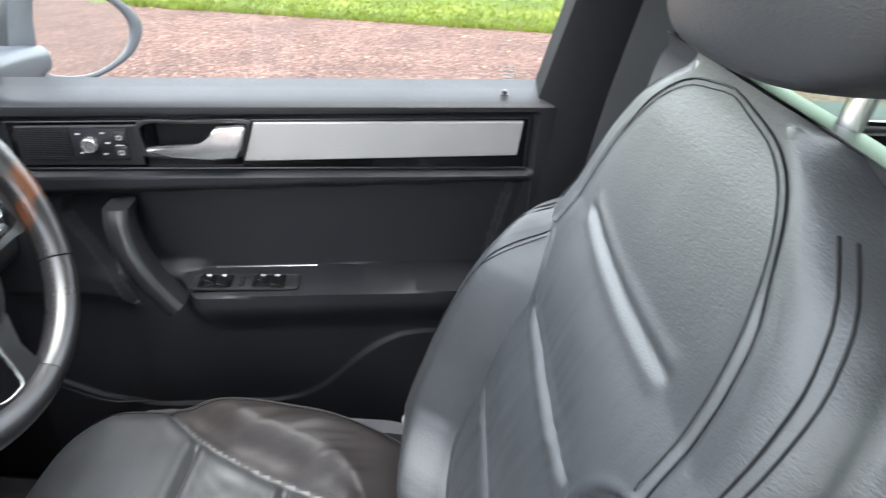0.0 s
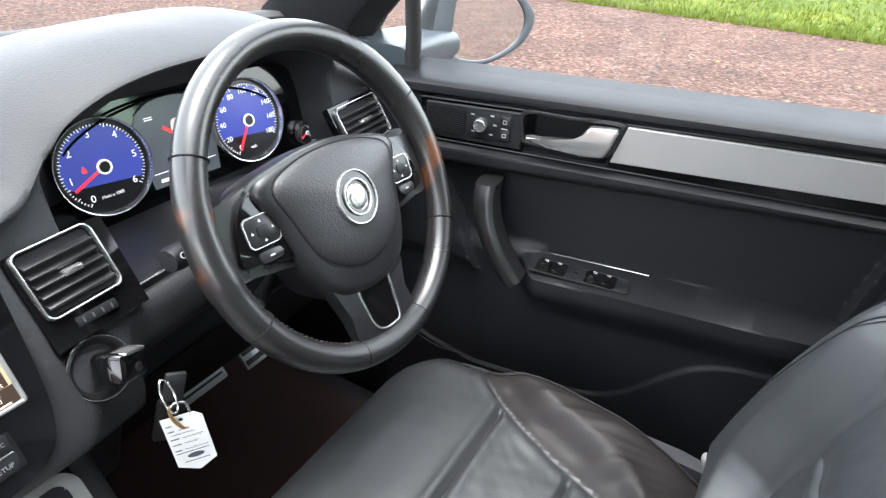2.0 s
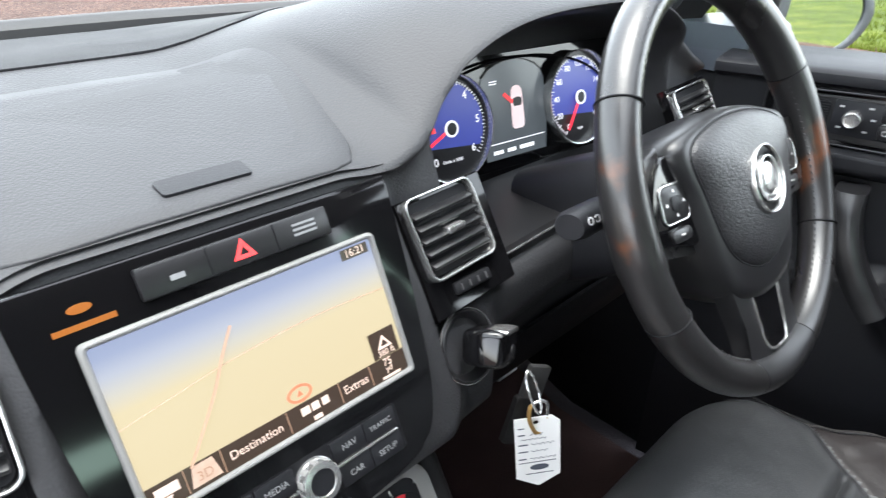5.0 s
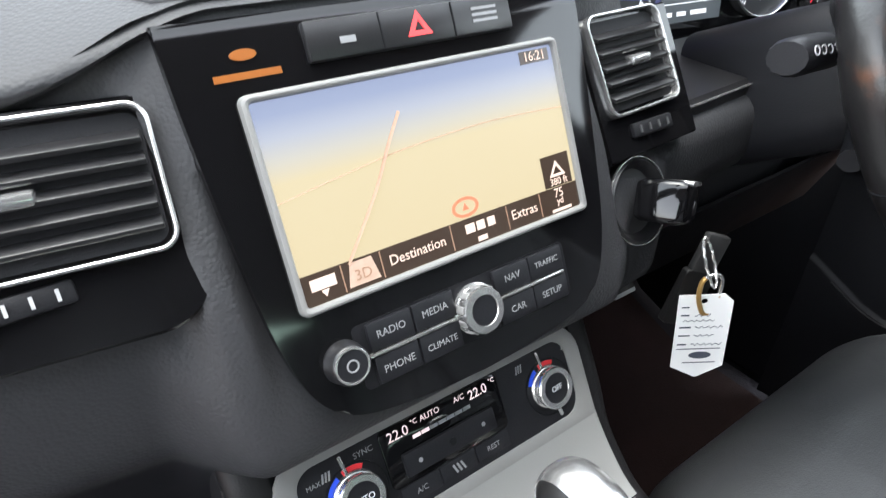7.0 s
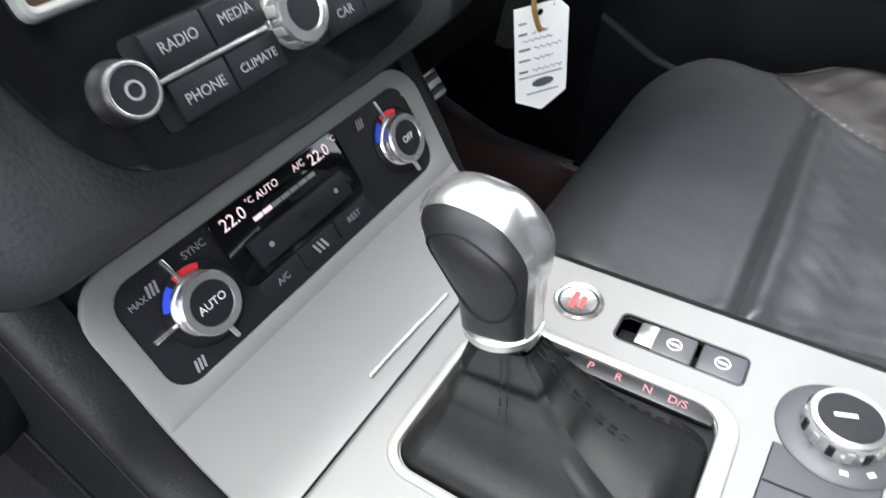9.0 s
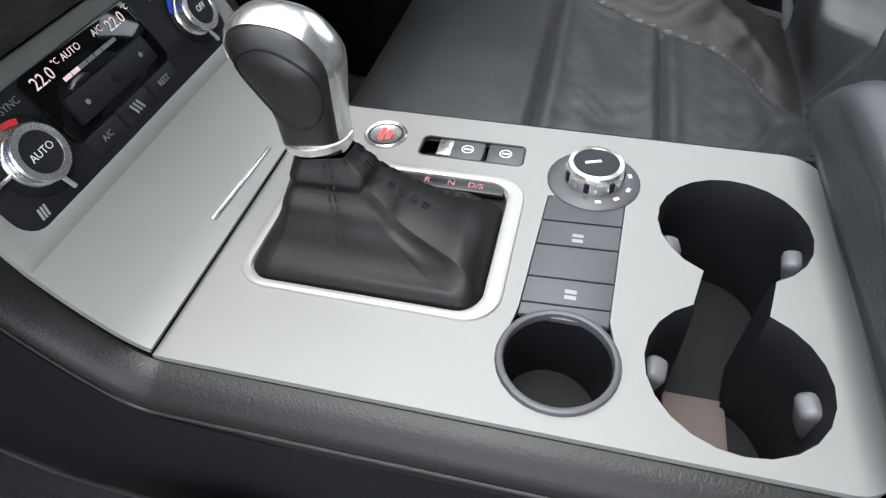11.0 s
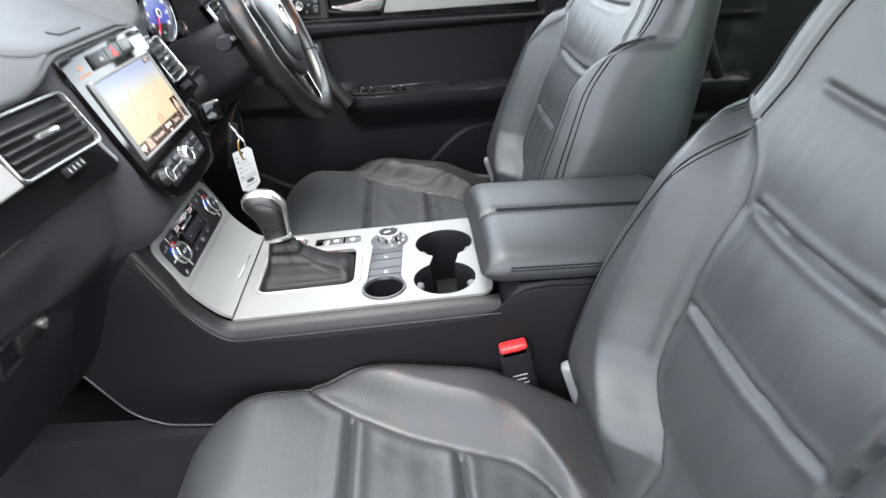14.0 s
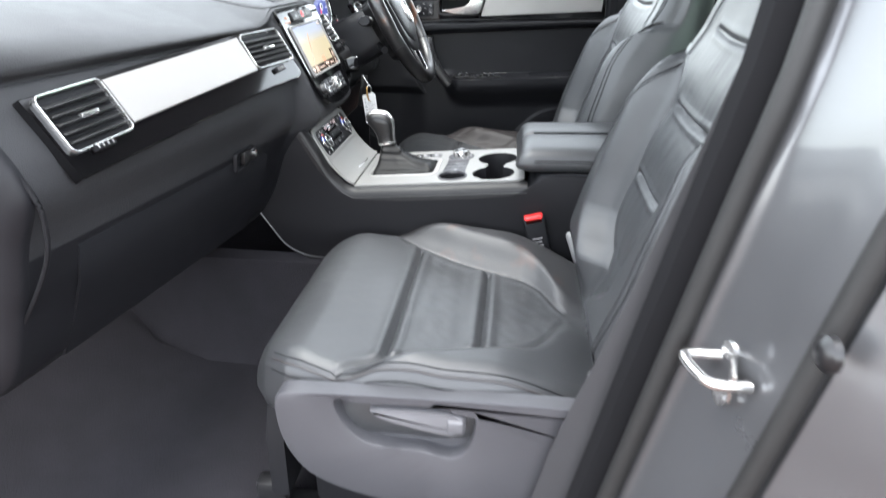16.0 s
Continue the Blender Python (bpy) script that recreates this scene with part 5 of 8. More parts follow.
def door_in(y, z, yr):
    """How far the inner door skin stands in from its plane."""
    d = 0.0
    d -= 0.080 * ss(belt_z(y) - 0.014, belt_z(y) + 0.008, z) ** 2
    d += 0.012 * ss(band_top(y) + 0.003, band_top(y) + 0.010, z) * (1 - ss(belt_z(y) - 0.012, belt_z(y) + 0.004, z) * 0.6)
    d += 0.014 * (1 - ss(band_bot(y) - 0.010, band_bot(y) - 0.001, z)) * ss(ledge_z(y) - 0.002, ledge_z(y) + 0.014, z)
    rear = -0.011 + 0.207 * (1.05 - z)
    fore = 0.600 - 0.52 * (1.0 - z) - 0.02 * ss(ledge_z(y) - 0.03, ledge_z(y), z)
    low = (1 - ss(ledge_z(y) - 0.003, ledge_z(y) + 0.004, z)) * ss(rear - 0.008, rear, y) * max(1 - ss(fore - 0.006, fore + 0.002, y), 1 - ss(0.84, 0.87, z))
    d -= 0.014 * low
    front = 1 - ss(0.405, 0.460, y + 0.35 * max(0, arm_z(y) - 0.03 - z))
    a = arm_z(y)
    prof = (1 - ss(a - 0.003, a + 0.002, z)) * (0.28 + 0.72 * ss(a - 0.105, a - 0.020, z))
    d += 0.078 * prof * front
    d += 0.020 * (1 - ss(a - 0.01, a + 0.02, z)) * (1 - front) * (1 - ss(0.50, 0.60, y))
    pz = smooth_curve(POCKET, y, 0.02)
    d += 0.005 * (1 - ss(pz - 0.003, pz + 0.003, z))
    # the rear end closes flush; the handle lies in a deep recess
    end = (1 - ss(-0.044, -0.036, y)) * (1 - ss(belt_z(y) - 0.014, belt_z(y) - 0.008, z))
    d = lerp(d, 0.012, end)
    if yr < 0:
        d -= 0.034 * ss(0.350, 0.354, y) * (1 - ss(0.466, 0.470, y)) * ss(band_bot(y) + 0.004, band_bot(y) + 0.008, z) * (1 - ss(band_top(y) - 0.008, band_top(y) - 0.004, z))
    return d


def door_skin(y0, y1, shift=0.0):
    bm = fresh()
    rows = []
    ny, nz = 170, 260
    for i in range(ny + 1):
        y = lerp(y0, y1, i / ny)
        top = belt_z(y + shift) + 0.006
        line = [(door_x(y) - door_in(y + shift, z, y0 + shift), y, z) for z in [lerp(0.44, top, j / nz) for j in range(nz + 1)]]
        if i == 0:
            rows.append([(x + 0.060, q - 0.006, z) for x, q, z in line])
            rows.append([(x + 0.004, q - 0.005, z) for x, q, z in line])
            rows.append([(x + 0.001, q - 0.002, z) for x, q, z in line])
        rows.append(line)
    sheet(bm, rows)
    return bm


def door_strip(ya, yb, lo, hi, inward, thick, n=24, shift=0.0):
    """A bar along the door, between two heights given as functions of y."""
    bm = fresh()
    rings = []
    for i in range(n + 1):
        y = lerp(ya, yb, i / n)
        a, b = lo(y + shift), hi(y + shift)
        e = min(0.0015, (b - a) * 0.2)
        rings.append([DP(y, a, inward - thick), DP(y, a, inward - e), DP(y, a + e, inward), DP(y, b - e, inward), DP(y, b, inward - e), DP(y, b, inward - thick)])
    return loft(bm, rings)


driver_door = thing("driver_door", "black front door panel with aluminium trim and closed window", "car door", (0.79, 0.3, 0.44))


def build_driver_door():
    part("door_panel", door_skin(-0.062, 0.70), PLASTIC, driver_door, "grained black door panel", smooth=32)
    # recessed gloss band with its rounded front end
    for ya, yb in ((-0.030, 0.349), (0.471, 0.632)):
        part("gloss_band", door_strip(ya, yb, band_bot, band_top, 0.0035, 0.010), GLOSS, driver_door, "gloss black trim band")
    for edge in (band_bot, band_top):
        bm = fresh()
        tube(bm, [DP(y, edge(y), 0.0045) for y in np.linspace(-0.030, 0.632, 24)], 0.0014, 8)
        part("band_bead", bm, SATIN, driver_door)
    for ye in (-0.031, 0.633):
        bm = fresh()
        tube(bm, [DP(ye, lerp(band_bot(ye), band_top(ye), k / 4), 0.0045) for k in range(5)], 0.0014, 8)
        part("band_bead", bm, SATIN, driver_door)
    bm = fresh()
    lathe(bm, [(0.0050, 0.0), (0.0050, 0.0015), (0.0036, 0.0020), (0.0034, 0.0060), (0.0020, 0.0072), (0.0003, 0.0074)], Matrix.Translation(DP(0.006, belt_z(0.006) - 0.001, -0.012)), 20)
    part("lock_pin", bm, SATIN, driver_door, "small black lock pin")
    sil_lo = lambda y: 1.0795 + 0.045 * (0.34 - y)
    sil_hi = lambda y: 1.1325 + 0.032 * (0.34 - y)
    bm = fresh()
    rings = []
    for i in range(25):
        u = i / 24
        ya, yb = lerp(0.345, -0.018, u), lerp(0.330, -0.022, u)
        rings.append([DP(ya, sil_lo(ya), 0.0), DP(ya, sil_lo(ya), 0.0075), DP(ya, sil_lo(ya) + 0.0015, 0.009), DP(yb, sil_hi(yb) - 0.0015, 0.009), DP(yb, sil_hi(yb), 0.0075), DP(yb, sil_hi(yb), 0.0)])
    loft(bm, rings)
    part("silver_trim", bm, ALU, driver_door, "brushed aluminium trim strip")
    # satin surround of speaker, switches and handle
    part("switch_surround", door_strip(0.474, 0.622, lambda y: band_bot(y) + 0.005, lambda y: band_top(y) - 0.005, 0.0065, 0.006), SATIN, driver_door)
    m = door_frame(0.588, 1.096, 0.0072)
    bm = fresh()
    prism(bm, rr(0.058, 0.040, 0.008), 0.001, m @ pose(0, 0, 0))
    grille = part("speaker_grille", bm, PLASTIC_DARK, driver_door, "black tweeter grille")
    for k in range(13):
        bm = fresh()
        box(bm, (0.054, 0.0012, 0.0012), m @ pose(0, -0.018 + 0.003 * k, 0.0012))
        part("grille_bar", bm, SATIN, grille)
    m = door_frame(0.522, 1.099, 0.0068)
    bm = fresh()
    prism(bm, rr(0.068, 0.042, 0.003), 0.002, m, 0.0008)
    sw = part("mirror_switch_panel", bm, PLASTIC, driver_door, "mirror and lock switch panel")
    bm = fresh()
    lathe(bm, [(0.0105, 0.0), (0.0105, 0.004), (0.0095, 0.009), (0.0085, 0.010), (0.006, 0.0095), (0.001, 0.0095)], m @ pose(-0.012, 0.0, 0.002), 28)
    part("mirror_knob", bm, CHROME, sw, "chrome mirror knob")
    for dx, dy in ((-0.026, 0.013), (0.004, 0.015), (0.009, 0.002), (-0.024, -0.012), (0.004, -0.013)):
        bm = fresh()
        box(bm, (0.005, 0.0022, 0.0004), m @ pose(dx, dy, 0.0022))
        part("switch_mark", bm, GREYPRINT, sw)
    for dy in (0.010, -0.010):
        bm = fresh()
        box(bm, (0.015, 0.016, 0.003), m @ pose(0.0245, dy, 0.003), 0.001)
        part("lock_button", bm, SATIN, sw)
        bm = fresh()
        ring_prism(bm, rr(0.006, 0.006, 0.001), rr(0.004, 0.004, 0.0008), 0.0004, m @ pose(0.0245, dy, 0.0046))
        part("lock_mark", bm, GREYPRINT, sw)
    bm = fresh()
    box(bm, (0.010, 0.0012, 0.001), m @ pose(0.0245, 0.0, 0.0045))
    part("lock_line", bm, GREYPRINT, sw)
    # inner door handle in its recess
    m = door_frame(0.412, 1.107, 0.0068)
    bm = fresh()
    bowl = [tuple(p) for p in spline([(-0.058, 0.020), (0.0, 0.023), (0.068, 0.026), (0.072, 0.015), (0.060, -0.018), (0.0, -0.021), (-0.050, -0.022), (-0.060, -0.010)], 4, closed=True)]
    prism(bm, bowl, 0.0012, m @ pose(0, 0, -0.036))
    hd = part("handle_recess", bm, PLASTIC_DARK, driver_door, "dark handle recess")
    bm = fresh()
    ring_prism(bm, [(x * 1.07, y * 1.16) for x, y in bowl], [(x * 0.97, y * 0.93) for x, y in bowl], 0.005, m @ pose(0, 0, -0.003), 0.001)
    part("recess_rim", bm, SATIN, hd)
    bm = fresh()
    lever = [(-0.052, -0.0095), (-0.052, -0.0145), (-0.02, -0.019), (0.03, -0.0215), (0.058, -0.0205), (0.066, -0.006), (0.073, 0.019), (0.070, 0.023), (0.036, 0.0205), (0.031, 0.016), (0.022, 0.0005), (0.015, -0.0035), (-0.02, -0.0065)]
    prism(bm, lever, 0.012, m @ pose(0, 0, 0.003), 0.0035, 3)
    part("handle_lever", bm, CHROME, hd, "satin chrome handle lever")
    # grab handle
    bm = fresh()
    path = spline([DP(0.507, 1.022, 0.022), DP(0.503, 1.000, 0.036), DP(0.491, 0.965, 0.047), DP(0.472, 0.930, 0.053), DP(0.450, 0.900, 0.056), DP(0.436, 0.884, 0.058)], 5)
    rings = []
    for i, p in enumerate(path):
        u = i / (len(path) - 1)
        t = Vector(path[min(i + 1, len(path) - 1)] - path[max(i - 1, 0)]).normalized()
        s = t.cross(DOOR_N).normalized()
        w = DOOR_N
        a, b = lerp(0.0175, 0.0150, u), lerp(0.024, 0.020, u)
        q = Vector(p)
        rings.append([q + s * a * math.cos(k) * (abs(math.cos(k)) ** 4 + abs(math.sin(k)) ** 4) ** -0.25 + w * b * math.sin(k) * (abs(math.cos(k)) ** 4 + abs(math.sin(k)) ** 4) ** -0.25 for k in [2 * math.pi * j / 18 for j in range(18)]])
    loft(bm, rings)
    part("grab_handle", bm, SATIN, driver_door, "black grab handle")
    # window switches on the armrest
    top = frame_at((door_x(0.352) - 0.032, 0.352, arm_z(0.352) + 0.0005), (0.124, -0.992, 0), (0, 0, 1))
    bm = fresh()
    prism(bm, rr(0.150, 0.040, 0.008), 0.0025, top, 0.001)
    ws = part("window_switch_panel", bm, SATIN, driver_door, "window switch panel")
    for dx in (-0.042, 0.032):
        bm = fresh()
        prism(bm, rr(0.046, 0.034, 0.004), 0.0006, top @ pose(dx, 0.0, 0.0026))
        part("switch_recess", bm, GLOSS, ws, "gloss black switch recess")
    for dx in (-0.052, -0.032, 0.022, 0.042):
        bm = fresh()
        prism(bm, [(-0.008, 0), (0.008, 0), (0.008, 0.0035), (-0.004, 0.008), (-0.008, 0.0065)], 0.017, top @ pose(dx, 0.010 if dx in (-0.052, 0.022) else -0.001, 0.002, 90, 0, 0), 0.001)
        k = part("window_switch", bm, GLOSS, ws, "gloss black window switch")
        bm = fresh()
        ring_prism(bm, rr(0.006, 0.004, 0.0006), rr(0.0044, 0.0026, 0.0005), 0.0004, top @ pose(dx + 0.001, 0.004, 0.010, 0, 12))
        part("switch_mark", bm, WHITE, k)
    for dy in (-0.008, 0.004):
        bm = fresh()
        box(bm, (0.008, 0.008, 0.004), top @ pose(-0.006, dy, 0.003), 0.001)
        part("lock_switch", bm, PLASTIC, ws)
    bm = fresh()
    tube(bm, [DP(y, arm_z(y) + 0.0015, 0.0005 - 0.012) for y in np.linspace(0.462, 0.262, 9)], 0.0016, 8)
    part("chrome_line", bm, CHROME, driver_door, "thin chrome line")
    # window glass, seal, frame
    bm = fresh()
    rows = []
    for i in range(13):
        y = lerp(-0.20, 0.665, i / 12)
        rows.append([(door_x(y) + 0.045 - 0.22 * (z - 1.15) ** 1.3 if z > 1.15 else door_x(y) + 0.045, y, z) for z in [lerp(1.12, curve_at([(-0.2, 1.56), (0.2, 1.55), (0.45, 1.43), (0.665, 1.30)], y), j / 8) for j in range(9)]])
    sheet(bm, rows, 0.003)
    pane = part("window_pane", bm, GLASS, driver_door, "clear window glass")
    pane.visible_shadow = False
    part("window_seal", door_strip(-0.070, 0.68, lambda y: belt_z(y) - 0.010, lambda y: belt_z(y) + 0.004, -0.060, 0.012), RUBBER, driver_door, "black window seal")
    for k, w in enumerate((0.020, 0.016, 0.018, 0.014)):
        bm = fresh()
        box(bm, (w, 0.0016, 0.0003), door_frame(0.0, 1.204 - 0.005 * k, -0.0415))
        part("glass_mark", bm, GREYPRINT, pane)
    bm = fresh()
    tube(bm, [DP(0.668, 1.14, -0.030), DP(0.666, 1.20, -0.028), DP(0.662, 1.26, -0.016), DP(0.655, 1.32, 0.002)], 0.012, 10)
    part("quarter_post", bm, RUBBER, driver_door, "black quarter window post")
    bm = fresh()
    sheet(bm, [[(0.735, 0.675, 1.15), (0.722, 0.84, 1.15)], [(0.722, 0.675, 1.30), (0.715, 0.70, 1.28)]], 0.003)
    q = part("quarter_pane", bm, GLASS, driver_door, "small fixed quarter glass")
    q.visible_shadow = False
    # lower pocket lip
    bm = fresh()
    tube(bm, [DP(y, smooth_curve(POCKET, y, 0.02), 0.001) for y in np.linspace(-0.05, 0.66, 48)], 0.0016, 8)
    part("pocket_lip", bm, PLASTIC_DARK, driver_door)


build_driver_door()


def build_mirror():
    mir = thing("door_mirror", "grey car door mirror outside the driver's window", "door mirror", (0.86, 0.72, 1.09))
    m = frame_at((0.97, 0.70, 1.18), (0.95, -0.30, 0), (-0.30, -0.95, 0.05))
    outline = [(-0.145, -0.050), (-0.085, -0.074), (0.0, -0.079), (0.090, -0.056), (0.128, -0.012), (0.100, 0.030), (0.030, 0.066), (-0.040, 0.086), (-0.085, 0.090), (-0.118, 0.070), (-0.140, 0.010)]
    outline = [tuple(p) for p in spline(outline, 5, closed=True)]
    bm = fresh()
    rings = []
    for sc, h in ((0.90, 0.006), (0.97, 0.012), (1.0, 0.004), (1.01, -0.02), (0.96, -0.06), (0.80, -0.095), (0.5, -0.115), (0.1, -0.12)):
        rings.append([m @ Vector((0.045 + x * sc, y * sc, h)) for x, y in outline])
    loft(bm, rings)
    part("mirror_housing", bm, PAINT, mir, "grey painted housing")
    bm = fresh()
    ring_prism(bm, [(0.045 + x * 0.97, y * 0.97) for x, y in outline], [(0.052 + x * 0.70, y * 0.84) for x, y in outline], 0.006, m @ pose(0, 0, 0.009), 0.002)
    part("mirror_rim", bm, MIRROR_CASE, mir, "blue-grey mirror rim")
    bm = fresh()
    prism(bm, [(0.052 + x * 0.71, y * 0.85) for x, y in outline], 0.002, m @ pose(0, 0, 0.0105))
    part("mirror_face", bm, MIRROR, mir, "mirror glass reflecting the field")
    bm = fresh()
    rings = []
    for x, h, w in ((0.745, 0.030, 0.060), (0.80, 0.034, 0.055), (0.87, 0.030, 0.050), (0.93, 0.022, 0.045)):
        rings.append([(x, 0.735 + a, 1.150 + b) for a, b in rr(2 * w, 2 * h, 0.018, 4)])
    loft(bm, rings)
    part("mirror_arm", bm, MIRROR_CASE, mir)


build_mirror()


def build_rear_door():
    d = thing("rear_door", "black rear door panel with aluminium trim and tinted window", "car door", (0.80, -0.75, 0.44))
    sh = 0.55
    bm = fresh()
    rows = []
    for i in range(61):
        y = lerp(-1.25, -0.31, i / 60)
        rows.append([(0.812 - door_in(y + sh, z, 0) * 0.8, y, z) for z in [lerp(0.44, belt_z(y) - 0.01, j / 140) for j in range(141)]])
    sheet(bm, rows)
    part("door_panel", bm, PLASTIC, d, smooth=70)
    fx = lambda y, z, o: Vector((0.812 - o, y, z))

    def strip(ya, yb, za, zb, o, t):
        b = fresh()
        rings = []
        for i in range(9):
            y = lerp(ya, yb, i / 8)
            k = 0.03 * (-0.3 - y)
            rings.append([fx(y, za + k, o - t), fx(y, za + k, o), fx(y, zb + k, o), fx(y, zb + k, o - t)])
        return loft(b, rings)
    part("gloss_band", strip(-1.2, -0.345, 1.088, 1.165, 0.005, 0.008), GLOSS, d)
    part("silver_trim", strip(-1.15, -0.615, 1.105, 1.160, 0.010, 0.006), ALU, d, "brushed aluminium trim strip")
    bm = fresh()
    m = frame_at((0.800, -0.52, 1.130), (0, -1, 0), (-1, 0, 0))
    lever = [(-0.052, -0.0095), (-0.052, -0.0145), (-0.02, -0.019), (0.03, -0.0215), (0.058, -0.0205), (0.066, -0.006), (0.073, 0.019), (0.070, 0.023), (0.036, 0.0205), (0.022, 0.0005), (0.015, -0.0035), (-0.02, -0.0065)]
    prism(bm, lever, 0.012, m, 0.003)
    part("handle_lever", bm, CHROME, d, "satin chrome handle lever")
    bm = fresh()
    tube(bm, spline([(0.78, -0.43, 1.05), (0.745, -0.435, 1.03), (0.74, -0.46, 0.97), (0.75, -0.49, 0.92)], 5), 0.014, 12)
    part("grab_handle", bm, SATIN, d)
    bm = fresh()
    sheet(bm, [[(0.845, y, 1.14), (0.78, y + 0.0, 1.50)] for y in (-0.30, -0.7, -1.2)], 0.003)
    p = part("window_pane", bm, GLASS_GREEN, d, "green-tinted window glass")
    p.visible_shadow = False


build_rear_door()


# ---------------------------------------------------------------- infotainment unit
SCREEN_MAP = bpy.data.materials.new("lit_map_screen")
SCREEN_MAP.use_nodes = True


def screen_nodes():
    """Cream map below a pale blue sky band, given off as light."""
    nt = SCREEN_MAP.node_tree
    b = nt.nodes["Principled BSDF"]
    tc = nt.nodes.new("ShaderNodeTexCoord")
    sep = nt.nodes.new("ShaderNodeSeparateXYZ")
    nt.links.new(tc.outputs["Object"], sep.inputs[0])
    mr = nt.nodes.new("ShaderNodeMapRange")
    mr.inputs["From Min"].default_value, mr.inputs["From Max"].default_value = 1.022, 1.112
    nt.links.new(sep.outputs[2], mr.inputs["Value"])
    r = nt.nodes.new("ShaderNodeValToRGB")
    els = r.color_ramp.elements
    els[0].position, els[0].color = 0.0, (0.84, 0.70, 0.42, 1)
    els[1].position, els[1].color = 1.0, (0.38, 0.45, 0.66, 1)
    for p, c in ((0.70, (0.86, 0.74, 0.47, 1)), (0.80, (0.72, 0.70, 0.62, 1)), (0.90, (0.55, 0.60, 0.72, 1))):
        e = els.new(p)
        e.color = c
    nt.links.new(mr.outputs[0], r.inputs[0])
    nt.links.new(r.outputs[0], b.inputs["Emission Color"])
    b.inputs["Emission Strength"].default_value = 0.15
    b.inputs["Base Color"].default_value = (0.03, 0.03, 0.03, 1)
    b.inputs["Roughness"].default_value = 0.3
    b.inputs["Specular IOR Level"].default_value = 0.2


screen_nodes()
MAP_INK = material("map_ink", (0.25, 0.15, 0.1), 0.4, emit=(0.30, 0.20, 0.13, 0.06), mottle=0.05)
MAP_ROAD = material("map_road", (0.3, 0.2, 0.12), 0.4, emit=(0.85, 0.52, 0.27, 0.08), mottle=0.05)
MAP_RED = material("map_red", (0.6, 0.1, 0.05), 0.4, emit=(0.9, 0.16, 0.10, 0.16), mottle=0.05)
SCREEN_BAR = material("screen_bar", (0.02, 0.015, 0.012), 0.15, emit=(0.16, 0.10, 0.07, 0.05), mottle=0.2)
MAP_KEY = material("map_key", (0.3, 0.22, 0.18), 0.4, emit=(0.62, 0.42, 0.30, 0.11), mottle=0.3, mottle_size=0.004)
SCREEN_TEXT = material("screen_text", (0.5, 0.4, 0.35), 0.4, emit=(0.95, 0.66, 0.50, 0.085), mottle=0.02)
ORANGE_LIT = material("orange_light", (0.22, 0.07, 0.01), 0.4, emit=(1.0, 0.26, 0.02, 0.018), mottle=0.05)
KEY_TEXT = material("key_lettering", (0.25, 0.255, 0.26), 0.5, mottle=0.03)


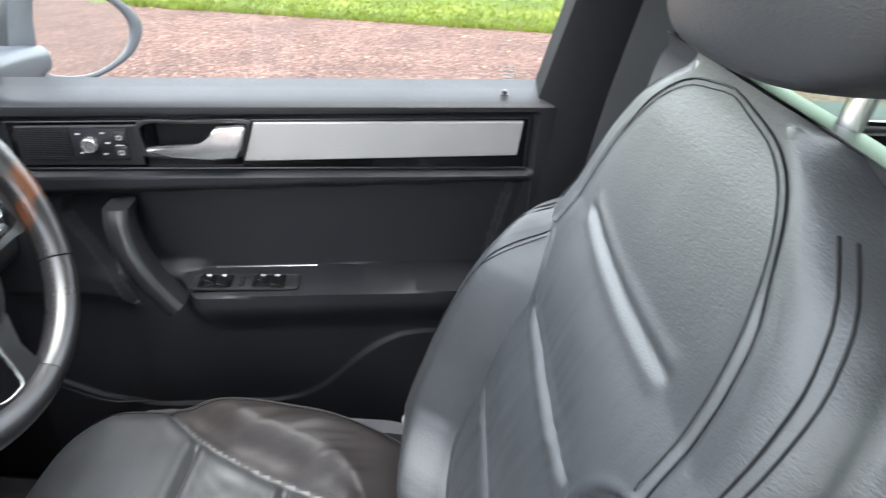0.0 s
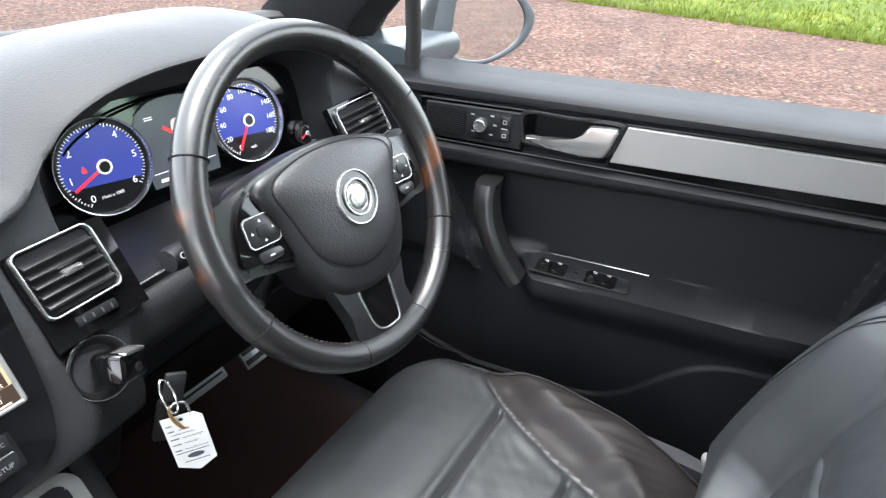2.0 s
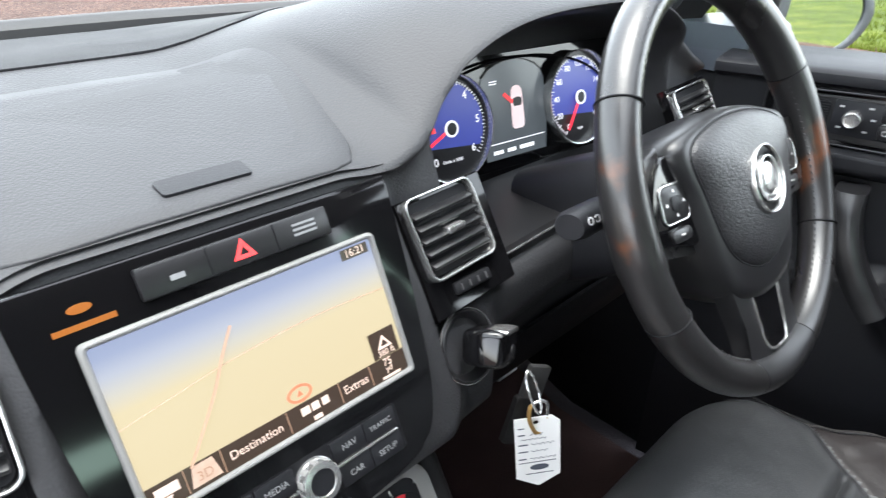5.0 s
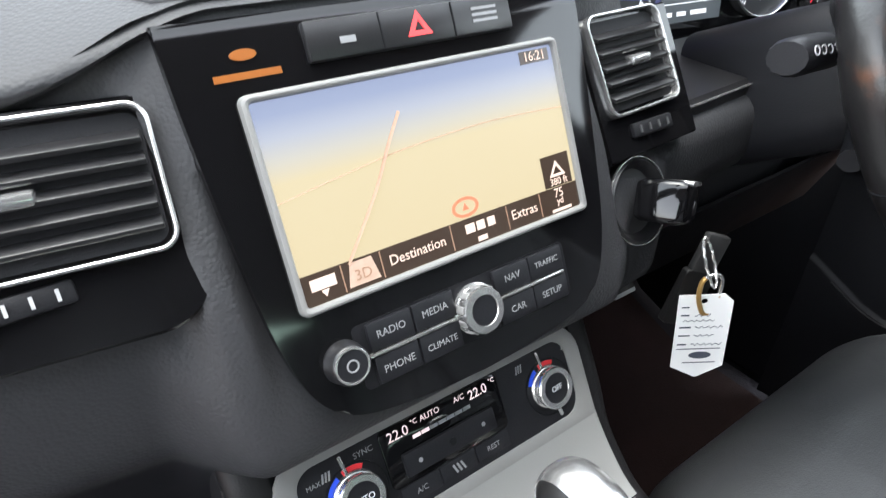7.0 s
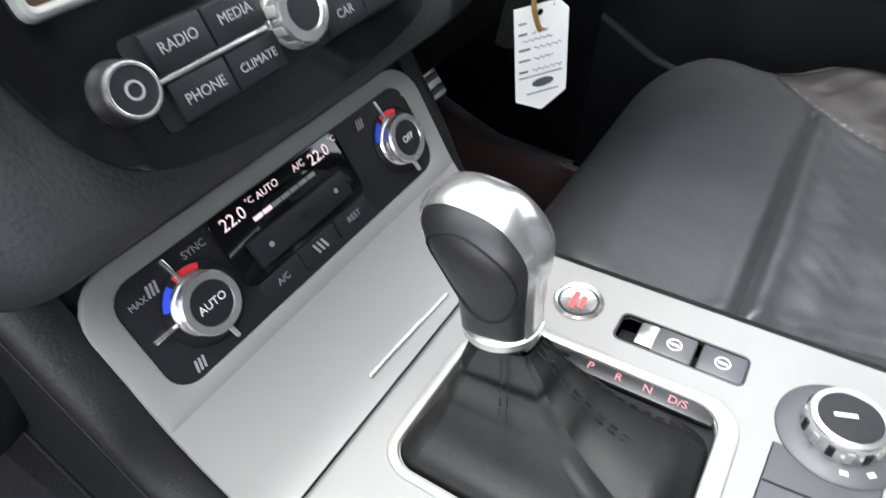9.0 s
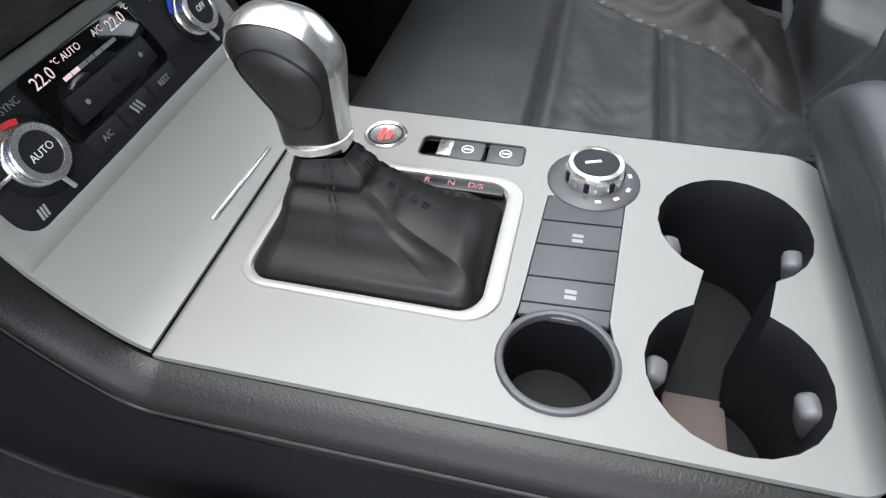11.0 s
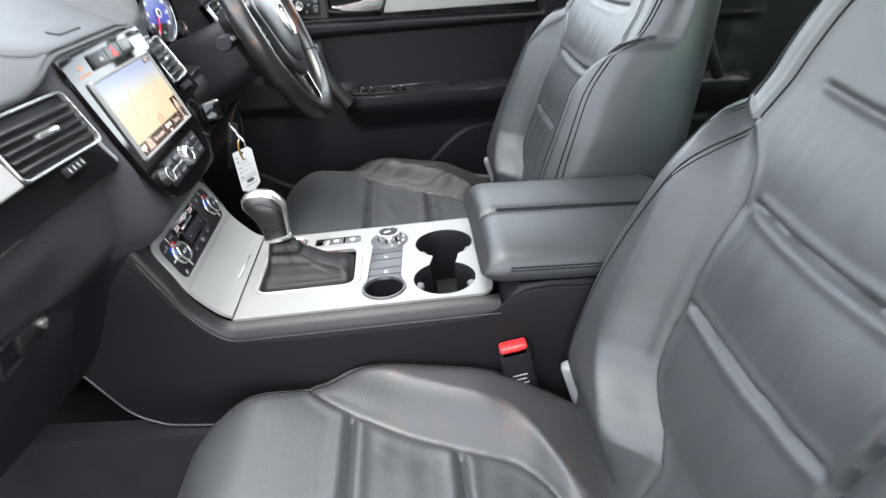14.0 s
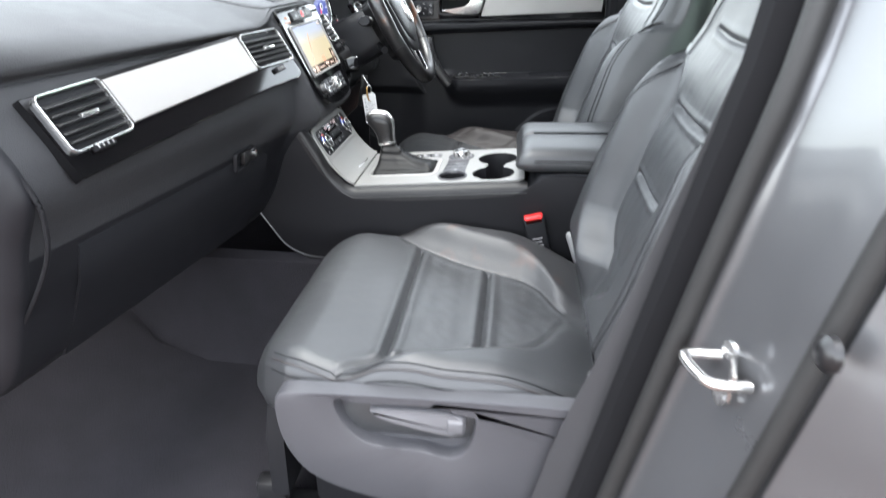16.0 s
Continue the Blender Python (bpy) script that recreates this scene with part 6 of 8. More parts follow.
def build_infotainment():
    up = lambda x, y, z=0.0: SM @ pose(x, y, z + 0.006)
    # screen: frame and face, in the panel's own plane
    sy, sw, sh = 0.0152, 0.183, 0.1005
    bm = fresh()
    ring_prism(bm, rr(sw, sh, 0.004), rr(sw - 0.0075, sh - 0.0075, 0.002), 0.0062, up(0, sy, -0.0015), 0.0022)
    scr = part("screen_frame", bm, ALU_PLATE, stack, "silver screen frame")
    bm = fresh()
    box(bm, (sw - 0.0068, sh - 0.0068, 0.002), up(0, sy, 0.0006))
    part("screen_face", bm, SCREEN_MAP, scr, "lit navigation map screen")
    w, h = sw - 0.0078, sh - 0.0078
    S = lambda x, y, z=0.0018: up(0, sy, 0) @ pose((x - 0.5) * w, (0.5 - y) * h, z)

    def bar(x0, y0, x1, y1, mat, name, z=0.0018):
        b = fresh()
        box(b, ((x1 - x0) * w, (y1 - y0) * h, 0.0003), S((x0 + x1) / 2, (y0 + y1) / 2, z))
        return part(name, b, mat, scr)
    bar(0.0, 0.842, 1.0, 1.0, SCREEN_BAR, "menu_bar")
    for x in (0.115, 0.235, 0.475, 0.69, 0.83):
        bar(x - 0.0015, 0.848, x + 0.0015, 0.99, MAP_INK, "menu_divider", 0.0021)
    lettering("menu_word", "Destination", 0.0072, S(0.355, 0.918, 0.0022), SCREEN_TEXT, scr)
    lettering("menu_word", "Extras", 0.0076, S(0.76, 0.918, 0.0022), SCREEN_TEXT, scr)
    lettering("menu_word", "75", 0.0072, S(0.915, 0.880, 0.0022), SCREEN_TEXT, scr)
    lettering("menu_word", "yd", 0.0055, S(0.915, 0.930, 0.0022), SCREEN_TEXT, scr)
    lettering("menu_word", "3D", 0.0075, S(0.175, 0.928, 0.0024), MAP_INK, scr)
    b = fresh()
    prism(b, [(-0.0085, -0.0055), (0.0085, -0.0055), (0.0058, 0.0060), (-0.0058, 0.0060)], 0.0003, S(0.175, 0.918, 0.0020))
    part("map_button", b, MAP_KEY, scr)
    bar(0.022, 0.872, 0.095, 0.930, SCREEN_TEXT, "arrow_button", 0.0021)
    b = fresh()
    prism(b, [(-0.002, 0.0014), (0.002, 0.0014), (0, -0.0018)][::-1], 0.0003, S(0.0585, 0.952, 0.0021))
    part("arrow_mark", b, SCREEN_TEXT, scr)
    bar(0.528, 0.874, 0.562, 0.926, SCREEN_TEXT, "station_bar", 0.0021)
    bar(0.570, 0.874, 0.600, 0.926, SCREEN_TEXT, "station_bar", 0.0021)
    bar(0.612, 0.874, 0.640, 0.926, SCREEN_TEXT, "station_bar", 0.0021)
    bar(0.565, 0.962, 0.60, 0.990, SCREEN_TEXT, "mute_symbol", 0.0021)
    bar(0.875, 0.975, 0.96, 0.992, SCREEN_TEXT, "scale_bar", 0.0021)
    bar(0.865, 0.012, 0.985, 0.085, SCREEN_BAR, "clock_box")
    lettering("clock", "16:21", 0.0072, S(0.925, 0.048, 0.0022), SCREEN_TEXT, scr)
    bar(0.865, 0.645, 0.985, 0.838, SCREEN_BAR, "height_box")
    lettering("height_word", "380 ft", 0.0058, S(0.925, 0.81, 0.0022), SCREEN_TEXT, scr)
    b = fresh()
    ring_prism(b, [(-0.006, -0.004), (0.006, -0.004), (0, 0.005)], [(-0.0035, -0.0025), (0.0035, -0.0025), (0, 0.0022)], 0.0003, S(0.925, 0.735, 0.0020))
    part("height_symbol", b, SCREEN_TEXT, scr)
    # roads
    for pts, r, mat in (([(0.14, 0.86), (0.27, 0.55), (0.345, 0.33), (0.40, 0.18)], 0.0015, MAP_INK), ([(0.14, 0.86), (0.27, 0.55), (0.345, 0.33), (0.40, 0.18)], 0.0007, MAP_ROAD),
                        ([(0.0, 0.475), (0.2, 0.42), (0.4, 0.375), (0.7, 0.35), (1.0, 0.375)], 0.0006, MAP_INK)):
        b = fresh()
        tube(b, [S(x, y, 0.0016 if mat == MAP_INK else 0.0019).translation for x, y in [tuple(q) for q in spline(pts, 6)]], r, 6, flat=0.4)
        part("map_road", b, mat, scr)
    b = fresh()
    ring_prism(b, [(x, y * 0.62) for x, y in circle(0.0085, 28)], [(x, y * 0.55) for x, y in circle(0.0068, 28)], 0.0003, S(0.545, 0.775, 0.0019))
    prism(b, [(-0.002, -0.0015), (0.002, -0.0015), (0, 0.002)], 0.0003, S(0.545, 0.775, 0.0019))
    part("position_mark", b, MAP_RED, scr)
    # key row with the hazard switch
    bm = fresh()
    box(bm, (0.118, 0.018, 0.006), up(0.004, 0.0825, 0.001), 0.0015)
    hz = part("hazard_panel", bm, SATIN, stack, "black switch row")
    for x in (-0.017, 0.025):
        bm = fresh()
        box(bm, (0.0006, 0.0165, 0.0006), up(x, 0.0825, 0.0042))
        part("row_gap", bm, PLASTIC_DARK, hz)
    bm = fresh()
    ring_prism(bm, [(-0.0072, -0.005), (0.0072, -0.005), (0, 0.0068)], [(-0.003, -0.0027), (0.003, -0.0027), (0, 0.0022)], 0.0006, up(0.004, 0.0825, 0.0038))
    part("hazard_triangle", bm, LIT_RED, hz, "red hazard triangle")
    bm = fresh()
    box(bm, (0.008, 0.003, 0.0004), up(-0.035, 0.081, 0.0042))
    part("parking_mark", bm, KEY_TEXT, hz)
    for k in range(3):
        bm = fresh()
        box(bm, (0.016, 0.0014, 0.0004), up(0.045, 0.0860 - 0.003 * k, 0.0042))
        part("passenger_light_text", bm, KEY_TEXT, hz)
    # thin bar that glows dim orange, just below the warning lamp
    bm = fresh()
    box(bm, (0.030, 0.003, 0.0006), up(-0.083, 0.0735, 0.0))
    part("orange_glow_bar", bm, ORANGE_LIT, stack)
    bm = fresh()
    prism(bm, [(x, y * 0.4) for x, y in circle(0.006, 16)], 0.0006, up(-0.083, 0.082, 0.0))
    part("warning_lamp", bm, ORANGE_LIT, stack, "orange warning lamp")
    # keys below the screen
    ky = -0.0640
    rowy = {0: ky + 0.0082, 1: ky - 0.0088}
    words = [("RADIO", -0.0525, 0), ("MEDIA", -0.0265, 0), ("PHONE", -0.0525, 1), ("CLIMATE", -0.0265, 1), ("NAV", 0.0255, 0), ("TRAFFIC", 0.0510, 0), ("CAR", 0.0255, 1), ("SETUP", 0.0510, 1)]
    bm = fresh()
    prism(bm, rr(0.139, 0.033, 0.003), 0.001, up(-0.001, ky - 0.0003, -0.0004))
    tray = part("key_tray", bm, PLASTIC_DARK, stack)
    for word, x, r in words:
        bm = fresh()
        box(bm, (0.0252, 0.0142, 0.004), up(x + 0.0015, rowy[r], 0.0008), 0.0009)
        k = part("key", bm, PLASTIC, tray)
        lettering("key_word", word, 0.0054 if len(word) < 6 else 0.0047, up(x + 0.0015, rowy[r] + (0.0005 if r == 0 else -0.0005), 0.0030), KEY_TEXT, k)
    for x0, x1 in ((-0.0655, -0.015), (0.0145, 0.0640)):
        bm = fresh()
        box(bm, (x1 - x0, 0.0018, 0.003), up((x0 + x1) / 2, ky - 0.0003, 0.0020), 0.0006)
        part("chrome_bar", bm, CHROME, tray, "chrome bar")
    # rotary knobs
    bm = fresh()
    lathe(bm, [(0.0140, 0.0), (0.0140, 0.0015), (0.0126, 0.002), (0.0128, 0.0085), (0.0122, 0.0102), (0.0086, 0.0106), (0.0080, 0.0094)], up(0.000, ky, 0.0), 40)
    knob = part("menu_knob", bm, CHROME, stack, "chrome menu knob")
    bm = fresh()
    lathe(bm, [(0.0081, 0.009), (0.0080, 0.0098), (0.004, 0.0099), (0.0005, 0.0099)], up(0.000, ky, 0.0), 32)
    part("knob_cap", bm, PLASTIC, knob)
    for i in range(10):
        a = 2 * math.pi * i / 10
        bm = fresh()
        box(bm, (0.004, 0.0014, 0.006), up(0.000, ky, 0.0055) @ Matrix.Rotation(a, 4, "Z") @ pose(0, 0.0126, 0), 0.0006)
        part("grip", bm, ALU_PLATE, knob)
    bm = fresh()
    lathe(bm, [(0.0108, 0.0), (0.0106, 0.002), (0.0098, 0.003), (0.0098, 0.008), (0.0093, 0.0092), (0.0086, 0.0096)], up(-0.0775, ky + 0.002, 0.0), 36)
    vol = part("volume_knob", bm, SATIN, stack, "black volume knob")
    bm = fresh()
    ring_prism(bm, circle(0.0090, 32), circle(0.0077, 32), 0.0012, up(-0.0775, ky + 0.002, 0.0091), 0.0004)
    part("volume_ring", bm, CHROME, vol)
    bm = fresh()
    prism(bm, circle(0.0079, 28), 0.0006, up(-0.0775, ky + 0.002, 0.0092))
    part("volume_cap", bm, PLASTIC, vol)
    bm = fresh()
    ring_prism(bm, circle(0.0032, 16), circle(0.0024, 16), 0.0003, up(-0.0775, ky + 0.002, 0.0099))
    part("power_mark", bm, KEY_TEXT, vol)


build_infotainment()

# ---------------------------------------------------------------- centre console
console = thing("centre_console", "silver and black centre console between the front seats", "centre console", (0, 0.35, 0.66))
HV_N = Vector((0, -0.86, 0.51)).normalized()
LINE = [(0.6335, 0.9405), (0.6215, 0.9200), (0.609, 0.8990), (0.599, 0.8822), (0.591, 0.8685), (0.578, 0.8525), (0.566, 0.8405), (0.554, 0.8305), (0.540, 0.8240), (0.525, 0.8240), (0.487, 0.827), (0.40, 0.834), (0.30, 0.842), (0.196, 0.8503)]
CON_X, CON_W = -0.0065, 0.1135


def top_z(y):
    return 0.827 + (0.487 - y) * 0.08


def side_line():
    return [tuple(q) for q in spline(LINE, 8)]


def console_top(x, y, up=0.0):
    n = Vector((0, 0.08, 1)).normalized()
    return frame_at(Vector((x, y, top_z(y))) + n * up, (1, 0, 0), n)


def flat_with_holes(outline, holes, depth, m):
    """A plate with openings, extruded down."""
    bm = fresh()
    edges = []
    for loop in [outline] + holes:
        vs_ = [bm.verts.new((x, y, 0)) for x, y in loop]
        edges += [bm.edges.new((vs_[i], vs_[(i + 1) % len(vs_)])) for i in range(len(vs_))]
    bmesh.ops.triangle_fill(bm, use_beauty=True, use_dissolve=False, edges=edges)
    ret = bmesh.ops.extrude_face_region(bm, geom=bm.faces[:])
    bmesh.ops.translate(bm, vec=(0, 0, -depth), verts=[v for v in ret["geom"] if isinstance(v, bmesh.types.BMVert)])
    bm.transform(m)
    return bm


def cup_outline(grow=0.0):
    """Two round cups joined by a waist, in plate coordinates (x across, y ahead)."""
    pts = []
    r = 0.0425 + grow
    a0 = math.asin((0.0185 + grow * 0.5) / r)
    for cx_, cy_, s in ((-0.070, 0.2630, 0), (0.0315, 0.2570, 1)):
        for i in range(21):
            t = i / 20
            a = lerp(a0, 2 * math.pi - a0, t) if s == 0 else lerp(math.pi + a0, 3 * math.pi - a0, t)
            pts.append((cx_ + r * math.cos(a), cy_ + r * math.sin(a)))
    return pts


TRAY = (-0.081, 0.346)
DIAL = (0.057, 0.339)


def build_console():
    line = side_line()
    # body under the silver, with a soft rounded shoulder
    bm = fresh()
    rings = []
    for y, z in [(0.6450, 0.9600)] + line:
        w = CON_W
        z += 0.0075 * ss(0.580, 0.606, y)
        half = [(w + 0.0190, 0.66), (w + 0.0195, z - 0.045), (w + 0.0195, z - 0.024), (w + 0.0185, z - 0.0150), (w + 0.0160, z - 0.0095), (w + 0.0115, z - 0.0050), (w + 0.0060, z - 0.0022), (w + 0.0010, z - 0.0010), (w - 0.0022, z - 0.003), (w - 0.0028, z - 0.105)]
        rings.append([(CON_X - x, y, q) for x, q in half] + [(CON_X + x, y, q) for x, q in half[::-1]])
    loft(bm, rings, cap=True)
    part("console_edge", bm, RIM_LEATHER, console, "grained black console edge")
    for sx in (-1, 1):
        bm = fresh()
        tube(bm, [(CON_X + sx * (CON_W + 0.0196), y, z - 0.0185) for y, z in line], 0.0009, 6)
        part("edge_seam", bm, SATIN, console, "thin seam line")
    # climate panel and lid in silver, then the flat plate with its openings
    def line_z(y):
        return curve_at(sorted(line), y)

    def strip(lo, hi, w, name, label):
        b = fresh()
        ys_ = [lerp(lo, hi, k / 16) for k in range(17)]
        sheet(b, [[(CON_X + lerp(-w, w, i / 20), y, line_z(y) + 0.0020) for i in range(21)] for y in ys_], -0.004)
        return part(name, b, ALU_PLATE, console, label)
    lid = strip(0.5409, 0.5905, CON_W, "storage_lid", "silver storage lid")
    shift = rr(0.104, 0.131, 0.016, 6, -0.0105, 0.4535)
    start_hole = circle(0.0145, 24, 0.0775, 0.480)
    sw_hole = rr(0.0215, 0.070, 0.005, 4, 0.0725, 0.419)
    ash_hole = [(TRAY[0] + 0.0300 * math.cos(radians(a)), TRAY[1] + 0.0300 * math.sin(radians(a))) for a in range(58, 303, 14)]
    strip_ash = [(0.041, 0.3180), (0.038, 0.3645), (-0.052, 0.3690)] + ash_hole + [(-0.052, 0.3225)]
    out = [(CON_X - CON_W, 0.5405), (CON_X + CON_W, 0.5405)] + [q for q in rr(2 * CON_W, 0.3395, 0.022, 8, CON_X, 0.37025) if q[1] < 0.36]
    out = sorted(out, key=lambda q: math.atan2(q[1] - 0.38, q[0]))
    plate = flat_with_holes([(x, y - 0.487) for x, y in out], [[(x, y - 0.487) for x, y in h] for h in (shift, start_hole, sw_hole, strip_ash, cup_outline())], 0.004, console_top(0, 0.487, 0.0022))
    part("silver_plate", plate, ALU_PLATE, console, "satin silver console plate")
    bm = fresh()
    box(bm, (0.072, 0.0022, 0.0030), frame_at((0.002, 0.5490, line_z(0.5490) + 0.0062), (1, -0.04, 0), (0, -0.5, 0.85)), 0.0004)
    part("lid_line", bm, CHROME, lid, "chrome pull line")
    # cups
    bm = fresh()
    rings = []
    for g, d in ((0.0, 0.002), (-0.002, -0.003), (-0.003, -0.02), (-0.004, -0.085)):
        rings.append([console_top(0, 0.487) @ Vector((x, y - 0.487, d)) for x, y in cup_outline(g)])
    loft(bm, rings, cap=False)
    part("cup_holder", bm, PLASTIC_DARK, console, "deep black twin cup holder")
    bm = fresh()
    prism(bm, [(x, y - 0.487) for x, y in cup_outline(-0.003)], 0.003, console_top(0, 0.487, -0.088))
    part("cup_floor", bm, PLASTIC_DARK, console)
    bm = fresh()
    box(bm, (0.070, 0.036, 0.003), console_top(-0.066, 0.262, -0.0825), 0.001)
    part("cup_mat", bm, material("brown_cup_mat", (0.11, 0.085, 0.08), 0.7, mottle=0.15), console, "brown cup mat")
    # cup grips in a paler grey that stands for the highlights on them
    for x, y, a in ((-0.066, 0.3005, -8), (-0.072, 0.2255, 8), (0.022, 0.2925, 8), (0.024, 0.2205, -8)):
        bm = fresh()
        box(bm, (0.015, 0.011, 0.026), console_top(x, y, -0.020) @ pose(0, 0, 0, 18 if y > 0.26 else -18, 0, a), 0.004, 3)
        part("cup_grip", bm, LEVER_GREY, console, "cup grip, its grey paled to carry the highlight")
    # ashtray tub and button strip
    bm = fresh()
    ring_prism(bm, circle(0.0300, 36), circle(0.0262, 36), 0.005, console_top(*TRAY, 0.0), 0.0015)
    ash_ = part("ashtray_ring", bm, GREY_TRIM, console, "round open tray")
    bm = fresh()
    loft(bm, [[console_top(*TRAY, h).translation + Vector((x, y, 0)) for x, y in circle(r, 32)] for r, h in ((0.0272, 0.003), (0.0262, -0.02), (0.0255, -0.045), (0.012, -0.046), (0.001, -0.046))], cap=False)
    part("tray_bowl", bm, PLASTIC_DARK, ash_)
    bm = fresh()
    prism(bm, [(-0.0560, 0.3229 - 0.487), (0.0408, 0.3184 - 0.487), (0.0378, 0.3641 - 0.487), (-0.0560, 0.3686 - 0.487)], 0.003, console_top(0, 0.487, -0.0005), 0.0006)
    strip_ = part("switch_strip", bm, GREY_TRIM, console, "grey switch strip")
    for x in (0.0165, -0.0035, -0.0285, -0.0470):
        bm = fresh()
        box(bm, (0.0008, 0.0455, 0.0006), console_top(x, 0.3435 - 0.05 * x, 0.0027) @ pose(0, 0, 0, 0, 0, 3))
        part("strip_gap", bm, PLASTIC_DARK, strip_)
    for x in (0.0035, -0.0390):
        for k in range(2):
            bm = fresh()
            box(bm, (0.0026, 0.0062, 0.0003), console_top(x + 0.002 - 0.004 * k, 0.344, 0.0027))
            part("off_mark", bm, KEY_TEXT, strip_)
    bm = fresh()
    lathe(bm, [(0.0285, -0.004), (0.0285, 0.003), (0.0272, 0.004), (0.017, 0.005)], console_top(*DIAL, 0.0), 40)
    dl = part("mode_dial", bm, GREY_TRIM, console, "chrome drive mode dial")
    bm = fresh()
    lathe(bm, [(0.0175, 0.003), (0.0180, 0.005), (0.0172, 0.0150), (0.0165, 0.0165), (0.0140, 0.0170), (0.0135, 0.0158)], console_top(*DIAL, 0.0), 40)
    part("dial_knob", bm, CHROME, dl, "chrome knob")
    bm = fresh()
    lathe(bm, [(0.0136, 0.015), (0.0134, 0.0164), (0.004, 0.0168), (0.0005, 0.0168)], console_top(*DIAL, 0.0), 32)
    part("dial_cap", bm, PLASTIC, dl)
    bm = fresh()
    box(bm, (0.002, 0.010, 0.0004), console_top(DIAL[0], DIAL[1] + 0.002, 0.0170) @ pose(0, 0, 0, 0, 0, 20))
    part("dial_mark", bm, WHITE, dl)
    for i in range(14):
        a = 2 * math.pi * i / 14
        bm = fresh()
        box(bm, (0.0034, 0.0016, 0.007), console_top(*DIAL, 0.0095) @ Matrix.Rotation(a, 4, "Z") @ pose(0, 0.0175, 0), 0.0006)
        part("grip", bm, PLASTIC_DARK if i % 2 else ALU_PLATE, dl)
    for a in (100, 130, 160, 195):
        bm = fresh()
        box(bm, (0.0035, 0.0022, 0.0003), console_top(*DIAL, 0.0047) @ Matrix.Rotation(radians(a), 4, "Z") @ pose(0, 0.0225, 0))
        part("dial_symbol", bm, WHITE, dl)
    # start button, parking brake switch
    bm = fresh()
    lathe(bm, [(0.0150, -0.003), (0.0150, 0.0035), (0.0138, 0.0045), (0.0122, 0.0035)], console_top(0.0775, 0.480, 0.0), 36)
    sb = part("start_button", bm, CHROME, console, "start button with red lit word")
    bm = fresh()
    lathe(bm, [(0.0123, 0.001), (0.0122, 0.0036), (0.004, 0.0030), (0.0005, 0.0030)], console_top(0.0775, 0.480, 0.0), 32)
    part("button_cap", bm, SATIN, sb)
    for k, wd in enumerate((0.013, 0.009)):
        bm = fresh()
        box(bm, (wd, 0.0032, 0.0003), console_top(0.0775, 0.4825 - 0.005 * k, 0.0036))
        part("lit_word_bar", bm, LIT_RED, sb)
    bm = fresh()
    m = console_top(0.0725, 0.419, 0.0)
    ring_prism(bm, rr(0.0225, 0.071, 0.005), rr(0.0198, 0.068, 0.004), 0.0026, m, 0.0006)
    pb = part("brake_switch_frame", bm, SATIN, console, "parking brake switch")
    bm = fresh()
    box(bm, (0.0205, 0.069, 0.002), m @ pose(0, 0, -0.013))
    part("switch_well", bm, PLASTIC_DARK, pb)
    bm = fresh()
    box(bm, (0.0192, 0.0240, 0.012), m @ pose(0, -0.0225, -0.0035), 0.0015)
    box(bm, (0.0192, 0.0220, 0.012), m @ pose(0, 0.0030, -0.0035), 0.0015)
    part("hold_switch", bm, GREY_TRIM, pb)
    bm = fresh()
    prism(bm, [(-0.0088, -0.004), (0.0088, -0.004), (0.0088, 0.0065), (-0.0088, 0.0065)], 0.009, m @ pose(0, 0.017, -0.006), 0.002)
    part("pull_tab", bm, CHROME, pb, "chrome pull tab")
    for y in (0.003, -0.0225):
        bm = fresh()
        ring_prism(bm, circle(0.0042, 16), circle(0.0034, 16), 0.0003, m @ pose(0, y, 0.0026))
        box(bm, (0.0014, 0.005, 0.0003), m @ pose(0, y, 0.0027))
        part("switch_symbol", bm, WHITE, pb)
    # side panel with its raised edge line, rear box
    for s in (-1, 1):
        bm = fresh()
        outline = [(0.735, 0.765), (0.715, 0.735), (0.690, 0.700), (0.660, 0.680), (0.61, 0.670), (0.40, 0.664), (-0.25, 0.664), (-0.25, 0.862), (0.135, 0.868), (0.168, 0.862), (0.195, 0.842), (0.222, 0.822), (0.29, 0.816), (0.45, 0.803), (0.535, 0.799), (0.57, 0.815), (0.607, 0.862), (0.632, 0.905), (0.66, 0.955), (0.95, 0.955), (0.98, 0.80), (0.77, 0.775)]
        prism(bm, outline if s > 0 else [(-y, z) for y, z in outline], 0.006, frame_at((CON_X + s * 0.1275, 0, 0), (0, s, 0), (s, 0, 0)), 0.003)
        part("side_panel", bm, PLASTIC_DARK, console, "black console side panel")
        bm = fresh()
        tube(bm, [(CON_X + s * 0.134, y, z) for y, z in [tuple(q) for q in spline([(0.735, 0.765), (0.715, 0.735), (0.690, 0.700), (0.660, 0.680), (0.61, 0.670), (0.40, 0.664), (0.0, 0.664)], 6)]], 0.0022, 6)
        part("edge_line", bm, SATIN, console)
    bm = fresh()
    rings = []
    for y, z in ((0.194, 0.838), (0.172, 0.866), (0.13, 0.870), (-0.05, 0.872), (-0.25, 0.86)):
        rings.append([(CON_X + q, y, h) for q, h in ((-0.128, 0.66), (-0.128, z - 0.01), (-0.120, z), (0.120, z), (0.128, z - 0.01), (0.128, 0.66))])
    loft(bm, rings)
    part("rear_box", bm, PLASTIC, console)


build_console()


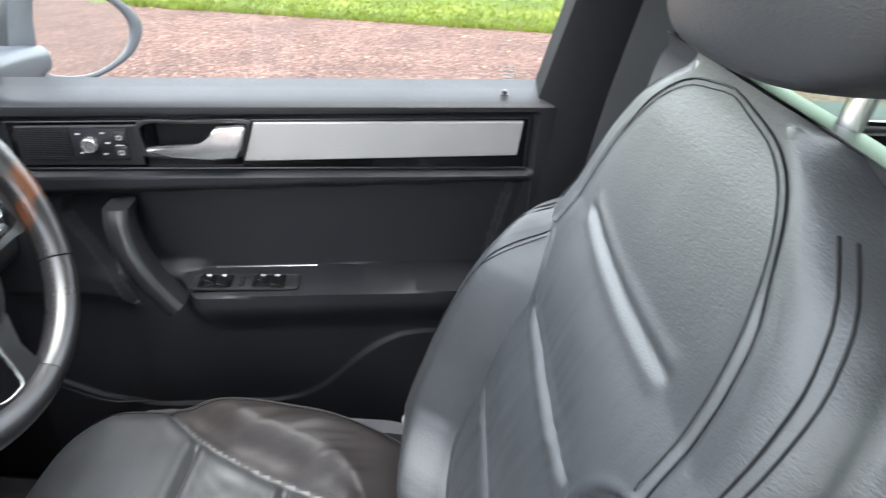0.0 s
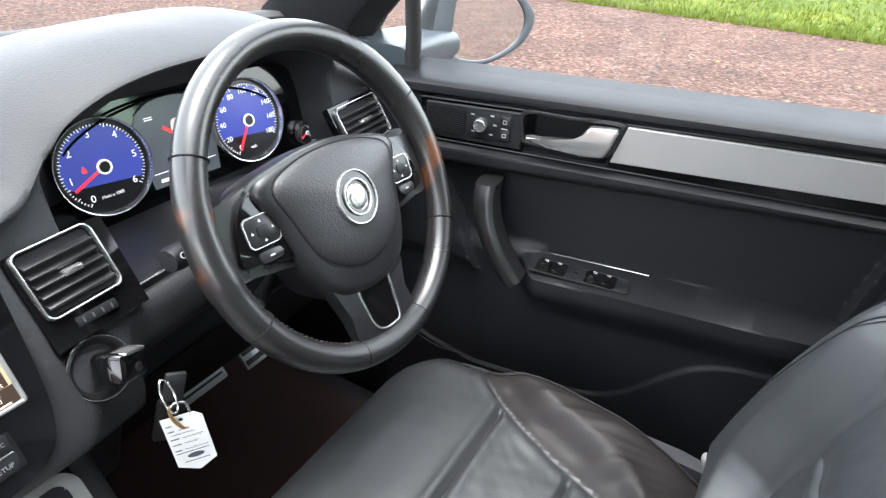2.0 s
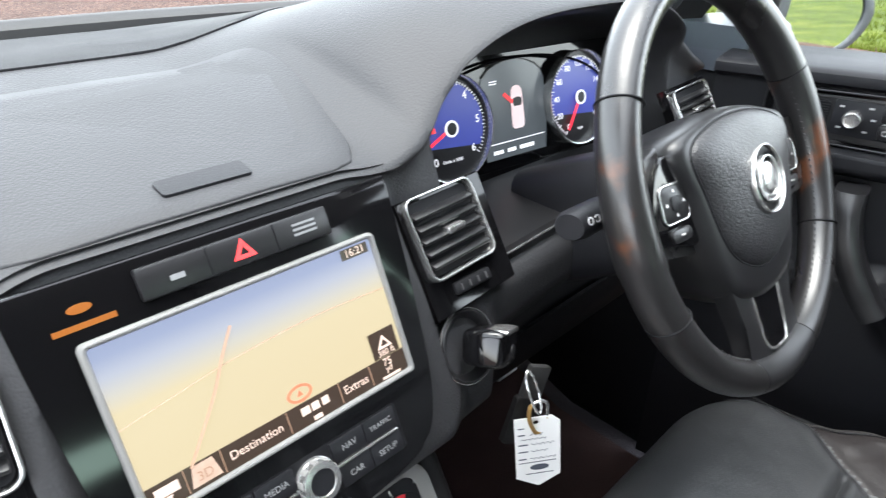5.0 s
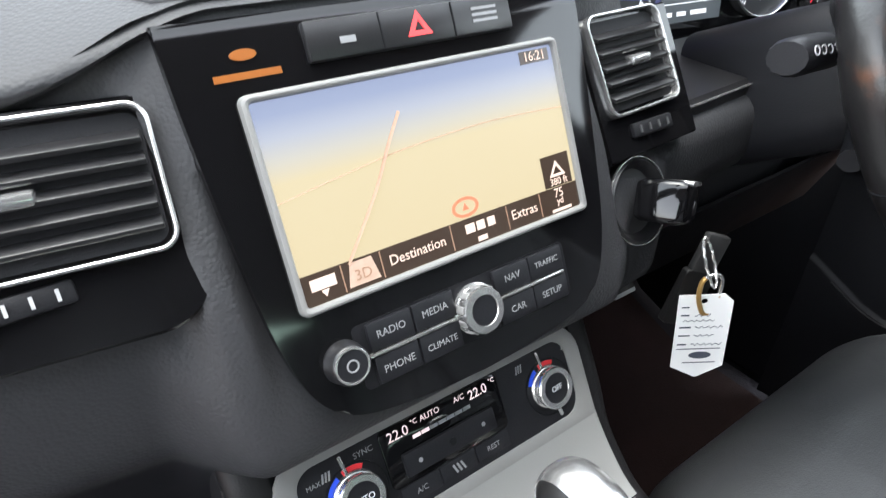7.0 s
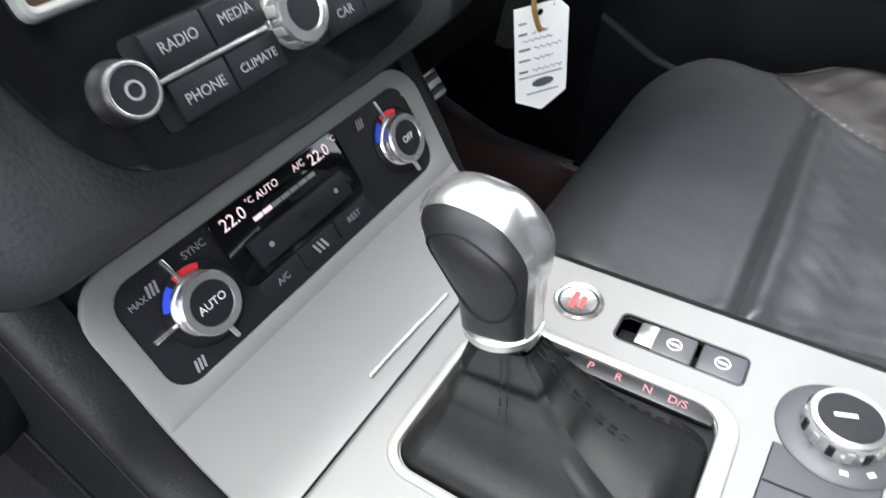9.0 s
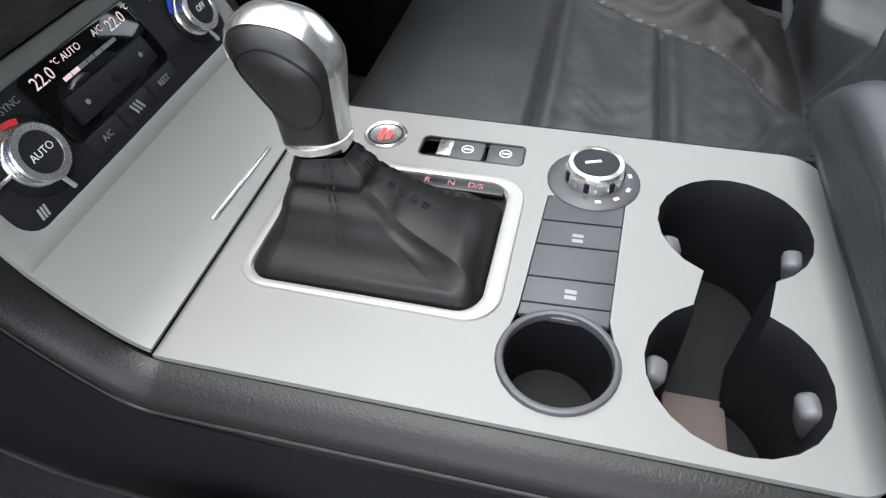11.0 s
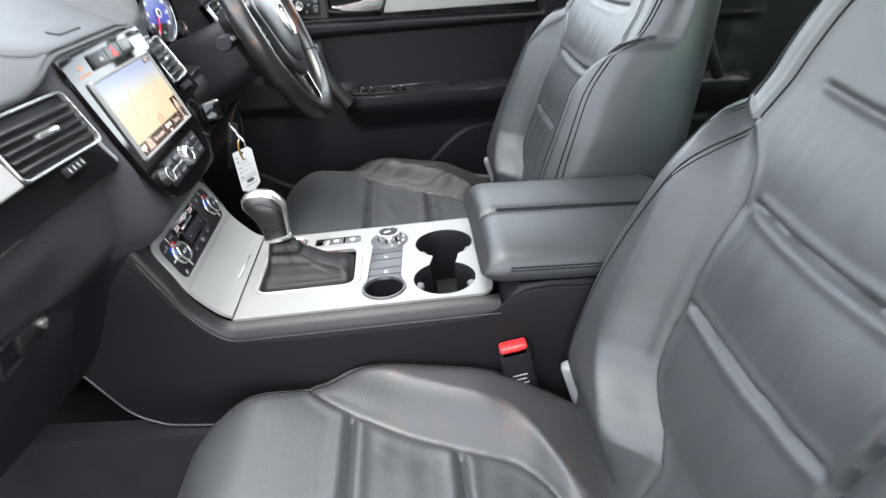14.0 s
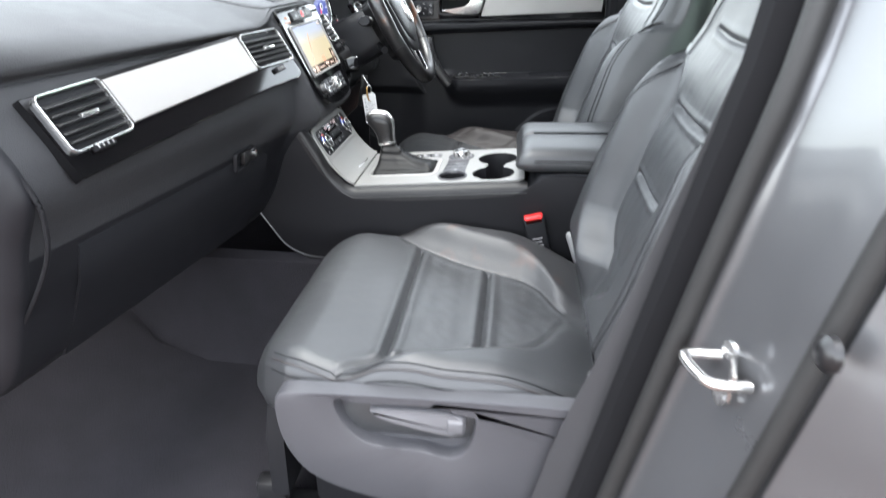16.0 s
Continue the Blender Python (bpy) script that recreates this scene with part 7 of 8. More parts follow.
def build_climate():
    cl = thing("climate_panel", "black climate control panel with two chrome rotary knobs", "climate panel", (0, 0.59, 0.877))
    o = Vector((-0.001, 0.6095, 0.8995))
    H = lambda x, v, out=0.0: frame_at(o + Vector((x, 0, 0)) + HV_N * (out + 0.0015) + Vector((0, 0.51, 0.86)) * v, (1, 0, 0), HV_N)
    bm = fresh()
    def frame_loop(w, h, r_top, r_low):
        pts = []
        for cx_, cy_, a0, r in ((w / 2 - r_top, h / 2 - r_top, 0, r_top), (-w / 2 + r_top, h / 2 - r_top, 90, r_top), (-w / 2 + r_low, -h / 2 + r_low, 180, r_low), (w / 2 - r_low, -h / 2 + r_low, 270, r_low)):
            pts += [(cx_ + r * math.cos(radians(a0 + 15 * k)), cy_ + r * math.sin(radians(a0 + 15 * k))) for k in range(7)]
        return pts
    ring_prism(bm, frame_loop(2 * CON_W, 0.073, 0.022, 0.002), frame_loop(0.2010, 0.0540, 0.012, 0.012), 0.004, H(CON_X + 0.001, -0.001, 0), 0.001)
    part("silver_surround", bm, ALU_PLATE, cl, "satin silver surround")
    bm = fresh()
    prism(bm, rr(2 * CON_W + 0.004, 0.090, 0.004), 0.003, H(CON_X + 0.001, 0.004, -0.0045))
    part("panel_backing", bm, PLASTIC_DARK, cl)
    bm = fresh()
    prism(bm, rr(0.2015, 0.0545, 0.012), 0.003, H(CON_X + 0.001, -0.001, 0.0), 0.0008)
    part("panel_face", bm, PLASTIC, cl)
    for sx, word in ((-1, "AUTO"), (1, "OFF")):
        c = H(sx * 0.0745, -0.002, 0.003)
        bm = fresh()
        ring_prism(bm, circle(0.0198, 40), circle(0.0190, 40), 0.0006, c)
        dial_ = part("temperature_dial", bm, PLASTIC_DARK, cl, "rotary temperature dial")
        for a0, a1, mat, nm in ((35, 85, BLUE, "blue_mark"), (-15, 35, RED, "red_mark")):
            bm = fresh()
            arc = [(0.0180 * math.sin(radians(-a)), 0.0180 * math.cos(radians(-a))) for a in np.linspace(a0 + (6 if a0 > 0 else 0), a1 - 6, 9)]
            arc2 = [(0.0152 * math.sin(radians(-a)), 0.0152 * math.cos(radians(-a))) for a in np.linspace(a1 - 6, a0 + (6 if a0 > 0 else 0), 9)]
            prism(bm, arc + arc2, 0.0005, c @ pose(0, 0, 0.0002) @ Matrix.Rotation(radians(-12), 4, "Z"))
            part(nm, bm, mat, dial_)
        bm = fresh()
        lathe(bm, [(0.0150, 0.0), (0.0144, 0.0015), (0.0135, 0.002), (0.0135, 0.0050), (0.0142, 0.0060), (0.0144, 0.0078), (0.0136, 0.0088), (0.0104, 0.0088), (0.0100, 0.0080)], c, 44)
        part("temperature_knob", bm, CHROME, dial_, "chrome knob")
        bm = fresh()
        lathe(bm, [(0.0101, 0.0065), (0.0100, 0.0082), (0.004, 0.0084), (0.0005, 0.0084)], c, 36)
        part("knob_cap", bm, PLASTIC, dial_)
        lettering("knob_word", word, 0.0052, c @ pose(0, 0, 0.0087), WHITE, dial_)
        for ang, ln, mat in ((10, 0.012, CHROME), (90, 0.012, CHROME), (190, 0.008, GREYPRINT)):
            if sx > 0 and ang == 90:
                continue
            bm = fresh()
            box(bm, (0.0022, ln, 0.0022), c @ Matrix.Rotation(radians(ang), 4, "Z") @ pose(0, 0.0150 + ln / 2, 0.001), 0.0006)
            part("scale_bar", bm, mat, dial_)
    # display and keys
    bm = fresh()
    prism(bm, rr(0.088, 0.0375, 0.004), 0.0012, H(-0.0095, 0.0070, 0.003), 0.0004)
    disp = part("display", bm, GLOSS, cl, "black display with lit figures")
    D_ = lambda x, y, z=0.0045: H(-0.0095 + x * 0.92, 0.0070 + y, z)
    lettering("temperature", "22.0", 0.0086, D_(-0.0345, 0.0125), LIT_ROSE, disp)
    lettering("temperature", "22.0", 0.0086, D_(0.0305, 0.0125), LIT_ROSE, disp)
    for x in (-0.0215, 0.0435):
        lettering("degree", "\u00b0C", 0.0044, D_(x, 0.0150), LIT_ROSE, disp)
    lettering("mode_word", "AUTO", 0.0052, D_(-0.009, 0.0145), LIT_ROSE, disp)
    lettering("mode_word", "A/C", 0.0050, D_(0.0150, 0.0145), LIT_ROSE, disp)
    for i in range(7):
        bm = fresh()
        box(bm, (0.0056, 0.0022, 0.0003), D_(-0.022 + 0.0068 * i, 0.0065))
        part("fan_bar", bm, LIT_ROSE if i < 2 else KEY_TEXT, disp)
    bm = fresh()
    box(bm, (0.068, 0.0145, 0.004), H(-0.0095, 0.0000, 0.0055), 0.0012)
    rk = part("fan_rocker", bm, PLASTIC, cl, "fan speed rocker")
    for x in (-0.028, 0.0, 0.028):
        bm = fresh()
        prism(bm, circle(0.0014 if x else 0.0024, 12), 0.0004, H(-0.0095 + x * 0.85, 0.0, 0.0076))
        part("fan_mark", bm, KEY_TEXT if x else PLASTIC_DARK, rk)
    for x, word in ((-0.036, "A/C"), (-0.0085, ""), (0.019, "REST")):
        bm = fresh()
        box(bm, (0.0268, 0.0115, 0.003), H(x, -0.0185, 0.0025), 0.0008)
        k = part("key", bm, PLASTIC, cl)
        if word:
            lettering("key_word", word, 0.0048, H(x, -0.0185, 0.0042), KEY_TEXT, k)
        else:
            bm = fresh()
            for i in range(3):
                box(bm, (0.0014, 0.006, 0.0003), H(x - 0.003 + 0.003 * i, -0.0185, 0.0041) @ pose(0, 0, 0, 0, 0, 20))
            part("air_symbol", bm, KEY_TEXT, k)
    lettering("key_word", "SYNC", 0.0050, H(-0.064, 0.0195, 0.0032), KEY_TEXT, cl)
    lettering("key_word", "MAX", 0.0040, H(-0.0965, 0.0150, 0.0032), KEY_TEXT, cl)
    for x, y in ((-0.0935, -0.0225), (0.094, 0.0195), (-0.0905, 0.0165), (0.052, 0.0190)):
        bm = fresh()
        for i in range(3):
            box(bm, (0.0011, 0.0055, 0.0003), H(x + 0.002 * i, y, 0.0032) @ pose(0, 0, 0, 0, 0, -15))
        part("heater_symbol", bm, KEY_TEXT, cl)


build_climate()


def build_armrest():
    arm = thing("armrest", "black leather centre armrest with stitched seams", "armrest", (0, 0.07, 0.868))
    bm = fresh()
    rings = []
    for k in range(81):
        u = 0.5 - 0.5 * math.cos(math.pi * k / 80)
        y = lerp(0.2160, -0.085, u)
        rise = 0.008 * u
        end = 1.0
        d = min(u, 1 - u) * 0.3125
        if d < 0.030:
            end = math.sqrt(max(0.0, 1 - ((0.030 - d) / 0.030) ** 2))
        prof = [(-0.118, 0.8690), (-0.1270, 0.8740), (-0.1305, 0.8810), (-0.1312, 0.8880), (-0.1298, 0.8918), (-0.1292, 0.8940), (-0.1262, 0.9010), (-0.1200, 0.9070), (-0.110, 0.9110), (-0.095, 0.9136), (-0.06, 0.9155), (-0.02, 0.9155), (-0.004, 0.9140), (-0.0012, 0.9090), (0.0, 0.9085)]
        prof = prof + [(-x, z) for x, z in prof[-2::-1]]
        zc = 0.886
        rings.append([(CON_X + x * (0.93 + 0.07 * end), y - 0.006 * (z - 0.89) / 0.025 * (1 - end) * (1 if u < 0.5 else -1), zc + (z - zc) * (0.35 + 0.65 * end) + rise) for x, z in prof] + [(CON_X + 0.10, y, 0.869 + rise), (CON_X - 0.10, y, 0.869 + rise)])
    loft(bm, rings)
    part("armrest_pad", bm, LEATHER, arm, smooth=75)
    for sx in (-1, 1):
        for x, z in ((0.0040, 0.9142), (0.1294, 0.8942), (0.1300, 0.8905)):
            bm = fresh()
            tube(bm, [(CON_X + sx * x, y, z + 0.008 * (0.2160 - y) / 0.301) for y in np.linspace(0.186, -0.055, 10)], 0.0011, 6)
            part("seam", bm, PLASTIC_DARK, arm)
    bm = fresh()
    box(bm, (0.05, 0.004, 0.018), (0.0, 0.2145, 0.878), 0.0015)
    part("release_catch", bm, PLASTIC, arm)


build_armrest()


def build_lever():
    lv = thing("gear_lever", "automatic gear lever with leather boot and chrome-topped grip", "gear lever", (-0.012, 0.46, 0.833))
    top = console_top(-0.0105, 0.4535, 0.0)
    bm = fresh()
    ring_prism(bm, rr(0.1165, 0.1475, 0.020, 6, 0.001, -0.0018), rr(0.1035, 0.1305, 0.0135), 0.0042, top, 0.0018)
    part("boot_frame", bm, ALU, lv, "satin chrome frame")
    bm = fresh()
    prism(bm, rr(0.1032, 0.1302, 0.013), 0.002, top @ pose(0, 0, -0.0045))
    part("boot_floor", bm, PLASTIC_DARK, lv)
    # leather boot: a gathered sleeve under the collar that falls to a padded roll inside the frame
    bm = fresh()
    rings = []
    neck = Vector((0.000, 0.4935, 0.8785))
    bc = Vector((-0.0165, 0.4535))
    base = rr(0.0900, 0.1296, 0.012, 17)[:72]

    def ridge(a, at, width):
        return math.exp(-(math.remainder(a - at, 2 * math.pi) / width) ** 2)
    for k in range(61):
        q = k / 60
        ring = []
        for bx, by in base:
            X, Y = bc.x + bx, bc.y + by
            z0 = top_z(Y) - 0.002
            a = math.atan2(Y - neck.y, X - neck.x)
            nr = 0.0180 - 0.0010 * math.sin(a)
            tx, ty = neck.x + nr * math.cos(a), neck.y + nr * math.sin(a)
            far = math.hypot(X - tx, Y - ty)
            inward = min(1.0, (1 - q) * far / 0.013)
            roll = lerp(0.0105, 0.0025, ss(0.030, 0.040, bx)) * math.sqrt(max(0.0, 1 - (1 - inward) ** 2))
            fall = (1 - q) ** (1.25 + 14 * min(0.07, far))
            h = roll * (1 - fall) + (neck.z - z0) * fall
            mid = math.sin(math.pi * q ** 0.8) * min(1, far / 0.06)
            tip = ss(0.0, 0.25, 1 - q)
            h += tip * q * (0.0190 * ridge(a, -1.93, 0.11) + 0.0075 * ridge(a, -1.30, 0.20)) * min(1, far / 0.06)
            h -= tip * mid * (0.0075 * ridge(a, -1.64, 0.12) + 0.0105 * ridge(a, -2.42, 0.32))
            wr = noise.noise((X * 30, Y * 30 + q * 1.5, 1.7)) + 0.5 * noise.noise((X * 70, Y * 60 + q * 3, 4.0))
            gather = math.exp(-((q - 0.10) / 0.05) ** 2) - 0.8 * math.exp(-((q - 0.19) / 0.05) ** 2) + 0.7 * math.exp(-((q - 0.30) / 0.06) ** 2)
            x, y = X + (tx - X) * (1 - q), Y + (ty - Y) * (1 - q)
            out = 0.0022 * gather * (1 + 0.6 * math.sin(2 * a + 0.7))
            ring.append((x + out * math.cos(a), y + out * math.sin(a), z0 + h + 0.0036 * wr * mid))
        rings.append(ring)
    loft(bm, rings, cap=False)
    part("boot", bm, LEATHER_BOOT, lv, "creased black leather boot", smooth=80)
    # double stitching from the sleeve to the rear corners
    for at, far in ((-1.66, 0.100), (-1.36, 0.098), (-2.62, 0.055)):
        for off in (-0.0016, 0.0016):
            for k in range(12):
                u0, u1 = (k + 0.15) / 12, (k + 0.75) / 12
                ends = []
                for q in (u0, u1):
                    d = 0.019 + (far - 0.019) * q
                    i_ = min(range(len(base)), key=lambda n_: abs(math.remainder(math.atan2(bc.y + base[n_][1] - neck.y, bc.x + base[n_][0] - neck.x) - at, 2 * math.pi)))
                    cand = min((ring[i_] for ring in rings), key=lambda p: abs(math.hypot(p[0] - neck.x, p[1] - neck.y) - d))
                    ends.append(Vector((neck.x + d * math.cos(at) - off * math.sin(at), neck.y + d * math.sin(at) + off * math.cos(at), cand[2] + 0.0008)))
                bm = fresh()
                tube(bm, ends, 0.00045, 5)
                part("boot_stitch", bm, PLASTIC_DARK, lv)
    # grip: leather sides, a chrome spine down the rear and over the top; the head leans ahead
    def knob(u, a, grow=1.0):
        xc, yc, zc = lerp(0.000, 0.0065, u), curve_at([(0, 0.4945), (0.3, 0.4985), (0.6, 0.5065), (0.85, 0.5120), (1.0, 0.5125)], u), lerp(0.8815, 0.9500, u)
        dome = math.sqrt(max(0.0, 1 - max(0.0, (u - 0.62) / 0.38) ** 2.2))
        wx = (0.0160 + 0.0046 * ss(0.15, 0.75, u)) * dome + 0.0005
        wy = (0.0178 + 0.0110 * ss(0.15, 0.78, u)) * dome + 0.0005
        c_, s_ = math.cos(a), math.sin(a)
        sq = (abs(c_) ** 2.6 + abs(s_) ** 2.6) ** (-1 / 2.6)
        return (xc + grow * wx * c_ * sq, yc + grow * wy * s_ * sq, zc + (grow - 1) * 0.02 * u)
    us = [1 - (1 - k / 44) ** 2.0 for k in range(45)]
    bm = fresh()
    loft(bm, [[knob(u, 2 * math.pi * k / 40) for k in range(40)] for u in us])
    grip = part("grip", bm, GRIP_BLACK, lv, "black leather grip with embossed sides", smooth=70)
    # chrome spine: one band up the rear, over the head and a little way down the front
    def knob_mid(u):
        p, q = knob(u, 0), knob(u, math.pi)
        r, t = knob(u, math.pi / 2), knob(u, -math.pi / 2)
        return (p[0] + q[0]) / 2, (r[1] + t[1]) / 2, p[2], (p[0] - q[0]) / 2, (r[1] - t[1]) / 2
    columns = []
    for i in range(15):
        f = lerp(-1, 1, i / 14)
        lo, hi = 0.3, 1.0
        for _ in range(30):
            u = (lo + hi) / 2
            lo, hi = (u, hi) if knob_mid(u)[3] > 0.0124 * abs(f) else (lo, u)
        col = []
        for u, sign in [(lo * (1 - (1 - k / 26) ** 2), -1) for k in range(27)] + [(lo - (lo - 0.66) * (k / 14) ** 2, 1) for k in range(1, 15)]:
            xm, ym, zm, wx, wy = knob_mid(u)
            dx = f * lerp(0.0092, 0.0124, ss(0.1, 0.7, u))
            y = wy * max(0.0, 1 - min(1.0, abs(dx) / wx) ** 2.6) ** (1 / 2.6)
            col.append((xm + dx * 1.02, ym + sign * (y * 1.02 + 0.0004), zm + 0.0009 * ss(0.55, 1.0, u)))
        columns.append(col)
    bm = fresh()
    sheet(bm, columns, 0.0006)
    part("chrome_spine", bm, CHROME, grip, "polished chrome spine", smooth=70)
    for sx in (0, 180):
        bm = fresh()
        pts = []
        for k in range(30):
            q = 2 * math.pi * k / 30
            pts.append(knob(0.52 + 0.30 * math.sin(q), radians(sx + 46 * math.cos(q)), 1.01))
        tube(bm, pts, 0.0007, 6, closed=True)
        part("grip_seam", bm, PLASTIC_DARK, grip)
    bm = fresh()
    lathe(bm, [(0.0160, -0.0035), (0.0190, -0.0020), (0.0192, 0.0020), (0.0165, 0.0035)], Matrix.Translation((0.000, 0.4940, 0.8820)) @ pose(0, 0, 0, -10, 6), 32)
    part("collar", bm, CHROME, lv, "chrome collar")
    # selector letters
    m = console_top(0.0368, 0.430, 0.001)
    bm = fresh()
    box(bm, (0.0105, 0.078, 0.003), m, 0.001)
    sel = part("selector_strip", bm, SATIN, lv, "selector strip with lit letters")
    for k, ch in enumerate(("P", "R", "N", "D/S")):
        lettering("selector_letter", ch, 0.0068, m @ pose(0, 0.026 - 0.0155 * k, 0.0018, 0, 0, -90), LIT_PINK, sel)
    return lv


LEATHER_BOOT = material("boot_leather", (0.0062, 0.0060, 0.0060), 0.46, grain=0.08, grain_size=0.004, pebble=0.12, pebble_size=0.0012, mottle=0.2, specular=0.24)
GRIP_BLACK = material("worn_grip_leather", (0.011, 0.0108, 0.0108), 0.38, grain=0.08, grain_size=0.004, mottle=0.35, mottle_size=0.02)
build_lever()


# ---------------------------------------------------------------- ignition, key and tag
def build_key():
    nrm = Vector((0.05, -0.90, 0.42)).normalized()
    m = frame_at((0.157, 0.624, 1.010), (1, 0, 0), nrm)
    lock = thing("ignition_lock", "round black ignition lock beside the wheel", "ignition lock", (0.157, 0.64, 0.99))
    bm = fresh()
    lathe(bm, [(0.030, -0.02), (0.030, 0.001), (0.0275, 0.004), (0.0245, 0.002), (0.022, -0.003), (0.001, -0.004)], m, 40)
    part("lock_bezel", bm, SATIN, lock)
    bm = fresh()
    ring_prism(bm, circle(0.0302, 44), circle(0.0294, 44), 0.0018, m @ pose(0, 0, 0.0015), 0.0006)
    part("lock_rim", bm, CHROME, lock, "thin chrome ring")
    key = thing("car_key", "black and chrome car key in the ignition", "car key", (0.170, 0.61, 1.00))
    k = m @ pose(0.003, 0.001, 0.002, 8, 22, -14)
    bm = fresh()
    rings = []
    for z, w, h in ((0.0, 0.0150, 0.0120), (0.004, 0.0178, 0.0138), (0.018, 0.0190, 0.0146), (0.028, 0.0188, 0.0144), (0.032, 0.0172, 0.0132), (0.034, 0.0130, 0.0100)):
        rings.append([k @ Vector((x, y, z)) for x, y in rr(2 * w, 2 * h, 0.005, 4)])
    loft(bm, rings)
    part("key_body", bm, GLOSS, key, "gloss black key head")
    bm = fresh()
    rings = []
    for z, w, h in ((0.012, 0.0100, 0.0010), (0.018, 0.0140, 0.0018), (0.029, 0.0150, 0.0020), (0.0345, 0.0130, 0.0014)):
        rings.append([k @ Vector((x + 0.0012, y + 0.0128, z)) for x, y in rr(2 * w, 2 * h, 0.0018, 3)])
    loft(bm, rings)
    part("key_spine", bm, CHROME, key, "chrome key spine")
    bm = fresh()
    prism(bm, circle(0.0048, 20), 0.0008, k @ pose(0.004, -0.003, 0.0336), 0.0003)
    part("key_mark", bm, SATIN, key)
    # split ring, carabiner, fob and paper tag hanging below
    ring = thing("key_ring", "steel split ring with a tan carabiner and black fob", "key ring", (0.186, 0.575, 0.95))
    end = k @ Vector((0.017, 0.002, 0.030))
    bm = fresh()
    c = Vector((0.187, 0.577, 0.974))
    axis = (end - c).normalized()
    pts = []
    for i in range(28):
        a = 2 * math.pi * i / 28
        pts.append(c + axis * 0.0165 * math.cos(a) + Vector((0.82, 0.45, 0.35)).normalized() * 0.0085 * math.sin(a) + Vector((0, 0, 0.001)) * (i % 2))
    tube(bm, pts, 0.0011, 8, closed=True)
    part("split_ring", bm, CHROME, ring)
    bm = fresh()
    cx0, cy0, cz0 = 0.193, 0.574, 0.947
    loop = [(-0.007, 0.014), (0.0, 0.0175), (0.007, 0.014), (0.0085, 0.004), (0.0075, -0.008), (0.004, -0.0165), (0.0005, -0.0185), (-0.003, -0.016), (-0.0075, -0.004), (-0.0085, 0.006)]
    P = [Vector((cx0 + x * 0.92 - 0.10 * y, cy0 - x * 0.39, cz0 + y)) for x, y in [tuple(q) for q in spline(loop, 4, closed=True)]]
    tube(bm, P[14:] + P[:2], 0.0018, 10)
    part("carabiner", bm, material("tan_carabiner", (0.45, 0.27, 0.09), 0.35, metal=0.5, mottle=0.15), ring, "tan metal carabiner")
    bm = fresh()
    tube(bm, P[1:15], 0.0015, 10)
    part("carabiner_gate", bm, CHROME, ring, "steel gate")
    bm = fresh()
    fm = frame_at((0.189, 0.590, 0.938), (0.94, -0.34, -0.1), (-0.34, -0.94, 0.1)) @ pose(0, 0, 0, 0, 0, -14)
    prism(bm, rr(0.026, 0.044, 0.003), 0.006, fm, 0.0015)
    part("leather_fob", bm, LEATHER_BOOT, ring, "dark leather fob")
    bm = fresh()
    box(bm, (0.020, 0.030, 0.007), fm @ pose(0.0, 0.036, 0.003), 0.002)
    part("fob_strap", bm, RUBBER, ring)
    tag = thing("paper_tag", "white paper key tag with handwritten lines", "key tag", (0.195, 0.572, 0.868))
    tm = frame_at((0.1950, 0.5715, 0.9085), (0.78, -0.62, 0.05), (-0.62, -0.78, 0.04)) @ Matrix.Diagonal((1.10, 1.10, 1, 1)) @ pose(0, 0, 0, 0, 0, 3)
    out = [(-0.0175, 0.034), (0.0115, 0.034), (0.0175, 0.028), (0.0175, -0.026), (0.0010, -0.0355), (-0.0010, -0.0355), (-0.0175, -0.026)]
    bm = flat_with_holes(out, [circle(0.0022, 12, -0.001, 0.0290)], 0.0009, tm)
    part("tag_card", bm, material("white_card", (0.80, 0.80, 0.78), 0.6, mottle=0.04), tag, "white card")
    INK = material("blue_black_ink", (0.06, 0.07, 0.09), 0.6, mottle=0.2)
    rows = [(0.0245, ((-0.015, -0.010, 0.0009),)), (0.0180, ((-0.015, -0.0095, 0.0012), (-0.006, 0.004, 0.0024))), (0.0135, ((-0.013, 0.007, 0.0016),)), (0.0080, ((-0.015, -0.0075, 0.0012), (-0.005, 0.013, 0.0022))), (0.0010, ((-0.015, -0.0075, 0.0010), (-0.005, 0.008, 0.0020))), (-0.0065, ((-0.015, -0.009, 0.0012), (-0.006, 0.014, 0.0022))), (-0.0105, ((-0.015, 0.014, 0.0007),))]
    for y, bars in rows:
        for x0, x1, h in bars:
            bm = fresh()
            npt = max(4, int((x1 - x0) / 0.0014))
            if h > 0.0015:
                tube(bm, [tm @ Vector((lerp(x0, x1, i / npt), y + h * 0.5 * math.sin(i * 2.3 + y * 900), 0.0003)) for i in range(npt + 1)], 0.00028, 4)
            else:
                box(bm, (x1 - x0, h, 0.0002), tm @ pose((x0 + x1) / 2, y, 0.0001))
            part("handwriting_bar" if h > 0.0015 else "print_bar", bm, INK, tag)
    bm = fresh()
    prism(bm, [(x, y * 0.4) for x, y in circle(0.0075, 20)], 0.0002, tm @ pose(0.001, -0.0160, 0.0001))
    part("printed_oval", bm, INK, tag)
    bm = fresh()
    box(bm, (0.022, 0.0007, 0.0002), tm @ pose(0.001, -0.0225, 0.0001))
    part("print_bar", bm, INK, tag)


build_key()


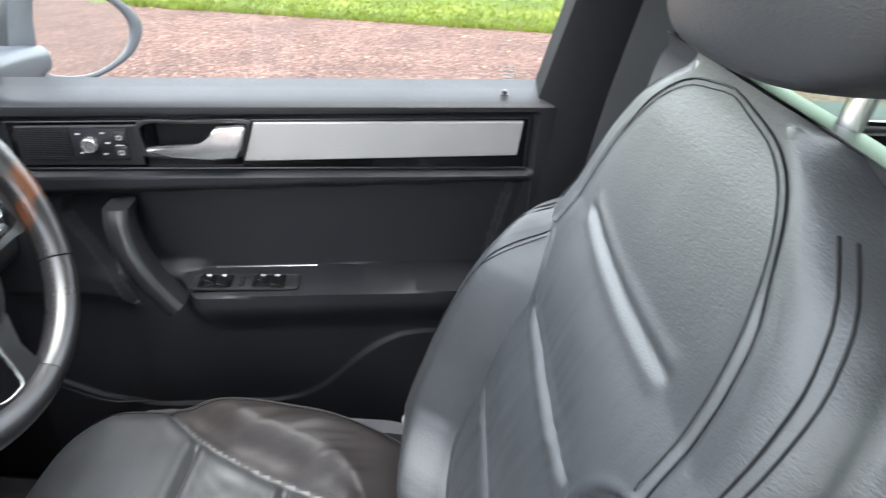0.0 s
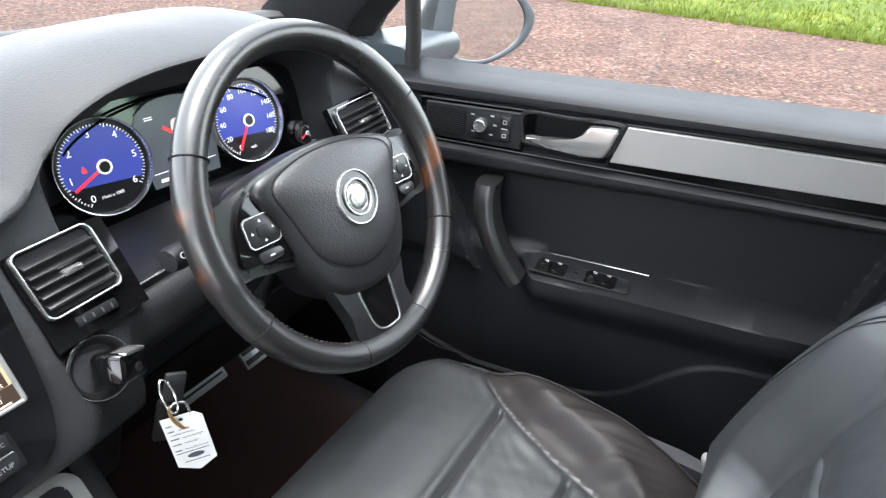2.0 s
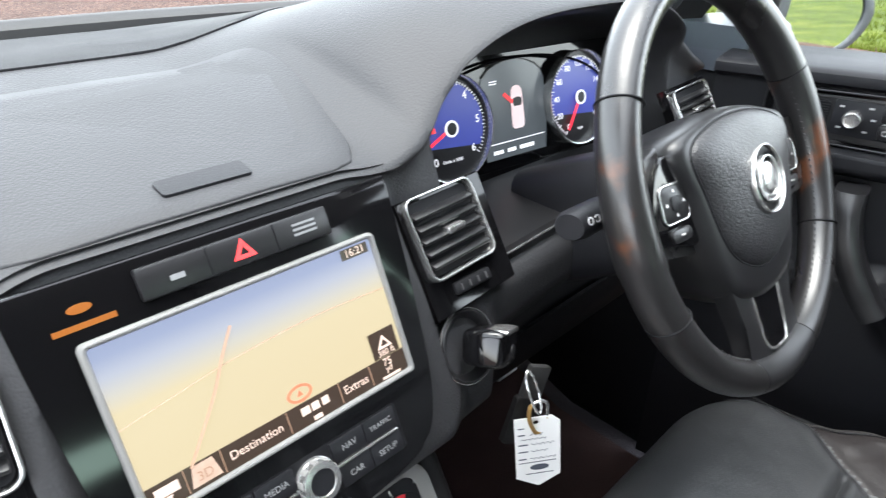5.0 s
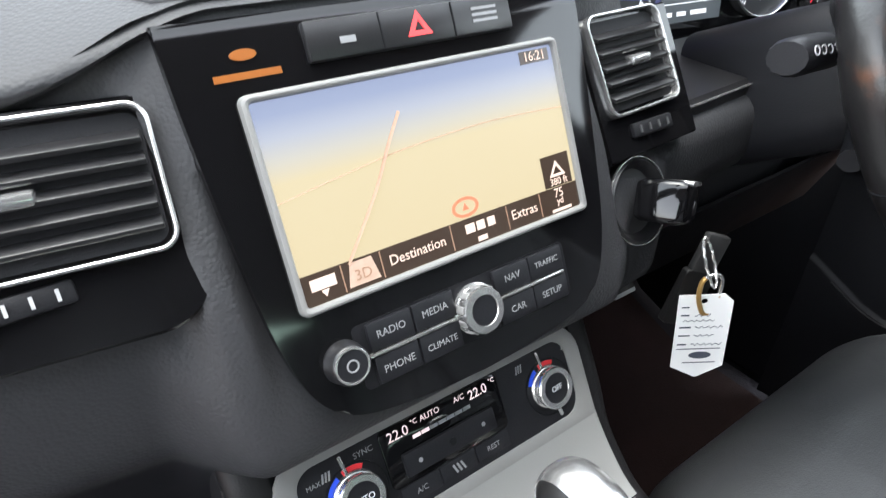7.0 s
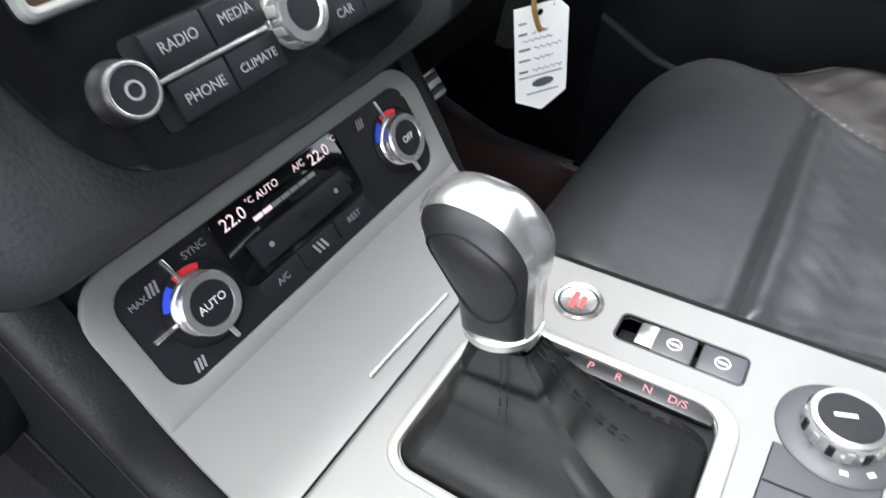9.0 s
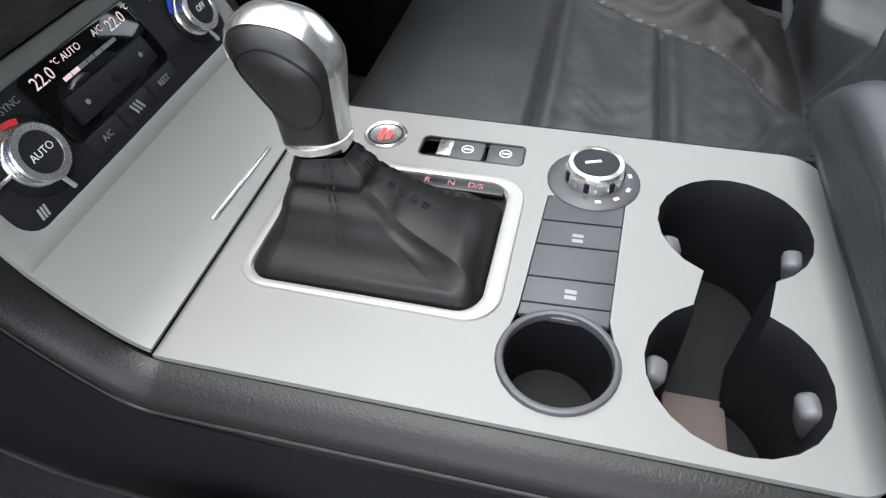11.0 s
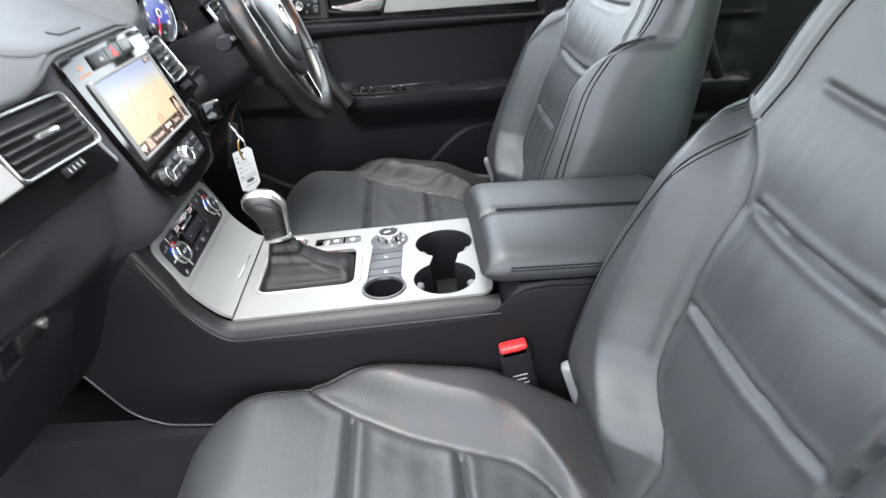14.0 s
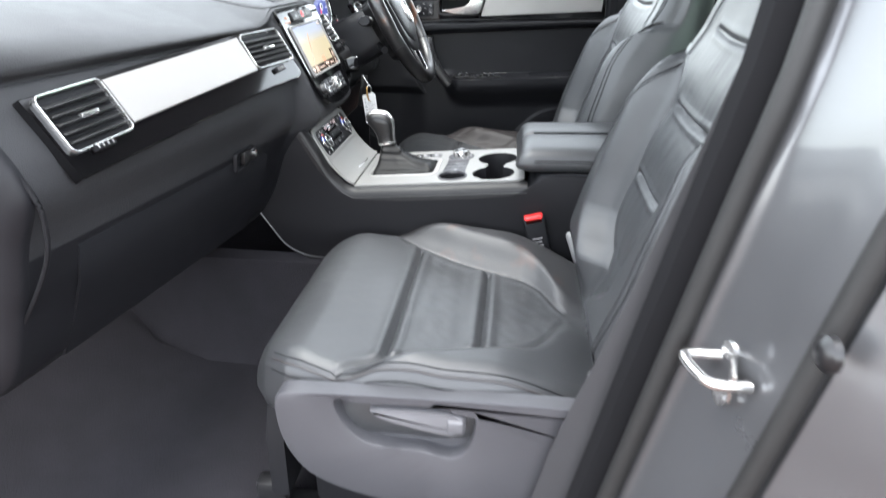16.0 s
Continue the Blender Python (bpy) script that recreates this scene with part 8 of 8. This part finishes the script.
# ---------------------------------------------------------------- dash details
def dash_top(x, y):
    pts = spline(dash_profile(x), 6)[:31]
    for a, b in zip(pts, pts[1:]):
        if b[0] <= y <= a[0]:
            return lerp(b[1], a[1], (y - b[0]) / max(1e-6, a[0] - b[0]))
    return pts[-1][1]


def dash_patch(outline, up, sink=0.003):
    """A thin cover lying on the dashboard's top, inside a star-shaped outline."""
    bm = fresh()
    cx_ = sum(p[0] for p in outline) / len(outline)
    cy_ = sum(p[1] for p in outline) / len(outline)
    rings = []
    for f, h in ((1.0, -sink), (1.0, up * 0.6), (0.992, up), (0.85, up), (0.6, up), (0.35, up), (0.12, up), (0.01, up)):
        rings.append([(cx_ + (x - cx_) * f, cy_ + (y - cy_) * f, dash_top(cx_ + (x - cx_) * f, cy_ + (y - cy_) * f) + h) for x, y in outline])
    loft(bm, rings)
    return bm


def build_dash_details():
    lid = [(-0.108, 0.694), (-0.126, 0.75), (-0.136, 0.80), (-0.140, 0.850), (-0.125, 0.882), (-0.05, 0.892), (0.05, 0.892), (0.125, 0.882), (0.140, 0.850), (0.136, 0.80), (0.126, 0.75), (0.108, 0.694), (0.04, 0.690), (-0.04, 0.690)]
    part("top_lid", dash_patch([tuple(p) for p in spline(lid, 3, closed=True)], 0.0016), DASH, dashboard, "soft black storage lid", smooth=60)
    slot = rr(0.058, 0.017, 0.003, 3, 0.012, 0.716)
    part("lid_slot", dash_patch(slot, 0.0034), PLASTIC, dashboard, "lid release slot")
    deff = [(-0.38, 1.010), (-0.25, 0.962), (-0.10, 0.945), (0.05, 0.942), (0.15, 0.946), (0.205, 0.962), (0.285, 1.030), (0.22, 1.052), (0.0, 1.072), (-0.25, 1.050)]
    part("defroster_cover", dash_patch([tuple(p) for p in spline(deff, 3, closed=True)], 0.0018), PLASTIC_DARK, dashboard, "dark defroster cover")
    # outer demister grille
    bm = fresh()
    gx, gy = -0.650, 0.815
    prism(bm, [(x * 1.9, y) for x, y in circle(0.020, 28)], 0.003, Matrix.Translation((gx, gy, dash_top(gx, gy) - 0.001)) @ pose(0, 0, 0, -14, 0, 8), 0.001)
    gr = part("demister_grille", bm, PLASTIC_DARK, dashboard, "oval black demister grille")
    for k in range(6):
        bm = fresh()
        box(bm, (0.060, 0.0022, 0.003), Matrix.Translation((gx, gy - 0.0125 + 0.005 * k, dash_top(gx, gy - 0.0125 + 0.005 * k) + 0.0015)) @ pose(0, 0, 0, -14, 0, 8))
        part("slat", bm, SATIN, gr)
    # left end cover
    bm = fresh()
    pts = [(q[0], q[1]) for q in spline(dash_profile(-0.733), 6)]
    cy_, cz_ = 0.86, 0.95
    rings = []
    for f, x in ((1.0, -0.728), (0.995, -0.740), (0.97, -0.748), (0.85, -0.754), (0.5, -0.758), (0.02, -0.759)):
        rings.append([(x, cy_ + (y - cy_) * f, cz_ + (z - cz_) * f) for y, z in pts])
    loft(bm, rings)
    part("end_cover", bm, PLASTIC, dashboard, "smooth black end cover", smooth=60)
    bm = fresh()
    tube(bm, [tuple(q) for q in spline([(-0.7345, 0.770, 1.110), (-0.737, 0.752, 1.084), (-0.737, 0.716, 1.02), (-0.737, 0.710, 0.985), (-0.737, 0.722, 0.936), (-0.737, 0.770, 0.860), (-0.737, 0.816, 0.811)], 5)], 0.0030, 8)
    part("end_seam", bm, PLASTIC_DARK, dashboard)
    # glove box lid and latch; the lid's dark plastic stands for its shade too
    bm = fresh()
    rows = []
    for i in range(31):
        x = lerp(-0.665, -0.215, i / 30)
        yt = y_trim(x)
        rows.append([(x, y + 0.009, z) for y, z in ((yt - 0.002, 0.944), (yt - 0.016, 0.937), (yt - 0.021, 0.925), (yt - 0.012, 0.88), (yt + 0.012, 0.82), (yt + 0.040, 0.765))])
    sheet(bm, rows, 0.004)
    gb = part("glovebox_lid", bm, PLASTIC, dashboard, "black glovebox lid")
    lx = -0.295
    m = frame_at((lx, y_trim(lx) - 0.012, 0.930), (1, 0, 0), (0, -1, -0.12))
    bm = fresh()
    ring_prism(bm, rr(0.090, 0.034, 0.006), rr(0.082, 0.026, 0.005), 0.006, m, 0.0015)
    part("latch_frame", bm, PLASTIC, gb)
    bm = fresh()
    box(bm, (0.050, 0.024, 0.010), m @ pose(0.012, 0, 0.002), 0.003)
    part("latch", bm, SATIN, gb, "glovebox latch")
    bm = fresh()
    lathe(bm, [(0.006, 0.0), (0.006, 0.003), (0.004, 0.0036)], m @ pose(0.028, 0.0, 0.007), 20)
    part("latch_lock", bm, CHROME, gb)
    # small thumbwheels under the vents
    for x in (-0.190, -0.635, 0.176, 0.655):
        p = band(x, 1.0590 if x < 0 else 1.0530, 0.004)
        bm = fresh()
        box(bm, (0.040, 0.010, 0.006), frame_at(p, (1, 0, 0), BAND_N), 0.002)
        tw = part("vent_wheel", bm, PLASTIC_DARK, dashboard, "vent thumbwheel")
        for k in range(4):
            bm = fresh()
            box(bm, (0.0014, 0.0050, 0.0012), frame_at(p, (1, 0, 0), BAND_N) @ pose(-0.0135 + 0.009 * k, 0, 0.0034))
            # right-hand marks are dimmed by colour: the same marks in a darker material
            part("wheel_mark", bm, GREYPRINT if x < 0 else STITCH, tw)
    # gloss bridge below the cluster
    bm = fresh()
    rings = []
    for i in range(25):
        x = lerp(0.222, 0.592, i / 24)
        yt = y_trim(x)
        rings.append([(x, yt - 0.024, 1.032), (x, yt - 0.026, 1.046), (x, yt - 0.022, 1.051), (x, 0.770, 1.054), (x, 0.780, 1.044), (x, yt, 1.032)])
    loft(bm, rings)
    part("gloss_bridge", bm, SATIN, dashboard, "satin black strip under the dials")
    bm = fresh()
    tube(bm, [(x, y_trim(x) - 0.0265, 1.0475) for x in np.linspace(0.226, 0.592, 12)], 0.0012, 6)
    part("chrome_line", bm, CHROME, dashboard, "thin chrome line")
    # right end pad with tweeter
    bm = fresh()
    lathe(bm, [(0.020, 0.0), (0.020, 0.003), (0.017, 0.004), (0.001, 0.0045)], Matrix.Translation((0.640, 0.80, dash_top(0.640, 0.80) + 0.0)) @ pose(0, 0, 0, -18, 0, 0), 28)
    part("tweeter", bm, PLASTIC_DARK, dashboard, "small round tweeter")
    # driver's knee panel closing under the column
    bm = fresh()
    sheet(bm, [[(x, 0.70, 0.90), (x, 0.74, 0.80), (x, 0.86, 0.73), (x, 1.1, 0.74)] for x in np.linspace(0.15, 0.715, 12)], 0.004)
    part("knee_panel", bm, PLASTIC_DARK, dashboard)


build_dash_details()


# ---------------------------------------------------------------- pedals and mats
def build_footwell():
    ped = thing("brake_pedal", "steel brake pedal with rubber strips", "pedal", (0.41, 1.0, 0.55))
    for name, x, w, z, y, p in (("brake", 0.434, 0.100, 0.646, 0.900, ped), ("accelerator", 0.553, 0.050, 0.632, 0.905, None)):
        if p is None:
            p = thing("accelerator_pedal", "steel accelerator pedal with rubber strips", "pedal", (0.58, 1.0, 0.55))
        m = frame_at((x, y, z), (1, 0, 0), (0, -0.80, 0.60))
        h = 0.066 if name == "brake" else 0.085
        bm = fresh()
        box(bm, (w, h, 0.008), m, 0.003)
        part("pedal_plate", bm, STEEL, p, "brushed steel plate")
        for k in range(3):
            bm = fresh()
            if name == "brake":
                box(bm, (w * 0.86, 0.0045, 0.003), m @ pose(0, -0.020 + 0.020 * k, 0.005), 0.0015)
            else:
                box(bm, (w * 0.85, 0.010, 0.004), m @ pose(0, -0.030 + 0.020 * k, 0.005), 0.0015)
            part("rubber_strip", bm, RUBBER, p)
        bm = fresh()
        tube(bm, [m @ Vector((0, h * 0.4, -0.004)), (x, 1.05, z + 0.10), (x, 1.10, z + 0.20)], 0.008, 8)
        part("pedal_arm", bm, PLASTIC_DARK, p)
    for x0, x1, lab, mt in ((0.20, 0.70, "dark red-brown driver's floor mat", CARPET_RED), (-0.70, -0.22, "dark grey passenger floor mat", CARPET)):
        bm = fresh()
        rows = []
        for y, z in ((0.50, 0.432), (0.70, 0.436), (0.86, 0.438), (0.97, 0.478), (1.06, 0.57)):
            rows.append([(lerp(x0, x1, i / 8), y, z) for i in range(9)])
        sheet(bm, rows, 0.008)
        tagged(part("floor_mat", bm, mt), lab, "floor mat")


build_footwell()


# ---------------------------------------------------------------- belts, rear bench, near-side parts
BELT = material("belt_webbing", (0.035, 0.035, 0.038), 0.6, grain=0.6, grain_size=0.0012, mottle=0.1)


def strap(pts, width, across, name, parent, label=""):
    bm = fresh()
    a = Vector(across).normalized()
    rows = [[Vector(p) + a * width * t for t in (-0.5, -0.25, 0, 0.25, 0.5)] for p in [tuple(q) for q in spline(pts, 6)]]
    sheet(bm, rows, 0.0015)
    return part(name, bm, BELT, parent, label)


def build_belts():
    for x, lab in ((-0.152, "seat belt buckle with a red button beside the passenger seat"), (0.152, "seat belt buckle with a red button beside the driver's seat")):
        b = thing("belt_buckle", lab, "belt buckle", (x, 0.165, 0.69), "belt buckles")
        m = Matrix.Translation((x, 0.172, 0.752)) @ pose(0, 0, 0, -14, 0, 0)
        bm = fresh()
        box(bm, (0.020, 0.042, 0.078), m, 0.004, 3)
        part("buckle_body", bm, PLASTIC_DARK, b)
        bm = fresh()
        box(bm, (0.018, 0.036, 0.016), m @ pose(-0.001 if x < 0 else 0.001, 0, 0.034), 0.003, 3)
        part("release_button", bm, RED_PLASTIC, b, "bright red button")
        bm = fresh()
        box(bm, (0.012, 0.030, 0.09), m @ pose(0, 0.0, -0.075), 0.003)
        part("buckle_stalk", bm, PLASTIC_DARK, b)
        for k in range(3):
            bm = fresh()
            box(bm, (0.0006, 0.020 - 0.004 * (k % 2), 0.002), m @ pose(-0.0102 if x < 0 else 0.0102, 0, -0.005 - 0.007 * k))
            part("print_bar", bm, GREYPRINT, b)
    pb = thing("seat_belt", "black webbing seat belt hanging from the passenger door pillar", "seat belt", (-0.69, 0.16, 0.58), "seat belts")
    strap([(-0.685, 0.165, 0.56), (-0.684, 0.135, 0.70), (-0.683, 0.085, 0.86), (-0.680, 0.030, 1.05), (-0.672, -0.012, 1.20), (-0.650, -0.075, 1.42)], 0.048, (0.12, 1, 0.25), "webbing", pb)
    bm = fresh()
    box(bm, (0.03, 0.06, 0.03), (-0.648, -0.080, 1.43), 0.008)
    part("upper_anchor", bm, PLASTIC, pb)
    bm = fresh()
    box(bm, (0.016, 0.045, 0.05), (-0.686, 0.168, 0.55), 0.005)
    part("lower_anchor", bm, PLASTIC, pb)
    db = thing("seat_belt", "black webbing seat belt on the driver's door pillar", "seat belt", (0.76, -0.09, 0.7), "seat belts")
    strap([(0.745, -0.10, 0.60), (0.748, -0.115, 0.90), (0.752, -0.135, 1.15), (0.715, -0.175, 1.42)], 0.046, (0.1, 1, 0.1), "webbing", db)
    bm = fresh()
    box(bm, (0.03, 0.06, 0.03), (0.715, -0.178, 1.43), 0.008)
    part("upper_anchor", bm, PLASTIC, db)


build_belts()


def build_rear_bench():
    rb = thing("rear_bench", "black leather rear bench seat", "rear seat", (0, -0.75, 0.42))
    for x, w in ((-0.47, 0.42), (0.0, 0.48), (0.47, 0.42)):
        bm = fresh()
        box(bm, (w, 0.50, 0.16), Matrix.Translation((x, -0.62, 0.66)) @ pose(0, 0, 0, 5), 0.05, 5)
        part("bench_cushion", bm, LEATHER, rb)
        bm = fresh()
        box(bm, (w, 0.14, 0.62), Matrix.Translation((x, -0.94, 0.98)) @ pose(0, 0, 0, 18), 0.05, 5)
        part("bench_back", bm, LEATHER, rb)
    bm = fresh()
    box(bm, (1.38, 0.44, 0.16), (0, -0.62, 0.50), 0.02)
    part("bench_base", bm, CARPET, rb)


build_rear_bench()


def build_near_side():
    # striker and check bolt on the painted jamb
    st = thing("door_striker", "bright steel door striker on the painted jamb", "door striker", (-0.80, 0.015, 0.89))
    bm = fresh()
    box(bm, (0.058, 0.004, 0.030), Matrix.Translation((-0.800, 0.022, 0.905)) @ pose(0, 0, 0, 0, 0, -16), 0.0015)
    part("striker_plate", bm, CHROME, st, "steel plate")
    bm = fresh()
    tube(bm, [tuple(q) for q in spline([(-0.826, 0.014, 0.908), (-0.827, 0.040, 0.908), (-0.818, 0.052, 0.908), (-0.788, 0.060, 0.908), (-0.779, 0.052, 0.908), (-0.778, 0.026, 0.908)], 4)], 0.0055, 12)
    part("striker_loop", bm, CHROME, st)
    for dz in (-0.020, 0.030):
        bm = fresh()
        lathe(bm, [(0.0085, 0), (0.0085, 0.005), (0.003, 0.006)], frame_at((-0.803, 0.026, 0.900 + dz), (1, 0, 0), (-0.27, 0.96, 0)), 16)
        part("bolt", bm, CHROME, st)
    rd = thing("rear_door", "grey painted closed rear door seen from outside", "car door", (-0.90, -0.6, 0.34))
    bm = fresh()
    rows = []
    for i in range(25):
        y = lerp(-0.012, -1.15, i / 24)
        e = 1 - ss(-0.05, -0.012, y) 
        row = []
        for j in range(25):
            z = lerp(0.34, 1.135, j / 24)
            yy = y - 0.20 * (z - 0.92) * (1 - ss(0, 0.6, -y))
            x = -0.905 - 0.035 * math.sin(math.pi * min(1, (z - 0.30) / 0.85)) - 0.012 * ss(0.90, 0.93, z) * (1 - ss(0.93, 1.0, z))
            x = lerp(-0.876, x, e) if i < 3 else x
            row.append((x, yy, z))
        rows.append(row)
    sheet(bm, rows, 0.012)
    part("door_skin", bm, PAINT, rd, "grey metallic skin")
    bm = fresh()
    sheet(bm, [[(-0.885, y, 1.13), (-0.80, y - 0.02, 1.50)] for y in (-0.06, -0.6, -1.15)], 0.004)
    p = part("window_pane", bm, GLASS_GREEN, rd, "green-tinted window glass")
    p.visible_shadow = False
    bm = fresh()
    tube(bm, [(-0.888, -0.05 - 0.06, 1.13), (-0.84, -0.13, 1.32), (-0.79, -0.17, 1.50)], 0.016, 8)
    part("window_frame", bm, RUBBER, rd)
    bm = fresh()
    lathe(bm, [(0.014, 0), (0.014, 0.006), (0.010, 0.010), (0.006, 0.012)], frame_at((-0.895, -0.004, 0.990), (1, 0, 0), (0, 1, 0)), 16)
    part("stop_bolt", bm, SATIN, rd, "black stop bolt")
    # lower A-post and kick panels
    for s in (-1, 1):
        bm = fresh()
        box(bm, (0.05, 0.56 if s > 0 else 0.30, 0.74), (s * 0.775, 1.13 if s < 0 else 0.985, 0.79), 0.015)
        part("kick_panel", bm, PLASTIC_DARK, shell)
    bm = fresh()
    sheet(bm, [[(x, 1.105 - 0.19 * (x / 0.71) ** 2 + d, 1.190 + h) for x in np.linspace(-0.74, 0.74, 25)] for d, h in ((-0.004, -0.01), (0.0, 0.008), (0.012, 0.014), (0.035, 0.013), (0.05, -0.03))], 0.003)
    part("screen_cowl", bm, RUBBER, shell, "black lower windscreen edge")
    # windscreen
    bm = fresh()
    rows = []
    for k in range(9):
        u = k / 8
        rows.append([(x * lerp(0.745, 0.64, u), lerp(1.15, 0.31, u) - lerp(0.20, 0.10, u) * x * x, lerp(1.195, 1.60, u) - 0.03 * u * x * x) for x in np.linspace(-1, 1, 17)])
    sheet(bm, rows, 0.004)
    ws = part("windscreen", bm, GLASS, shell, "clear windscreen glass")
    ws.visible_shadow = False
    mir = thing("rear_view_mirror", "black rear-view mirror on the windscreen", "rear-view mirror", (0, 0.57, 1.42))
    bm = fresh()
    box(bm, (0.24, 0.035, 0.062), Matrix.Translation((0.0, 0.535, 1.452)) @ pose(0, 0, 0, 14, 0, 18), 0.014, 4)
    part("mirror_shell", bm, PLASTIC_DARK, mir)
    bm = fresh()
    box(bm, (0.215, 0.003, 0.046), Matrix.Translation((0.0, 0.535, 1.452)) @ pose(0, 0, 0, 14, 0, 18) @ pose(0, -0.0185, 0), 0.001)
    part("mirror_face", bm, MIRROR, mir)
    bm = fresh()
    box(bm, (0.07, 0.10, 0.05), Matrix.Translation((0.0, 0.59, 1.468)) @ pose(0, 0, 0, -24), 0.012, 3)
    part("mirror_foot", bm, PLASTIC_DARK, mir)


build_near_side()
